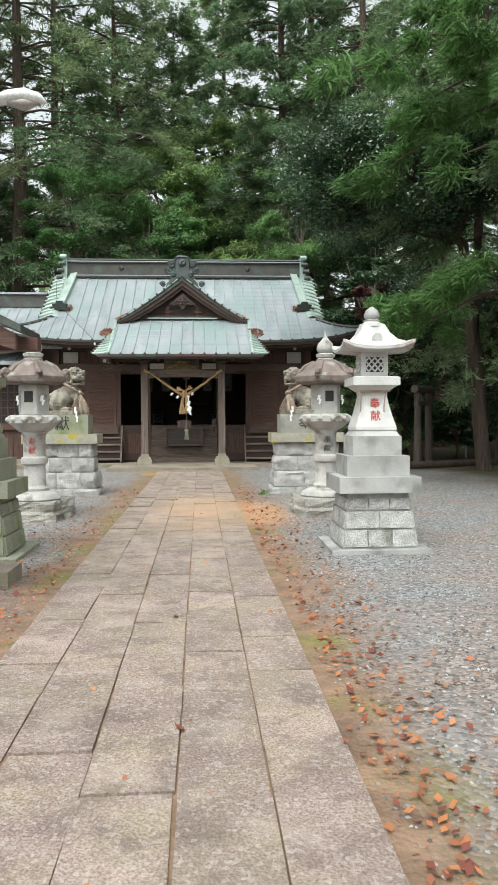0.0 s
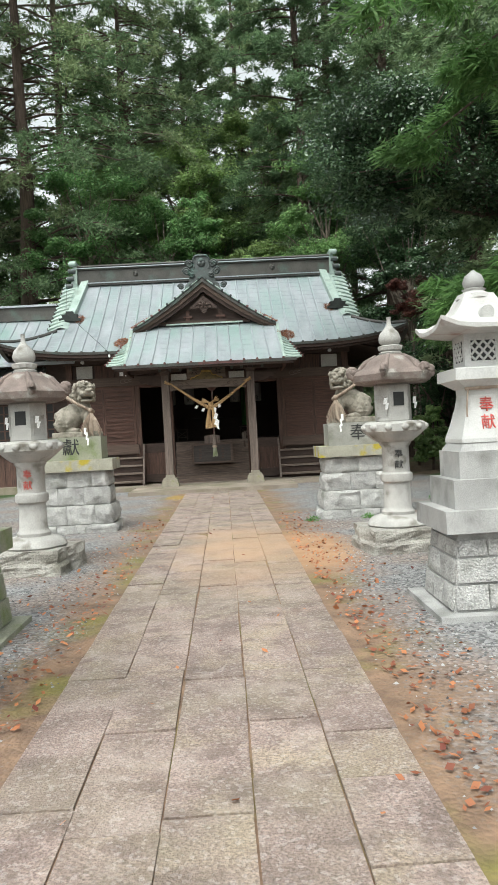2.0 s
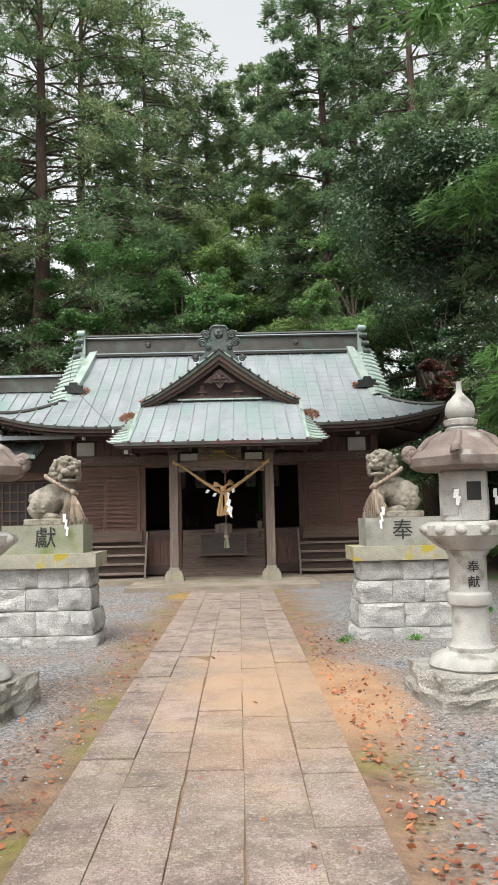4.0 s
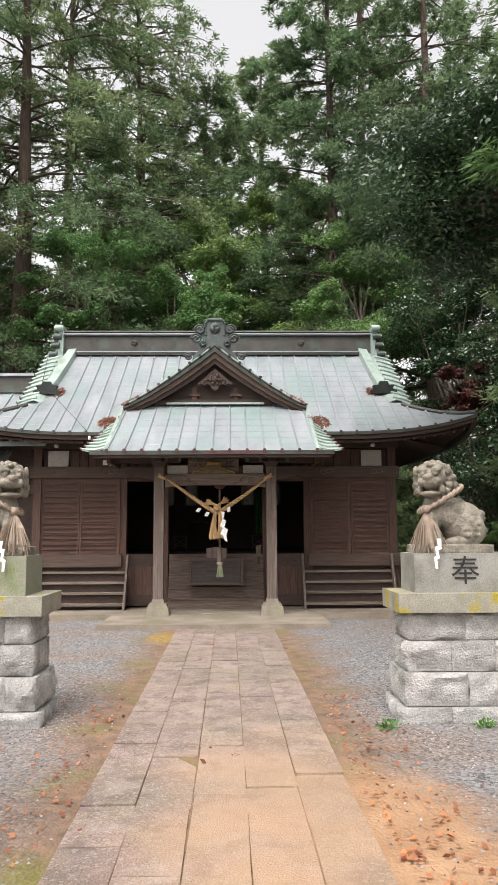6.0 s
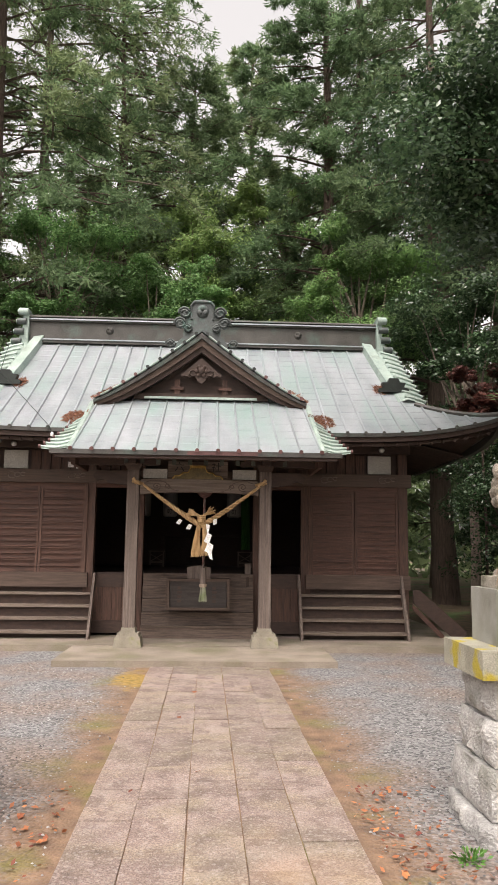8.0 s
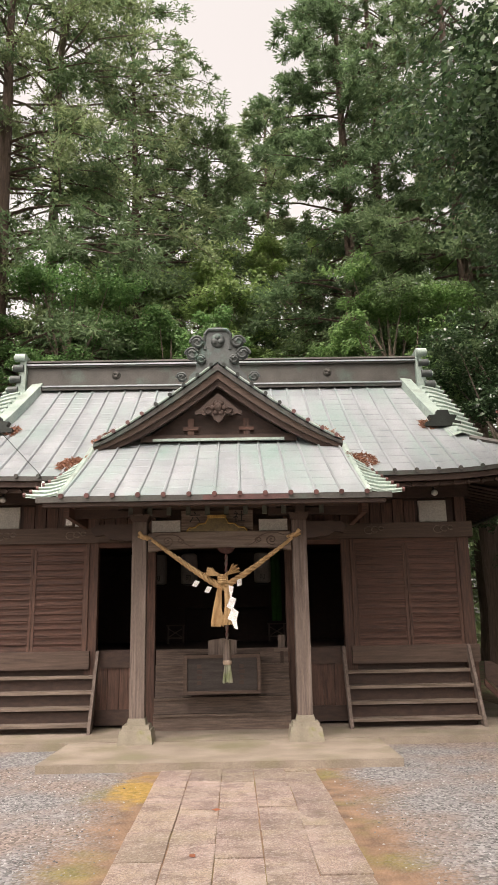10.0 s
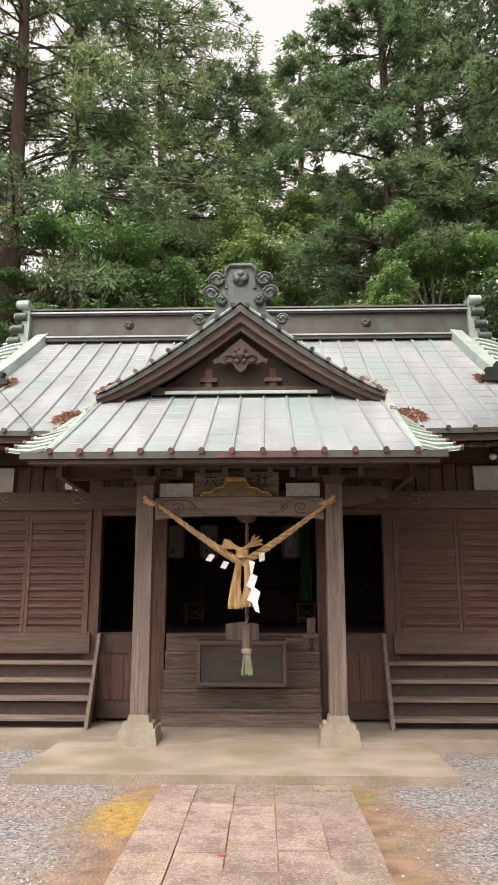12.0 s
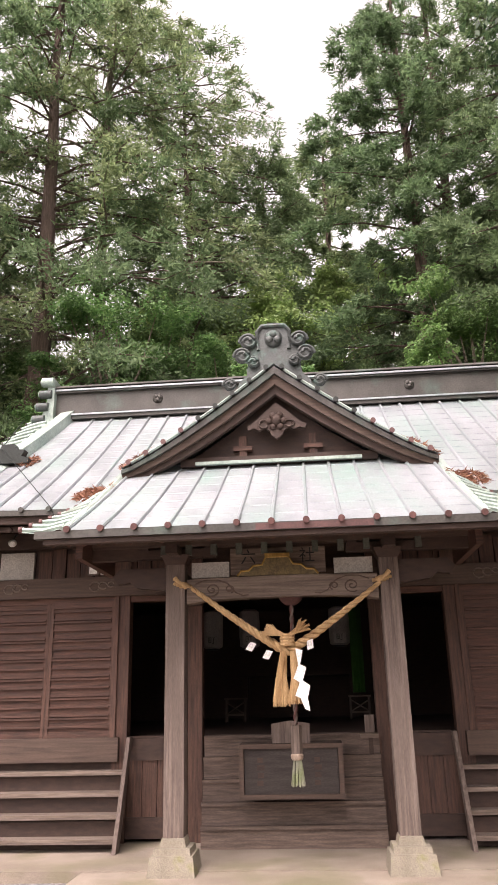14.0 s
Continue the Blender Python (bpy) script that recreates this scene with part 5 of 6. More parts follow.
# ---- guardian lion-dogs on masonry pedestals ----
def pedestal(x0, y0, side):
    """side +1: the one on the east of the path, facing west."""
    cx = x0 + side * 0.67
    t = thing("statue_pedestal", cx, y0, 0.0, "stone pedestal of split masonry courses under a lichen-spotted cap", "pedestal", "lion-dog pedestals")
    hw, hd = 0.62, 0.32
    part("core", box(-hw + 0.075, hw - 0.075, -hd + 0.075, hd - 0.075, 0.0, 0.93), GRANITE_ROUGH, t)
    rows = ((-0.04, 0.13, 0.05), (0.13, 0.42, 0.01), (0.42, 0.69, -0.03), (0.69, 0.94, -0.05))
    seed = 3 if side > 0 else 31
    for i, (z0, z1, grow) in enumerate(rows):
        for ax in (0, 1):
            w = (hw if ax == 0 else hd) + grow
            d = (hd if ax == 0 else hw) + grow
            for s in (-1, 1):
                cuts = [-w, *(sorted((-w + 2 * w * (k + (0.35 if i % 2 else 0.0)) / 3) for k in range(1, 3))), w] if ax == 0 else [-w + 0.16, w - 0.16]
                for a, b in zip(cuts, cuts[1:]):
                    seed += 1
                    lo, hi = (-d, -d + 0.16) if s < 0 else (d - 0.16, d)
                    if ax == 0:
                        bm = rough_block(a + 0.005, b - 0.005, lo, hi, z0 + 0.004, z1 - 0.004, seed, 0.04, 7)
                    else:
                        bm = rough_block(lo, hi, a + 0.005, b - 0.005, z0 + 0.004, z1 - 0.004, seed, 0.04, 7)
                    part("masonry_stone", bm, GRANITE_ROUGH, t, smooth=50)
    part("cap_slab", box(-hw - 0.05, hw + 0.05, -hd - 0.05, hd + 0.05, 0.94, 1.11), CAP_STONE, t, "cap slab spotted with yellow lichen", 0.012)
    part("name_block", frustum(0.5, 0.5, 1.11, 1.46), GRANITE_MOSSY if side < 0 else BLOCK_STONE, t, "plain block cut with a large character", 0.01)
    for v in t.children[-1].data.vertices:
        v.co.y *= 0.56
    lettering("奉" if side > 0 else "獻", 0.27, t, face_south(side * -0.04, -0.281, 1.29), INK_AND_SHADE, 0.006, "inscription", "large cut character")
    # lion-dog: one carved stone, seated, head turned to the path
    bm = bmesh.new()
    f = -side

    def B(x, y, z, rx, ry, rz, turn=(0, 0, 0), sub=3):
        blob(bm, (f * x, y, z), (rx, ry, rz), (turn[0], f * turn[1], turn[2]), sub)
    b = box(-0.46, 0.46, -0.24, 0.24, 0.0, 0.09, None)
    tmp = bpy.data.meshes.new("tmp")
    b.to_mesh(tmp)
    b.free()
    bm.from_mesh(tmp)
    bpy.data.meshes.remove(tmp)
    B(-0.18, 0, 0.33, 0.26, 0.2, 0.24, (0, 12, 0))          # haunch
    B(-0.02, 0, 0.42, 0.25, 0.17, 0.2, (0, -38, 0))         # back and belly
    B(0.15, 0, 0.5, 0.16, 0.16, 0.25, (0, -14, 0))          # chest
    B(-0.24, -0.14, 0.25, 0.17, 0.09, 0.18)                 # thighs
    B(-0.24, 0.14, 0.25, 0.17, 0.09, 0.18)
    for y in (-0.11, 0.11):
        B(0.22, y, 0.28, 0.065, 0.065, 0.24, (0, 6, 0))      # forelegs
        B(0.27, y, 0.115, 0.11, 0.075, 0.05)                 # paws
        B(-0.06, y * 1.3, 0.12, 0.16, 0.075, 0.055)          # hind feet
        for k in range(3):
            B(0.36, y - 0.04 + 0.04 * k, 0.11, 0.03, 0.02, 0.035, sub=2)
    hx, hy, hz, face = 0.2, -0.05, 0.83, -58.0               # head, turned towards the approach
    ca, sa = math.cos(radians(face)), math.sin(radians(face))

    def N(a, b, c, ra, rb, rc, sub=3):
        blob(bm, (f * (hx + a * ca - b * sa), hy + a * sa + b * ca, hz + c), (ra, rb, rc), (0, 0, f * face), sub)
    N(0, 0, 0, 0.15, 0.17, 0.15)
    N(0.12, 0, -0.045, 0.1, 0.15, 0.065)
    N(0.1, 0, -0.175, 0.1, 0.12, 0.032)
    N(0.2, 0, 0.005, 0.05, 0.065, 0.04, 2)
    for b in (-1, 1):
        N(0.12, b * 0.085, 0.085, 0.06, 0.07, 0.04, 2)
        N(0.15, b * 0.075, 0.04, 0.035, 0.035, 0.03, 2)
        N(0.17, b * 0.09, -0.05, 0.05, 0.05, 0.05, 2)
        N(-0.01, b * 0.2, 0.09, 0.05, 0.035, 0.07, 2)
        N(0.05, b * 0.13, -0.13, 0.07, 0.04, 0.06, 2)
    for k in range(13):
        a = -0.5 + 4.2 * k / 12
        N(-0.06, 0.2 * math.cos(a), 0.2 * math.sin(a) - 0.03, 0.06, 0.055, 0.055, 2)
        N(-0.14, 0.23 * math.cos(a + 0.15), 0.21 * math.sin(a + 0.15) - 0.07, 0.06, 0.055, 0.055, 2)
        N(-0.18, 0.15 * math.cos(a), 0.13 * math.sin(a) - 0.08, 0.06, 0.055, 0.055, 2)
    for k in range(7):
        N(0.08 + 0.01 * (k % 2), -0.13 + 0.043 * k, 0.15 - 0.012 * abs(k - 3), 0.035, 0.03, 0.03, 2)
    for k in range(12):                                      # spine locks and tail
        B(-0.12 - 0.026 * k, 0.03 * math.sin(k * 2.1), 0.58 - 0.018 * k, 0.055, 0.06, 0.045, sub=2)
    for k in range(7):
        B(-0.39 - 0.02 * math.sin(k), 0.06 * math.cos(k * 1.7), 0.16 + 0.045 * k, 0.06, 0.07, 0.05, sub=2)
    for k in range(9):                                       # leg curls
        B(-0.3 + 0.05 * (k % 4), -0.21 + 0.0 * k, 0.2 + 0.06 * (k // 4), 0.035, 0.025, 0.035, sub=2)
    dog = new("lion_dog_statue", mesh_of(bm, "lion_dog_statue", STATUE))
    dog.matrix_world = Matrix.Translation((cx - side * 0.1, y0, 1.46)) @ Matrix.Diagonal((0.76, 0.95, 0.84, 1))
    rm = dog.modifiers.new("carve", "REMESH")
    rm.mode, rm.voxel_size, rm.use_smooth_shade = "VOXEL", 0.009, True
    tex = bpy.data.textures.new("weather", "CLOUDS")
    tex.noise_scale = 0.035
    dm = dog.modifiers.new("weather", "DISPLACE")
    dm.texture, dm.strength, dm.mid_level = tex, 0.014, 0.5
    tagged(dog, "seated weathered stone lion-dog with curled mane", "statue", "guardian lion-dogs")
    # straw rope, tassel and paper at its neck
    tx, ty, tz = cx - side * 0.1, y0, 1.46
    s = thing("neck_rope", tx, ty, tz, "faded straw rope tassel with white paper tied on the statue", "straw rope", "lion-dog ropes")
    s.scale = (0.8, 0.95, 0.84)
    loop = [(f * (0.08 + 0.25 * math.cos(a)), 0.2 * math.sin(a), 0.6 - 0.14 * math.cos(a)) for a in np.linspace(0, 2 * math.pi, 60)]
    bm = bmesh.new()
    for ph in (0.0, math.pi):
        tube([(x, y + 0.018 * math.cos(i * 1.3 + ph), z + 0.018 * math.sin(i * 1.3 + ph)) for i, (x, y, z) in enumerate(loop)], 0.021, 6, bm)
    part("rope", bm, STRAW_OLD, s, smooth=60)
    bm = bmesh.new()
    rnd = random.Random(2)
    for k in range(170):
        a, q = rnd.uniform(0, 6.28), rnd.uniform(0.2, 1.0)
        ex, ey = 0.21 * q * math.cos(a), 0.1 * q * math.sin(a)
        tube([(f * 0.3, -0.13, 0.47), (f * 0.31 + ex * 0.55, -0.2 + ey * 0.5, 0.3), (f * 0.31 + ex, -0.22 + ey, -0.02 + rnd.uniform(0, 0.14))], 0.0055, 3, bm)
    part("tassel", bm, STRAW_OLD, s, "bunched straw tassel")
    bm = bmesh.new()
    blob(bm, (f * 0.3, -0.14, 0.48), (0.055, 0.05, 0.05))
    part("knot", bm, STRAW_OLD, s, smooth=60)
    out = [(0.0, 0.3), (0.07, 0.3), (0.055, 0.2), (0.1, 0.19), (0.08, 0.07), (0.12, 0.05), (0.1, -0.1), (0.06, -0.1), (0.07, 0.02), (0.03, 0.04), (0.05, 0.14), (0.0, 0.16)]
    ob = part("paper_streamer", prism([(f * (0.2 + 0.75 * x), 0.8 * z - 0.08) for x, z in out], -0.345, -0.34), PAPER, s, "folded white paper streamer")


pedestal(1.29, 13.75, 1)
pedestal(-1.85, 13.7, -1)


# ---- sacred rope and bell cord at the porch ----
def shimenawa():
    y = PIL - 0.13
    t = thing("sacred_rope", CX + 0.035, y, 2.0, "thick twisted straw rope hung between the porch pillars", "straw rope")
    pts = []
    for f in np.linspace(-1, 1, 41):
        x = f * 0.97
        z = 0.06 + 0.66 * abs(f) ** 1.12
        pts.append((x + 0.04, -0.02 * (1 - f * f), z))
    for ph in (0, 2.09, 4.19):
        wound = []
        rads = []
        for i, f in enumerate(np.linspace(0, 1, 121)):
            q = f * 40
            k = min(39, int(q))
            p = Vector(pts[k]).lerp(Vector(pts[k + 1]), q - k)
            thick = 0.017 + 0.022 * (1 - abs(2 * f - 1)) ** 0.8
            a = ph + f * 62
            wound.append((p.x + 0.0, p.y + thick * 0.75 * math.cos(a), p.z + thick * 0.75 * math.sin(a)))
            rads.append(thick * 0.72)
        part("strand", tube(wound, rads, 7), STRAW, t, smooth=180)
    for s in (-1, 1):
        bm = bmesh.new()
        for k in range(3):
            tube([(s * (1.0 + 0.03 * k) + 0.06 * math.cos(a), 0.06 + 0.05 * math.sin(a), 0.74 + 0.015 * k) for a in np.linspace(0, 6.3, 14)], 0.02, 6, bm)
        tube([(s * 0.98, -0.01, 0.72), (s * 1.06, -0.04, 0.78), (s * 1.1, -0.03, 0.82)], [0.022, 0.02, 0.03], 6, bm)
        part("rope_end_knot", bm, STRAW, t, smooth=60)
    rnd = random.Random(5)
    bm = bmesh.new()
    for s in (-1, 1):
        for k in range(60):
            q = rnd.uniform(-1, 1)
            tube([(0.04, -0.09, 0.2 + 0.012 * q), (s * 0.09 + 0.04, -0.11, (0.235 if s < 0 else 0.25) + 0.025 * q), (s * rnd.uniform(0.15, 0.23) + 0.04 - s * 0.03 * q, -0.1 + 0.03 * rnd.uniform(-1, 1), (0.27 if s < 0 else 0.31) + 0.055 * q + rnd.uniform(-0.015, 0.015))], 0.005, 3, bm)
    for k in range(4):
        tube([(0.04 + 0.06 * math.cos(a), -0.04 + 0.07 * math.sin(a), 0.12 + 0.03 * k) for a in np.linspace(0, 6.3, 14)], 0.018, 6, bm)
    part("bow", bm, STRAW, t, "splayed straw bow")
    for cx, z1 in ((-0.03, -0.46), (0.12, -0.44)):
        bm = bmesh.new()
        for k in range(150):
            a, q = rnd.uniform(0, 6.28), math.sqrt(rnd.random())
            tube([(cx * 0.6 + 0.02 + 0.03 * q * math.cos(a), -0.05 + 0.03 * q * math.sin(a), 0.06), (cx + 0.055 * q * math.cos(a), -0.06 + 0.04 * q * math.sin(a), -0.2), (cx + 0.09 * q * math.cos(a), -0.06 + 0.055 * q * math.sin(a), z1 + rnd.uniform(0, 0.05))], 0.0048, 3, bm)
        part("tassel", bm, STRAW, t, "cut straw tassel")
    for x, z, turn in ((-0.3, 0.15, 20), (-0.14, 0.07, 14), (0.26, 0.16, -18)):
        ob = part("paper_streamer", prism([(-0.028, 0), (0.036, 0), (0.016, -0.085), (-0.05, -0.085)], -0.004, 0.004), PAPER, t, "folded white paper")
        ob.matrix_local = pose(x, -0.06, z, 8, turn, 12)
    out = [(0.0, 0.08), (0.07, 0.06), (0.04, -0.07), (0.1, -0.1), (0.06, -0.22), (0.13, -0.27), (0.1, -0.38), (0.12, -0.5), (0.07, -0.48), (0.03, -0.38), (-0.02, -0.36), (0.03, -0.24), (-0.03, -0.2), (0.02, -0.08)]
    ob = part("paper_streamer", prism([(x + 0.12, z) for x, z in out], -0.125, -0.12), PAPER, t, "long zigzag paper streamer")


shimenawa()


def bell_cord():
    t = thing("bell_cord", CX + 0.12, PIL + 0.12, 0.8, "twisted bell cord with a wooden grip and straw tassel", "bell cord")
    for ph in (0, math.pi):
        part("cord", tube([(0.012 * math.cos(k * 0.9 + ph), 0.012 * math.sin(k * 0.9 + ph), 0.55 + k * 0.025) for k in range(54)], 0.014, 6), GREY_V if ph else RED_CAP, t, smooth=180)
    part("grip", lathe([(0.055, 0.3), (0.055, 0.56), (0.045, 0.565)], 6), GREY_V, t, "six-sided wooden grip", 0.004)
    part("tassel_head", lathe([(0.05, 0.24), (0.062, 0.26), (0.062, 0.29), (0.05, 0.3)], 14), STRAW_OLD, t, smooth=40)
    rnd = random.Random(3)
    bm = bmesh.new()
    for k in range(90):
        a, q = rnd.uniform(0, 6.28), math.sqrt(rnd.random())
        tube([(0.04 * q * math.cos(a), 0.04 * q * math.sin(a), 0.25), (0.075 * q * math.cos(a), 0.075 * q * math.sin(a), 0.0 + rnd.uniform(0, 0.03))], 0.005, 3, bm)
    part("tassel", bm, GRANITE_MOSSY, t, "greenish worn tassel")
    b = thing("shrine_bell", CX + 0.12, PIL + 0.12, 2.55, "round reddish bronze shrine bell behind the beam", "bell")
    bm = bmesh.new()
    blob(bm, (0, 0, 0.1), (0.13, 0.13, 0.12), sub=3)
    part("bell_body", bm, RED_CAP, b, smooth=180)
    part("bell_band", lathe([(0.134, 0.09), (0.138, 0.1), (0.134, 0.11)], 20), GOLD, b)


bell_cord()


def interior_things():
    for x in (-1.07, 1.06):
        st = thing("offering_stand", CX + x, 27.2, FLOOR, "small pale wooden stand with crossed lattice sides", "stand", "stands inside the hall")
        for sx in (-1, 1):
            for sy in (-1, 1):
                part("leg", box(sx * 0.16 - 0.015, sx * 0.16 + 0.015, sy * 0.1 - 0.015, sy * 0.1 + 0.015, 0, 0.36), GREY_V, st)
        part("top", box(-0.19, 0.19, -0.13, 0.13, 0.36, 0.385), GREY_H, st)
        part("rail", box(-0.16, 0.16, -0.11, -0.09, 0.1, 0.13), GREY_H, st)
        for s in (-1, 1):
            part("cross_bar", tube([(-0.15, -0.1, 0.22 - s * 0.09), (0.15, -0.1, 0.22 + s * 0.09)], 0.012, 4), GREY_H, st)
    bn = thing("green_banner", CX + 1.08, 27.5, 1.65, "narrow green cloth banner hanging in the dark hall", "banner")
    bm = bmesh.new()
    xs = np.linspace(-0.11, 0.11, 9)
    a = [bm.verts.new((x, 0.015 * math.sin(i * 1.6), 0)) for i, x in enumerate(xs)]
    b = [bm.verts.new((x, 0.015 * math.sin(i * 1.6), 1.5)) for i, x in enumerate(xs)]
    for i in range(8):
        bm.faces.new((a[i], a[i + 1], b[i + 1], b[i]))
    part("cloth", bm, GREEN_CLOTH, bn)
    part("pole", tube([(-0.16, 0.02, 1.5), (0.16, 0.02, 1.5)], 0.025, 6), GREY_H, bn)
    part("cord", tube([(0, 0.02, 1.5), (0, 0.02, 1.56)], 0.01, 5), INK_AND_SHADE, bn)
    for x, ch in ((-1.33, "町"), (-0.72, "町"), (0.75, "町"), (1.45, "登")):
        ln = thing("paper_lantern", CX + x, 26.2, 2.38, "white paper lantern greyed for the hall's shade, with ink characters under the ceiling", "lantern", "paper lanterns in the hall")
        part("paper_body", lathe([(0.1, 0.0), (0.16, 0.03), (0.17, 0.2), (0.17, 0.42), (0.16, 0.58), (0.1, 0.62)], 20), SHADED_PAPER, ln, smooth=40)
        part("rim", lathe([(0.1, -0.02), (0.11, 0.0), (0.1, 0.02)], 16), INK_AND_SHADE, ln)
        part("hanger", tube([(0, 0, 0.6), (0, 0, 0.84)], 0.006, 5), INK_AND_SHADE, ln)
        lettering(ch, 0.12, ln, face_south(0, -0.174, 0.12), INK_AND_SHADE, 0.003)
        part("text_frame", box(-0.1, 0.1, -0.172, -0.168, 0.04, 0.2), SHADED_PAPER, ln)
    al = thing("altar_table", CX, 28.4, FLOOR, "dark wooden altar table at the back of the hall", "table")
    part("table_top", box(-1.1, 1.1, -0.3, 0.3, 0.75, 0.82), DARK_WOOD, al, bevel=0.01)
    for sx in (-1, 1):
        for sy in (-1, 1):
            part("leg", box(sx * 1.0 - 0.05, sx * 1.0 + 0.05, sy * 0.24 - 0.04, sy * 0.24 + 0.04, 0, 0.75), DARK_WOOD, al)
    sh = thing("wall_shelf", CX + 0.93, WALL - 0.15, 1.17, "small wooden ledge fixed to the inner post", "shelf")
    part("board", box(-0.12, 0.08, -0.1, 0.06, 0.0, 0.04), GREY_H, sh, bevel=0.005)
    part("bracket", box(-0.03, 0.02, -0.02, 0.05, -0.18, 0.0), DARK_WOOD, sh)
    part("slate", box(-0.06, 0.05, 0.02, 0.04, 0.04, 0.24), GREY_V, sh)


interior_things()

def leaning_board():
    """Dark board sloping down from the east end of the front wall."""
    t = thing("leaning_board", CX + 4.0, WALL - 0.12, 0.1, "dark weathered board sloping down beside the stairs", "board")
    part("board", prism([(0.0, 0.62), (0.0, 0.86), (0.12, 0.86), (0.98, 0.12), (0.98, 0.0), (0.72, 0.0)], -0.04, 0.0), DARK_WOOD, t, bevel=0.006)
    part("brace", prism([(0.0, 0.5), (0.0, 0.6), (0.62, 0.0), (0.5, 0.0)], 0.003, 0.06), WOOD_H, t, bevel=0.004)


leaning_board()

# small fittings under the eave
for s, nm in ((1, "eave lamp"), (-1, "eave lamp")):
    lp = thing("eave_lamp", CX + s * 3.42, WALL - 0.25, 3.55, "small round white lamp under the eave", "lamp", "eave lamps")
    bm = bmesh.new()
    blob(bm, (0, 0, 0), (0.055, 0.055, 0.05))
    part("globe", bm, WHITE_PLASTIC, lp, smooth=180)
    part("stem", tube([(0, 0, 0.03), (0, 0.08, 0.12), (0, 0.2, 0.14)], 0.015, 6), COPPER_DARK, lp)
nt = thing("paper_notice", CX - 2.25, WALL - 0.16, 3.12, "small white paper charm pinned above the lintel", "notice")
part("sheet", box(-0.035, 0.035, -0.006, 0.0, 0.0, 0.2), PAPER, nt)
part("frame_board", box(-0.2, -0.06, -0.004, 0.0, 0.0, 0.14), GREY_V, nt)
part("writing", box(-0.18, -0.08, -0.009, -0.005, 0.02, 0.12), PAPER, nt)
wr = thing("roof_wire", CX, 0, 0, "thin wire strung across the roof to the eave", "wire")
part("wire", tube([(-4.1, 24.4, roof_z(24.4) + 0.35), (-3.9, 23.2, roof_z(23.2) + 0.3), (-2.55, EAVE_Y - 0.05, EAVE_Z + 0.02), (-2.5, EAVE_Y, EAVE_Z - 0.1)], 0.007, 4), COPPER_BLACK, wr)
part("insulator", lathe([(0.025, -0.04), (0.03, 0.0), (0.02, 0.04)], 8), WHITE_PLASTIC, wr).matrix_local = pose(-2.5, EAVE_Y - 0.01, EAVE_Z - 0.12)


# ---- lamp post, notice board, torii, kerb ----
def lamp_post():
    t = thing("street_lamp", -1.69, 6.1, 0.0, "grey steel lamp post with a white luminaire on a concrete foot", "street lamp")
    part("foot", box(-0.24, 0.2, -0.22, 0.24, -0.02, 0.13), CONCRETE, t, "", 0.015)
    part("pole", tube([(0, 0, 0.1), (0, 0, 5.2)], [0.057, 0.045], 14), STEEL, t, smooth=60)
    hd = part("luminaire", tube([(0.03, 0, 3.93), (0.1, 0, 3.945), (0.22, 0, 3.97), (0.34, 0, 3.98), (0.45, 0, 3.96), (0.51, 0, 3.93)], [0.045, 0.06, 0.085, 0.095, 0.07, 0.012], 14, None, 0.62), WHITE_PLASTIC, t, "white lamp housing", smooth=180)
    part("cover", tube([(0.2, 0, 3.92), (0.33, 0, 3.91), (0.46, 0, 3.93)], [0.04, 0.085, 0.02], 12, None, 0.5), GREY_GLASS, hd, "grey lamp cover", smooth=180)
    for z in (3.93, 4.25, 4.5):
        part("clamp", lathe([(0.055, z - 0.02), (0.062, z - 0.015), (0.062, z + 0.015), (0.055, z + 0.02)], 12), STEEL, t)
    part("cable", tube([(0.05, -0.02, 4.5), (0.09, -0.03, 4.42), (0.07, -0.03, 4.3), (0.1, -0.02, 4.24)], 0.007, 5), INK_AND_SHADE, t)


lamp_post()


def notice_board():
    t = thing("notice_board", -2.05, 5.3, 0.0, "wooden roofed notice board beside the path", "notice board")
    for s in (-1, 1):
        out = [(0, 2.42), (s * 0.3, 2.29), (s * 0.6, 2.14), (s * 0.9, 1.99), (s * 0.9, 1.94), (s * 0.6, 2.07), (0, 2.34)]
        part("roof_slope", prism(out, -0.3, 0.3), COPPER_DARK, t)
        out = [(0, 2.335), (s * 0.6, 2.065), (s * 0.86, 1.93), (s * 0.86, 1.82), (s * 0.55, 1.92), (0, 2.15)]
        part("barge_board", prism(out, -0.27, -0.2), WOOD_H, t)
        part("post", box(s * 0.3 - 0.05, s * 0.3 + 0.05, -0.05, 0.05, 0, 2.2), WOOD_V, t, bevel=0.006)
    part("beam", box(-0.86, 0.96, -0.06, 0.06, 1.84, 1.93), WOOD_H, t, bevel=0.006)
    part("board", box(-0.25, 0.25, -0.015, 0.015, 0.85, 1.84), GREY_H, t)


notice_board()


def log_torii():
    t = thing("small_torii", 7.0, 23.2, 0.0, "small weathered log gate at the edge of the wood", "torii", turn=55)
    for s in (-1, 1):
        part("post", tube([(s * 0.55, 0, 0), (s * 0.52, 0, 2.2)], [0.13, 0.1], 10), GREY_V, t, smooth=60)
    part("top_log", tube([(-0.85, 0, 2.3), (0.85, 0, 2.32)], 0.12, 10), GREY_H, t, smooth=60)
    part("tie_log", tube([(-0.7, 0, 1.85), (0.7, 0, 1.87)], 0.075, 10), GREY_H, t, smooth=60)


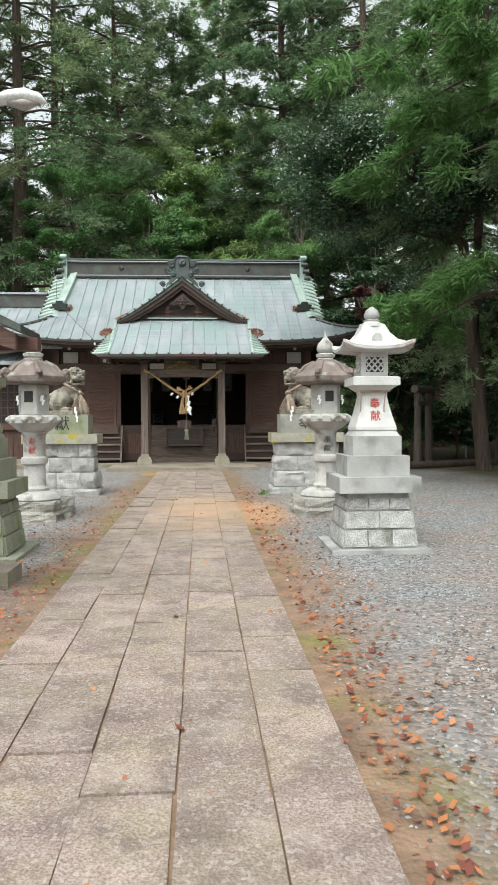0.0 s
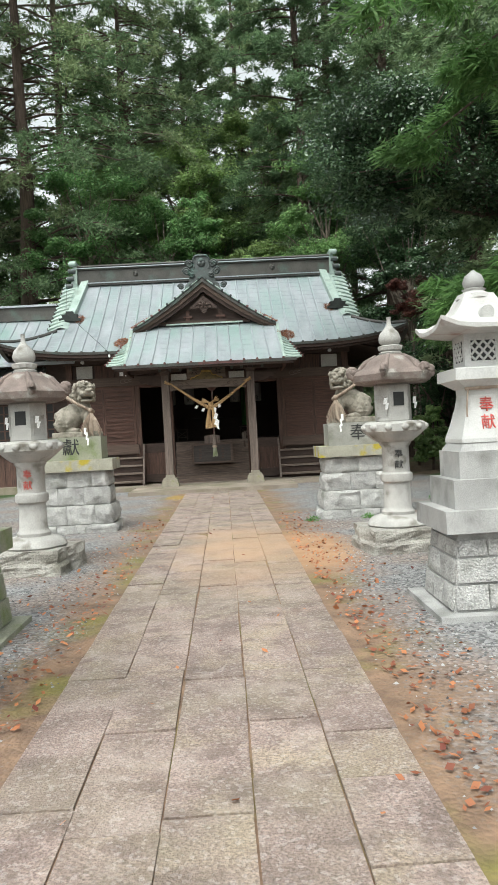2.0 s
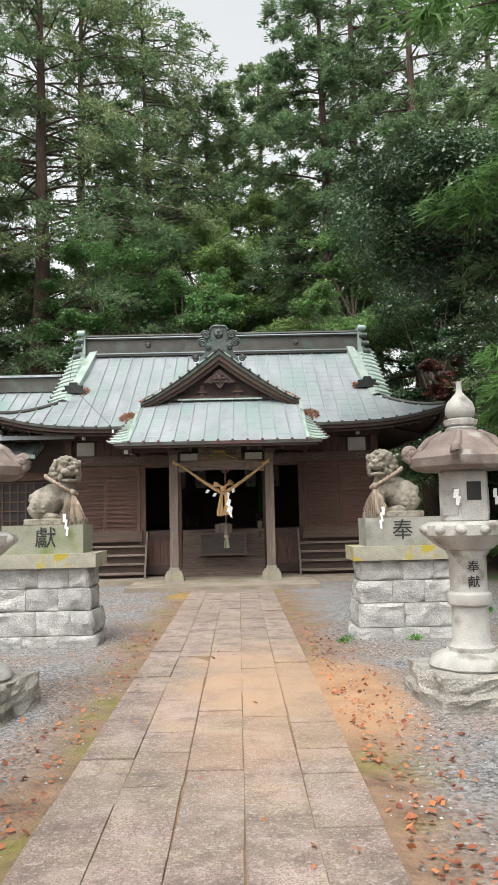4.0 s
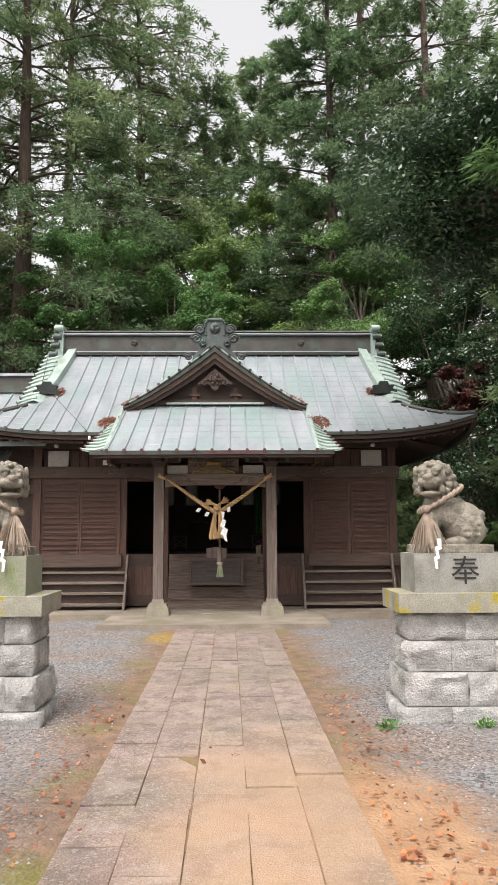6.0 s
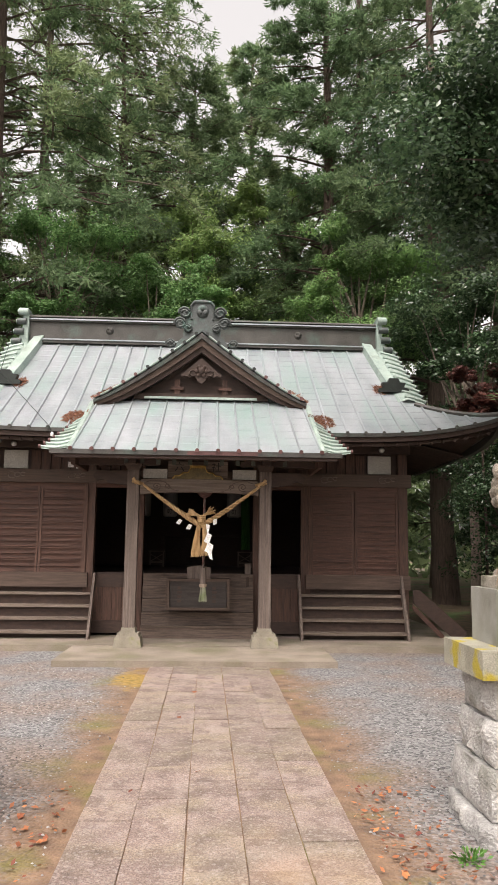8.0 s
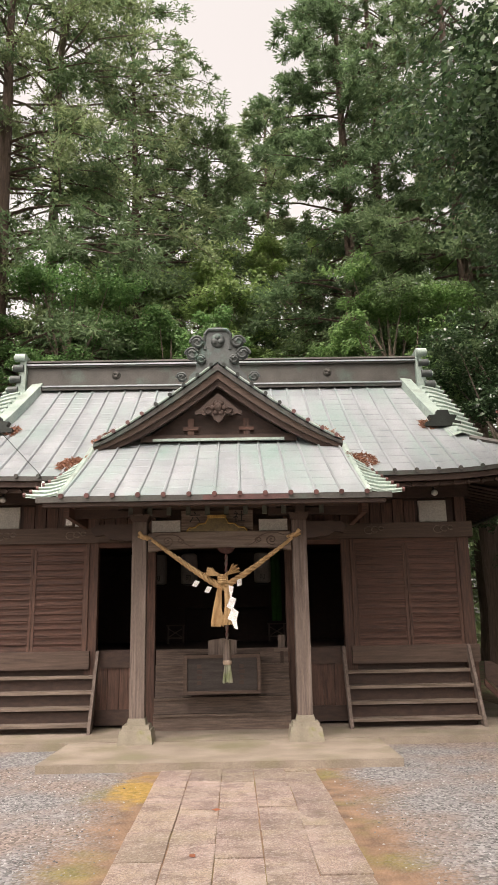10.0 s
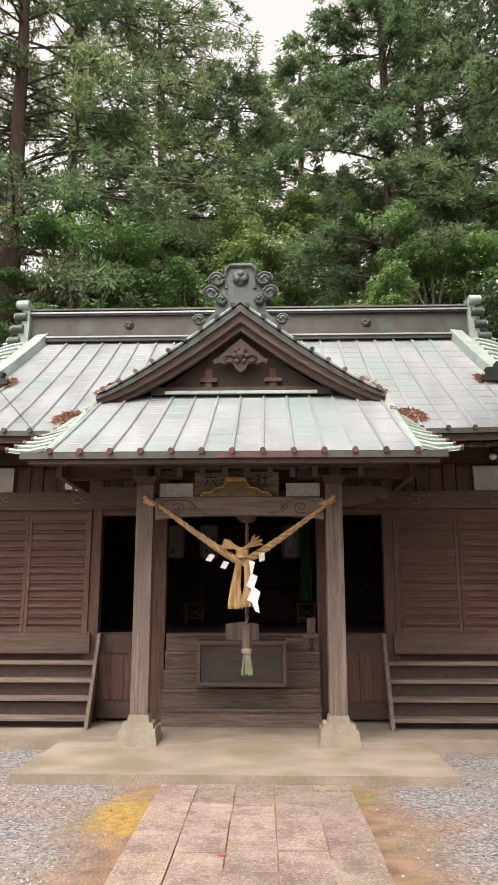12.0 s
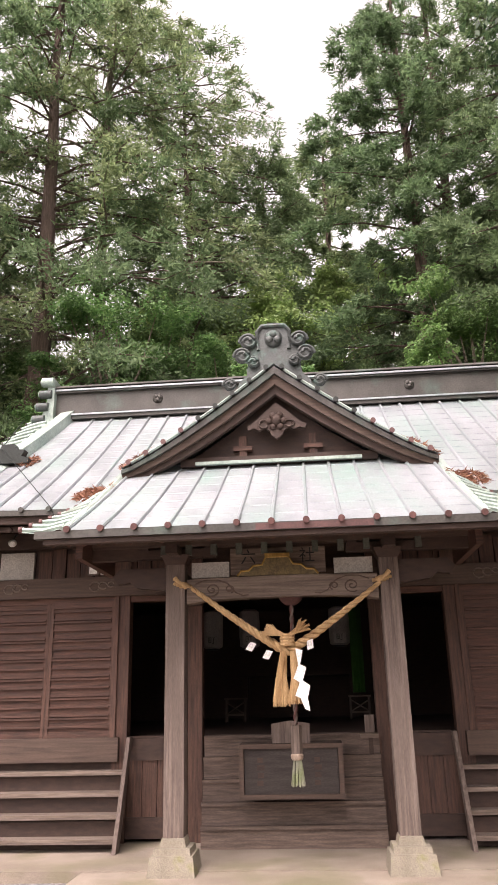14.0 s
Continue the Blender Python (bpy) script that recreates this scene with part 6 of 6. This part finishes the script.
log_torii()
pp = thing("water_pipe_post", 9.2, 25.5, 0.0, "thin pale pipe standing among the trees", "post")
part("pipe", tube([(0, 0, 0), (0.02, 0, 3.4)], 0.035, 8), STEEL, pp)
bm = bmesh.new()
blob(bm, (-0.06, -0.05, 3.42), (0.16, 0.12, 0.07))
part("lamp_head", bm, WHITE_PLASTIC, pp, smooth=180)
for k in range(4):
    kb = thing("kerb_log", 6.2 + 1.75 * k, 20.2 + 0.9 * k, 0.0, "low mossy log edging of the forest floor", "kerb", "edging logs", 27)
    part("log", tube([(-0.95, 0, 0.09), (0.95, 0, 0.1)], 0.11, 9), BARK, kb, smooth=60)


# ---- annex at the west of the hall ----
def annex():
    t = thing("annex_hall", -6.9, 23.3, 0.0, "dark wooden side hall with a copper roof and lattice window", "building")
    part("wall", box(-2.6, 2.35, 0.0, 3.0, 0.1, 3.6), DARK_WOOD, t)
    part("foundation", box(-2.7, 2.4, -0.3, 3.1, 0.0, 0.2), CONCRETE, t)
    # Black panel on the solid wall stands for the unlit room behind.
    w = part("window", box(0.3, 1.9, -0.03, 0.0, 1.3, 2.5), INK_AND_SHADE, t, "lattice window backed by a black panel")
    for k in range(9):
        part("lattice_bar", box(0.3 + 0.2 * k - 0.018, 0.3 + 0.2 * k + 0.018, -0.06, -0.032, 1.3, 2.5), WOOD_V, w)
    for k in range(6):
        part("lattice_bar", box(0.3, 1.9, -0.075, -0.06, 1.3 + 0.24 * k - 0.015, 1.3 + 0.24 * k + 0.015), WOOD_H, w)
    part("sill_beam", box(-2.6, 2.3, -0.12, 0.0, 1.1, 1.28), WOOD_H, t)
    part("lintel", box(-2.6, 2.3, -0.12, 0.0, 2.55, 2.75), WOOD_H, t)
    for k in range(16):
        part("board", box(-2.55 + 0.3 * k, -2.27 + 0.3 * k, -0.025, 0.0, 0.2, 1.1), WOOD_V, t)
    # lower eave roof and main roof
    for z0, z1, y0, y1, x1, nm in ((3.15, 3.55, -0.85, 0.05, 1.75, "lower_roof"), (3.6, 5.15, -1.0, 1.5, 2.75, "main_roof")):
        bm = bmesh.new()
        n = 8
        rows = []
        for f in np.linspace(0, 1, n):
            y = y0 + (y1 - y0) * f
            z = z0 + (z1 - z0) * (f - 0.12 * f * (1 - f))
            rows.append([[bm.verts.new((x, y, z)), bm.verts.new((x, y, z - 0.1))] for x in (-2.9, x1)])
        for a, b in zip(rows, rows[1:]):
            bm.faces.new((a[0][0], a[1][0], b[1][0], b[0][0]))
            bm.faces.new((a[0][1], b[0][1], b[1][1], a[1][1]))
            bm.faces.new((a[1][0], a[1][1], b[1][1], b[1][0]))
            bm.faces.new((a[0][0], b[0][0], b[0][1], a[0][1]))
        bm.faces.new((rows[0][0][0], rows[0][0][1], rows[0][1][1], rows[0][1][0]))
        r = part(nm, bm, COPPER, t)
        for k in range(16):
            x = -2.75 + 0.34 * k
            if x < x1:
                part("seam", tube([(x, y0 + (y1 - y0) * f, z0 + (z1 - z0) * (f - 0.12 * f * (1 - f)) + 0.012) for f in np.linspace(0, 1, 6)], 0.022, 6), COPPER, r)
    bm = box(-2.9, 2.75, 1.5, 4.2, 3.6, 3.7)
    for v in bm.verts:
        if v.co.y < 2:
            v.co.z += 1.5
    part("rear_roof", bm, COPPER, t)
    part("ridge", box(-2.95, 2.7, 1.35, 1.7, 5.1, 5.5), COPPER_DARK, t, bevel=0.02)
    part("ridge_cap", box(-2.97, 2.7, 1.28, 1.77, 5.5, 5.56), COPPER, t, bevel=0.01)


annex()


# ---- trees ----
def unit(v):
    return v / np.maximum(np.linalg.norm(v, axis=-1, keepdims=True), 1e-6)


def limb_mesh(bm, pts, r0, r1, n=5):
    rad = list(np.linspace(r0, r1, len(pts)))
    tube([tuple(p) for p in pts], rad, n, bm)


def cedar(x, y, h, r, first, reach, seed, leaves=24000, material=None, bark=None, label="", size=0.26, lean=0.0, group="cedars behind the hall", point=0.42, tuft=1.0, slim=0.15, hang=-0.12):
    """A conifer: tapered trunk, drooping limbs, crown of narrow sprays in clumps."""
    g = np.random.default_rng(seed)
    t = thing("cedar_tree", x, y, -0.05, label or "tall dark green cedar with a straight reddish brown trunk", "tree", group)
    zs = np.linspace(0, h, 14)
    wob = np.cumsum(g.normal(0, 0.05, (14, 2)), axis=0)
    trunk = [(wob[i, 0] + lean * zs[i] / h, wob[i, 1], zs[i]) for i in range(14)]
    rad = [r * (1.25 if i == 0 else 1.0) * (1 - 0.93 * zs[i] / h) + 0.02 for i in range(14)]
    bm = tube(trunk, rad, 12)
    nb = int(4.6 * (h - first)) + 12
    cs, us, ws = [], [], []
    per = max(20, int(leaves / nb * 1.25))
    for b in range(nb):
        f = g.random() ** 0.8
        z = first + (h - first) * f
        ln = reach * (1 - f) ** point * g.uniform(0.5, 1.15) + 0.5
        a = g.uniform(0, 2 * math.pi)
        d = np.array([math.cos(a), math.sin(a), 0])
        rise = g.uniform(-0.05, 0.35)
        base = np.array([np.interp(z, zs, [p[0] for p in trunk]), np.interp(z, zs, [p[1] for p in trunk]), z])
        s = np.linspace(0, 1, 6)
        pts = base + d * (ln * s)[:, None] + np.array([0, 0, 1.0]) * (rise * ln * s - 0.36 * ln * s ** 2)[:, None] + g.normal(0, 0.03 * ln, (6, 3)) * s[:, None]
        limb_mesh(bm, pts, 0.016 + 0.009 * ln, 0.005, 4)
        m = int(per * (0.35 + 0.65 * ln / reach))
        nclump = max(4, int(ln * 3.2))
        cf = g.uniform(0.12, 1.0, nclump) ** 0.65
        cc = np.stack([np.interp(cf, s, pts[:, k]) for k in range(3)], 1)
        side = np.array([-d[1], d[0], 0])
        cc += side * (g.normal(0, 0.24, nclump) * ln * 0.42 * (1.1 - cf * 0.6))[:, None]
        cc[:, 2] += g.normal(-0.02, 0.16, nclump)
        rc = g.uniform(0.22, 0.5, nclump) * (0.72 + 0.09 * ln) * tuft
        pick = g.integers(0, nclump, m)
        q = unit(g.normal(0, 1, (m, 3))) * np.array([1.0, 1.0, 0.62])
        core = g.random((m, 1)) < 0.16
        c = cc[pick] + q * rc[pick][:, None] * np.where(core, 0.35, 1.0) * g.random((m, 1)) ** 0.42
        out = unit(q * 0.9 + d * g.uniform(0.1, 0.7, (m, 1)) + g.normal(0, 0.35, (m, 3)) + np.array([0, 0, hang]))
        L = size * g.uniform(0.5, 1.0, (m, 1)) * np.where(core, 1.35, 1.0)
        w = unit(np.cross(out, g.normal(0, 1, (m, 3))))
        cs.append(c)
        us.append(out * L * 0.5)
        ws.append(w * L * g.uniform(0.7, 1.3, (m, 1)) * slim)
    part("trunk", bm, bark or BARK, t, smooth=60)
    cr = new("crown", needles("crown", np.concatenate(cs), np.concatenate(us), np.concatenate(ws), material or CEDAR))
    cr.parent = t
    return t


def broadleaf(x, y, h, r, crown, seed, leaves=22000, material=None, bark=None, label="", size=0.13, centre=None, lumps=26, group="broadleaf trees", category="tree", name="broadleaf_tree", gloss=0.0):
    """A tree with forking limbs and a crown of leaf clumps; crown: half sizes; centre: its middle from the foot."""
    g = np.random.default_rng(seed)
    t = thing(name, x, y, -0.05, label or "leafy green broadleaf tree with a forked trunk", category, group)
    ctr = np.array(centre if centre else (0, 0, h - crown[2]))
    fork = np.array([ctr[0] * 0.25, ctr[1] * 0.25, max(0.3, ctr[2] - crown[2] * 1.05)])
    bm = tube([(0, 0, 0), tuple(fork * 0.5 + g.normal(0, 0.05, 3)), tuple(fork), tuple(fork * 0.3 + ctr * 0.7), tuple(ctr + np.array([0, 0, crown[2] * 0.5]))], [r * 1.2, r, r * 0.85, r * 0.5, r * 0.15], 10)
    cs, us, ws = [], [], []
    lump = unit(g.normal(0, 1, (lumps, 3))) * np.array(crown) * g.uniform(0.45, 1.0, (lumps, 1)) + ctr
    for k in range(lumps):
        a = fork + (ctr - fork) * g.uniform(0.0, 0.9)
        mid = (a + lump[k]) / 2 + g.normal(0, 0.12, 3) + np.array([0, 0, 0.1])
        limb_mesh(bm, [a, mid, lump[k]], 0.02 + 0.25 * r, 0.008, 5)
        m = leaves // lumps
        rad = np.array([1, 1, 0.55]) * g.uniform(0.28, 0.5) * min(crown[0], crown[1])
        q = unit(g.normal(0, 1, (m, 3))) * g.uniform(0.25, 1.0, (m, 1)) ** 0.5
        nm = q.copy()
        nm[:, 2] = np.abs(nm[:, 2]) + 0.6
        nm = unit(nm + g.normal(0, 0.45, (m, 3)))
        sub = g.integers(0, 7, m)
        offs = g.normal(0, 0.4, (7, 3)) * rad
        c = lump[k] + offs[sub] + q * rad * 0.62
        out = unit(np.cross(nm, g.normal(0, 1, (m, 3))))
        L = size * g.uniform(0.55, 1.0, (m, 1))
        cs.append(c)
        us.append(out * L * 0.5)
        ws.append(np.cross(nm, out) * L * 0.26)
    part("trunk", bm, bark or BARK_PALE, t, smooth=60)
    cr = new("crown", quads("crown", np.concatenate(cs), np.concatenate(us), np.concatenate(ws), material or BROAD))
    cr.parent = t
    return t


def plant():
    # cedars behind and beside the hall: x, y, height, radius, first limb, reach, sprays in thousands
    rows = (
        (-7.9, 32.5, 27, 0.44, 5.0, 6.2, 74), (-6.6, 34.5, 28, 0.3, 9.5, 5.8, 62), (-12.5, 33.5, 27, 0.42, 4.0, 5.4, 60), (-4.6, 41.0, 25, 0.4, 5.0, 5.0, 38),
        (-1.9, 39.0, 22.0, 0.3, 4.0, 4.2, 62), (1.2, 42.0, 25.5, 0.36, 5.0, 4.6, 66), (3.6, 35.0, 27, 0.34, 6.0, 5.0, 106), (7.2, 33.0, 27, 0.36, 4.0, 5.2, 98),
        (11.5, 36.0, 27, 0.42, 4.0, 5.4, 55), (-15.5, 40.0, 28, 0.45, 4.0, 5.6, 50), (-11.5, 28.0, 23, 0.36, 3.0, 4.8, 50), (-4.0, 37.0, 27.5, 0.22, 12.0, 4.8, 28),
        (-0.5, 50.0, 19, 0.4, 2.0, 5.0, 26), (-7.5, 50.0, 21, 0.4, 2.0, 5.4, 26), (6.5, 48.0, 22, 0.4, 2.0, 5.4, 28), (14.5, 46.0, 27, 0.4, 2.0, 6.0, 36), (5.3, 37.5, 32, 0.34, 8.0, 4.6, 56),
    )
    for i, (x, y, h, r, first, reach, k) in enumerate(rows):
        cedar(x, y, h, r, first, reach, 100 + i, 800 * k, CEDAR, BARK_PALE if i in (1, 10) else BARK, size=0.25 if y < 39.5 else 0.36, point=0.28 if i in (1, 4, 5, 11) else 0.42)
    # the wood at the east side, close by
    for i, (x, y, h, r, first, reach) in enumerate(((7.5, 19.0, 20, 0.13, 4.6, 3.0), (9.6, 22.5, 22, 0.34, 2.2, 4.2), (12.5, 27.5, 24, 0.36, 2.0, 4.6), (10.5, 16.0, 20, 0.32, 2.4, 4.2))):
        cedar(x, y, h, r, first, reach, 140 + i, 50000, CEDAR, BARK, size=0.24, group="cedars east of the court")
    cedar(6.3, 12.8, 11.0, 0.15, 3.0, 4.6, 160, 80000, CEDAR_BRIGHT, BARK, "light green young cedar with low spreading sprays", 0.3, group="cedars east of the court", tuft=0.9, slim=0.08, hang=-0.35, point=0.22)
    # added deeper wood east and west, partly unseen: blocks light, closes view between trunks
    for i, (x, y, h, r, first, reach) in enumerate(((16.5, 22.0, 22, 0.3, 2.0, 5.0), (17.0, 33.0, 24, 0.32, 2.0, 5.0), (20.0, 41.0, 25, 0.34, 2.0, 5.5), (10.0, 43.0, 25, 0.34, 3.0, 5.0), (16.0, 13.0, 22, 0.3, 2.0, 5.0), (-17.0, 30.0, 24, 0.3, 2.0, 5.2), (-19.5, 38.0, 26, 0.3, 2.0, 5.5), (-14.0, 25.0, 22, 0.3, 2.5, 4.6))):
        cedar(x, y, h, r, first, reach, 170 + i, 16000, CEDAR, BARK, size=0.6, group="cedars of the deeper wood", tuft=1.3)
    # broadleaf trees behind the roof
    for i, (x, y, h, cr) in enumerate(((-5.2, 31.5, 12.8, (2.3, 1.8, 3.3)), (-2.3, 32.5, 11.6, (2.3, 1.6, 2.8)), (1.2, 33.0, 9.6, (1.9, 1.5, 2.2)), (4.2, 31.5, 12.6, (2.4, 1.8, 3.3)), (6.8, 29.0, 9.8, (2.1, 1.8, 3.2)), (-0.3, 37.0, 13.0, (2.8, 2.0, 3.4)), (-4.8, 36.5, 14.5, (2.8, 2.0, 3.6)))):
        broadleaf(x, y, h, 0.14, cr, 200 + i, 26000, GLOSSY if i == 4 else BROAD, size=0.15, label="light green broadleaf tree rising behind the shrine roof", group="trees behind the roof", lumps=30)
    # taller rounded trees further back
    for i, (x, y, h, cr) in enumerate(((-9.6, 37.5, 15.5, (2.8, 2.0, 4.2)), (-4.4, 39.0, 17.0, (2.5, 1.8, 3.4)), (-1.2, 36.5, 15.5, (2.6, 2.0, 3.4)), (2.6, 38.5, 18.5, (2.8, 2.0, 4.4)), (6.2, 37.0, 18.0, (2.8, 2.0, 4.6)))):
        broadleaf(x, y, h, 0.18, cr, 215 + i, 26000, BROAD, size=0.19, label="rounded green broadleaf tree among the cedars", group="trees behind the roof", lumps=40)
    # dark evergreen overhanging from the east
    broadleaf(7.6, 19.6, 11.5, 0.17, (2.9, 2.5, 1.6), 230, 72000, GLOSSY, BARK, "large dark glossy evergreen reaching over the court", 0.115, (-2.6, -0.8, 7.7), 60, "evergreens east of the hall")
    broadleaf(7.0, 25.5, 7.5, 0.2, (2.0, 2.2, 3.0), 231, 32000, GLOSSY, BARK, "dense dark evergreen beside the hall", 0.12, (0, 0, 3.9), 34, "evergreens east of the hall")
    broadleaf(10.4, 27.0, 8.0, 0.2, (2.6, 2.4, 3.4), 232, 24000, GLOSSY, BARK, "dense dark evergreen beside the hall", 0.14, (0, 0, 4.2), 34, "evergreens east of the hall")
    broadleaf(6.1, 26.3, 6.5, 0.035, (0.6, 0.6, 0.95), 233, 14000, MAPLE, BARK, "small dull red maple beside the hall", 0.11, None, 12, "maple")
    # two evergreens added, mostly out of view, to darken the court's east edge
    broadleaf(9.6, 19.8, 7.0, 0.15, (1.9, 1.9, 3.0), 234, 24000, GLOSSY, BARK, "added dense dark evergreen shading the edge of the court", 0.12, (0, 0, 3.7), 30, "evergreens east of the hall")
    broadleaf(12.4, 18.6, 7.0, 0.15, (2.2, 2.0, 3.1), 235, 20000, GLOSSY, BARK, "added dense dark evergreen shading the edge of the court", 0.14, (0, 0, 3.7), 30, "evergreens east of the hall")
    # shrubs of the dark understorey
    for i, (x, y, h, w) in enumerate(((5.9, 23.8, 2.0, 0.7), (8.6, 24.6, 2.4, 1.3), (11.5, 23.5, 2.2, 1.3), (13.0, 31.0, 4.5, 2.2), (9.0, 31.0, 5.5, 2.0), (11.5, 38.0, 5.0, 2.6), (15.5, 36.0, 5.0, 2.8), (18.5, 44.0, 6.0, 3.0), (14.5, 25.0, 4.0, 2.2), (-9.5, 44.0, 6.0, 3.0), (-14.5, 37.0, 5.0, 2.6))):
        broadleaf(x, y, h, 0.05, (w, w * 0.9, h * 0.48), 260 + i, 9000, GLOSSY if i % 3 else BROAD, BARK, "dense dark green shrub at the edge of the wood", 0.16, (0, 0, h * 0.5), 18, "understorey shrubs", "shrub", "shrub")


plant()


# ---- distant wood ----
def far_wood():
    """The darker wood beyond, too far to tell trees apart."""
    g = np.random.default_rng(77)
    m = 30000
    x = g.uniform(-48, 48, m)
    y = 62 + g.uniform(-4, 8, m) - np.abs(x) * 0.35
    top = 10 + 4 * np.sin(x * 0.45) + 3 * np.sin(x * 1.3 + 1) + 0.12 * np.abs(x)
    z = g.random(m) ** 1.1 * top
    c = np.stack([x, y, z], 1) + g.normal(0, 0.3, (m, 3))
    out = unit(g.normal(0, 1, (m, 3)) + np.array([0, 0, -0.5]))
    w = unit(np.cross(out, g.normal(0, 1, (m, 3))))
    L = g.uniform(0.45, 1.1, (m, 1))
    ob = new("far_wood", needles("far_wood", c, out * L * 0.5, w * L * 0.3, CEDAR))
    tagged(ob, "dark wood of conifers in the distance", "trees", "", "stuff")


far_wood()


# ---- loose gravel, fallen leaves, weeds ----
def scatter():
    g = np.random.default_rng(12)
    n = 62000
    y = 1.2 + 19.0 * g.random(n) ** 1.8
    x = g.uniform(-4.6, 5.4, n)
    off = np.abs(x + 0.165 + 0.0083 * y)
    keep = (off > 0.9) & ((off > 1.45 + 0.25 * np.sin(y * 1.7)) | (g.random(n) < 0.22)) & ~((y > 19.8) & (x > -2.6) & (x < 1.55))
    x, y = x[keep], y[keep]
    n = len(x)
    octa = np.array([(1, 0, 0), (0, 1, 0), (-1, 0, 0), (0, -1, 0), (0, 0, 1)], dtype=np.float32)
    faces = np.array([(0, 1, 4), (1, 2, 4), (2, 3, 4), (3, 0, 4)], dtype=np.int32)
    s = g.uniform(0.006, 0.013, (n, 1, 1)) * (1 + 0.35 * g.normal(0, 1, (n, 5, 1)).clip(-1, 1))
    a = g.uniform(0, 6.28, n)
    rot = np.zeros((n, 3, 3))
    rot[:, 0, 0], rot[:, 0, 1], rot[:, 1, 0], rot[:, 1, 1], rot[:, 2, 2] = np.cos(a), -np.sin(a), np.sin(a), np.cos(a), 0.75
    v = np.einsum("nij,nkj->nki", rot, octa[None] * s)
    v[:, :, 0] += x[:, None]
    v[:, :, 1] += y[:, None]
    v[:, :, 2] += 0.002
    me = bpy.data.meshes.new("gravel")
    me.vertices.add(5 * n)
    me.vertices.foreach_set("co", v.astype(np.float32).ravel())
    idx = (faces[None] + 5 * np.arange(n, dtype=np.int32)[:, None, None]).ravel()
    me.loops.add(12 * n)
    me.loops.foreach_set("vertex_index", idx.astype(np.int32))
    me.polygons.add(4 * n)
    me.polygons.foreach_set("loop_start", np.arange(0, 12 * n, 3, dtype=np.int32))
    me.update(calc_edges=True)
    me.materials.append(PEBBLE)
    tagged(new("gravel", me), "loose grey crushed gravel over the court", "gravel", "", "stuff")
    # fallen leaves along both edges of the path
    k = 2600
    y = 1.0 + 13.5 * g.random(k) ** 1.3
    side = np.where(g.random(k) < 0.62, 1, -1)
    d = 0.88 + np.abs(g.normal(0.08, 0.3, k)) + 0.1 * g.random(k)
    x = -0.165 - 0.0083 * y + side * d
    far = g.random(k) < 0.08
    x = np.where(far, g.uniform(-4, 5, k), x)
    on = np.abs(x + 0.165 + 0.0083 * y) < 0.86
    c = np.stack([x, y, np.where(on, 0.036, 0.016) + 0.008 * g.random(k)], 1)
    a = g.uniform(0, 6.28, k)
    L = g.uniform(0.02, 0.06, (k, 1))
    u = np.stack([np.cos(a), np.sin(a), g.normal(0, 0.28, k)], 1) * L * 0.5
    w = np.stack([-np.sin(a), np.cos(a), g.normal(0, 0.4, k)], 1) * L * 0.3
    tagged(new("fallen_leaves", quads("fallen_leaves", c, u, w, FALLEN)), "red and orange leaves fallen along the path", "leaves", "", "stuff")
    # few leaves on the slabs
    for lx, ly in ((-0.02, 3.0), (-0.5, 17.9), (-0.62, 16.6), (-0.15, 12.4), (-0.4, 14.8)):
        bm = bmesh.new()
        v = [bm.verts.new(p) for p in ((-0.04, 0, 0.004), (0, 0.022, 0.012), (0.045, 0.0, 0.006), (0, -0.02, 0.0))]
        bm.faces.new(v)
        ob = single("dry_leaf", bm, FALLEN, "single dry leaf lying on the stone path", "leaf", "", "leaves on the path")
        ob.matrix_world = pose(lx, ly, 0.03, 0, 0, 40 * ly)
    # weeds at the pedestal foot
    for wx, wy in ((1.12, 13.2), (1.95, 13.2), (3.6, 15.5), (3.0, 17.5)):
        t = thing("weed", wx, wy, 0.0, "small tuft of bright green weed in the gravel", "plant", "weeds")
        m = 90
        out = unit(g.normal(0, 1, (m, 3)) + np.array([0, 0, 0.8]))
        c = out * g.uniform(0.02, 0.09, (m, 1)) * np.array([1.4, 1.0, 0.9]) + np.array([0, 0, 0.01])
        ww = unit(np.cross(out, g.normal(0, 1, (m, 3))))
        me = quads("leaves", c, out * 0.02, ww * 0.009, WEED)
        ob = new("leaves", me)
        ob.parent = t
    # dry cedar needles caught on the roof valleys
    for s in (-1, 1):
        for cx, cy, rx, ry, k in ((2.18, 21.95, 0.22, 0.25, 420), (1.75, 22.45, 0.25, 0.16, 260), (3.55, 23.35, 0.12, 0.2, 160)):
            a, q = g.uniform(0, 6.28, k), np.sqrt(g.random(k))
            x = s * cx + rx * q * np.cos(a)
            y = cy + ry * q * np.sin(a)
            z = np.array([max(roof_z(v), porch_z(v) if abs(uu) < 2.0 else 0) for v, uu in zip(y, x)]) + 0.03 + 0.06 * (1 - q) * g.random(k)
            if cx == 1.75:
                z = np.array([barge_z(v) + 0.05 for v in x]) + 0.04 * g.random(k)
            th = g.uniform(0, 6.28, k)
            u = np.stack([np.cos(th), np.sin(th), g.normal(0, 0.4, k)], 1) * g.uniform(0.03, 0.08, (k, 1))
            w = unit(np.cross(u, g.normal(0, 1, (k, 3)))) * 0.009
            me = quads("needle_litter", np.stack([x, y, z], 1), u, w, DRY_NEEDLES)
            ob = tagged(new("needle_litter", me), "heap of dry reddish cedar needles on the roof", "litter", "", "stuff")
            ob.location = (CX, 0, 0)


scatter()
build_path()
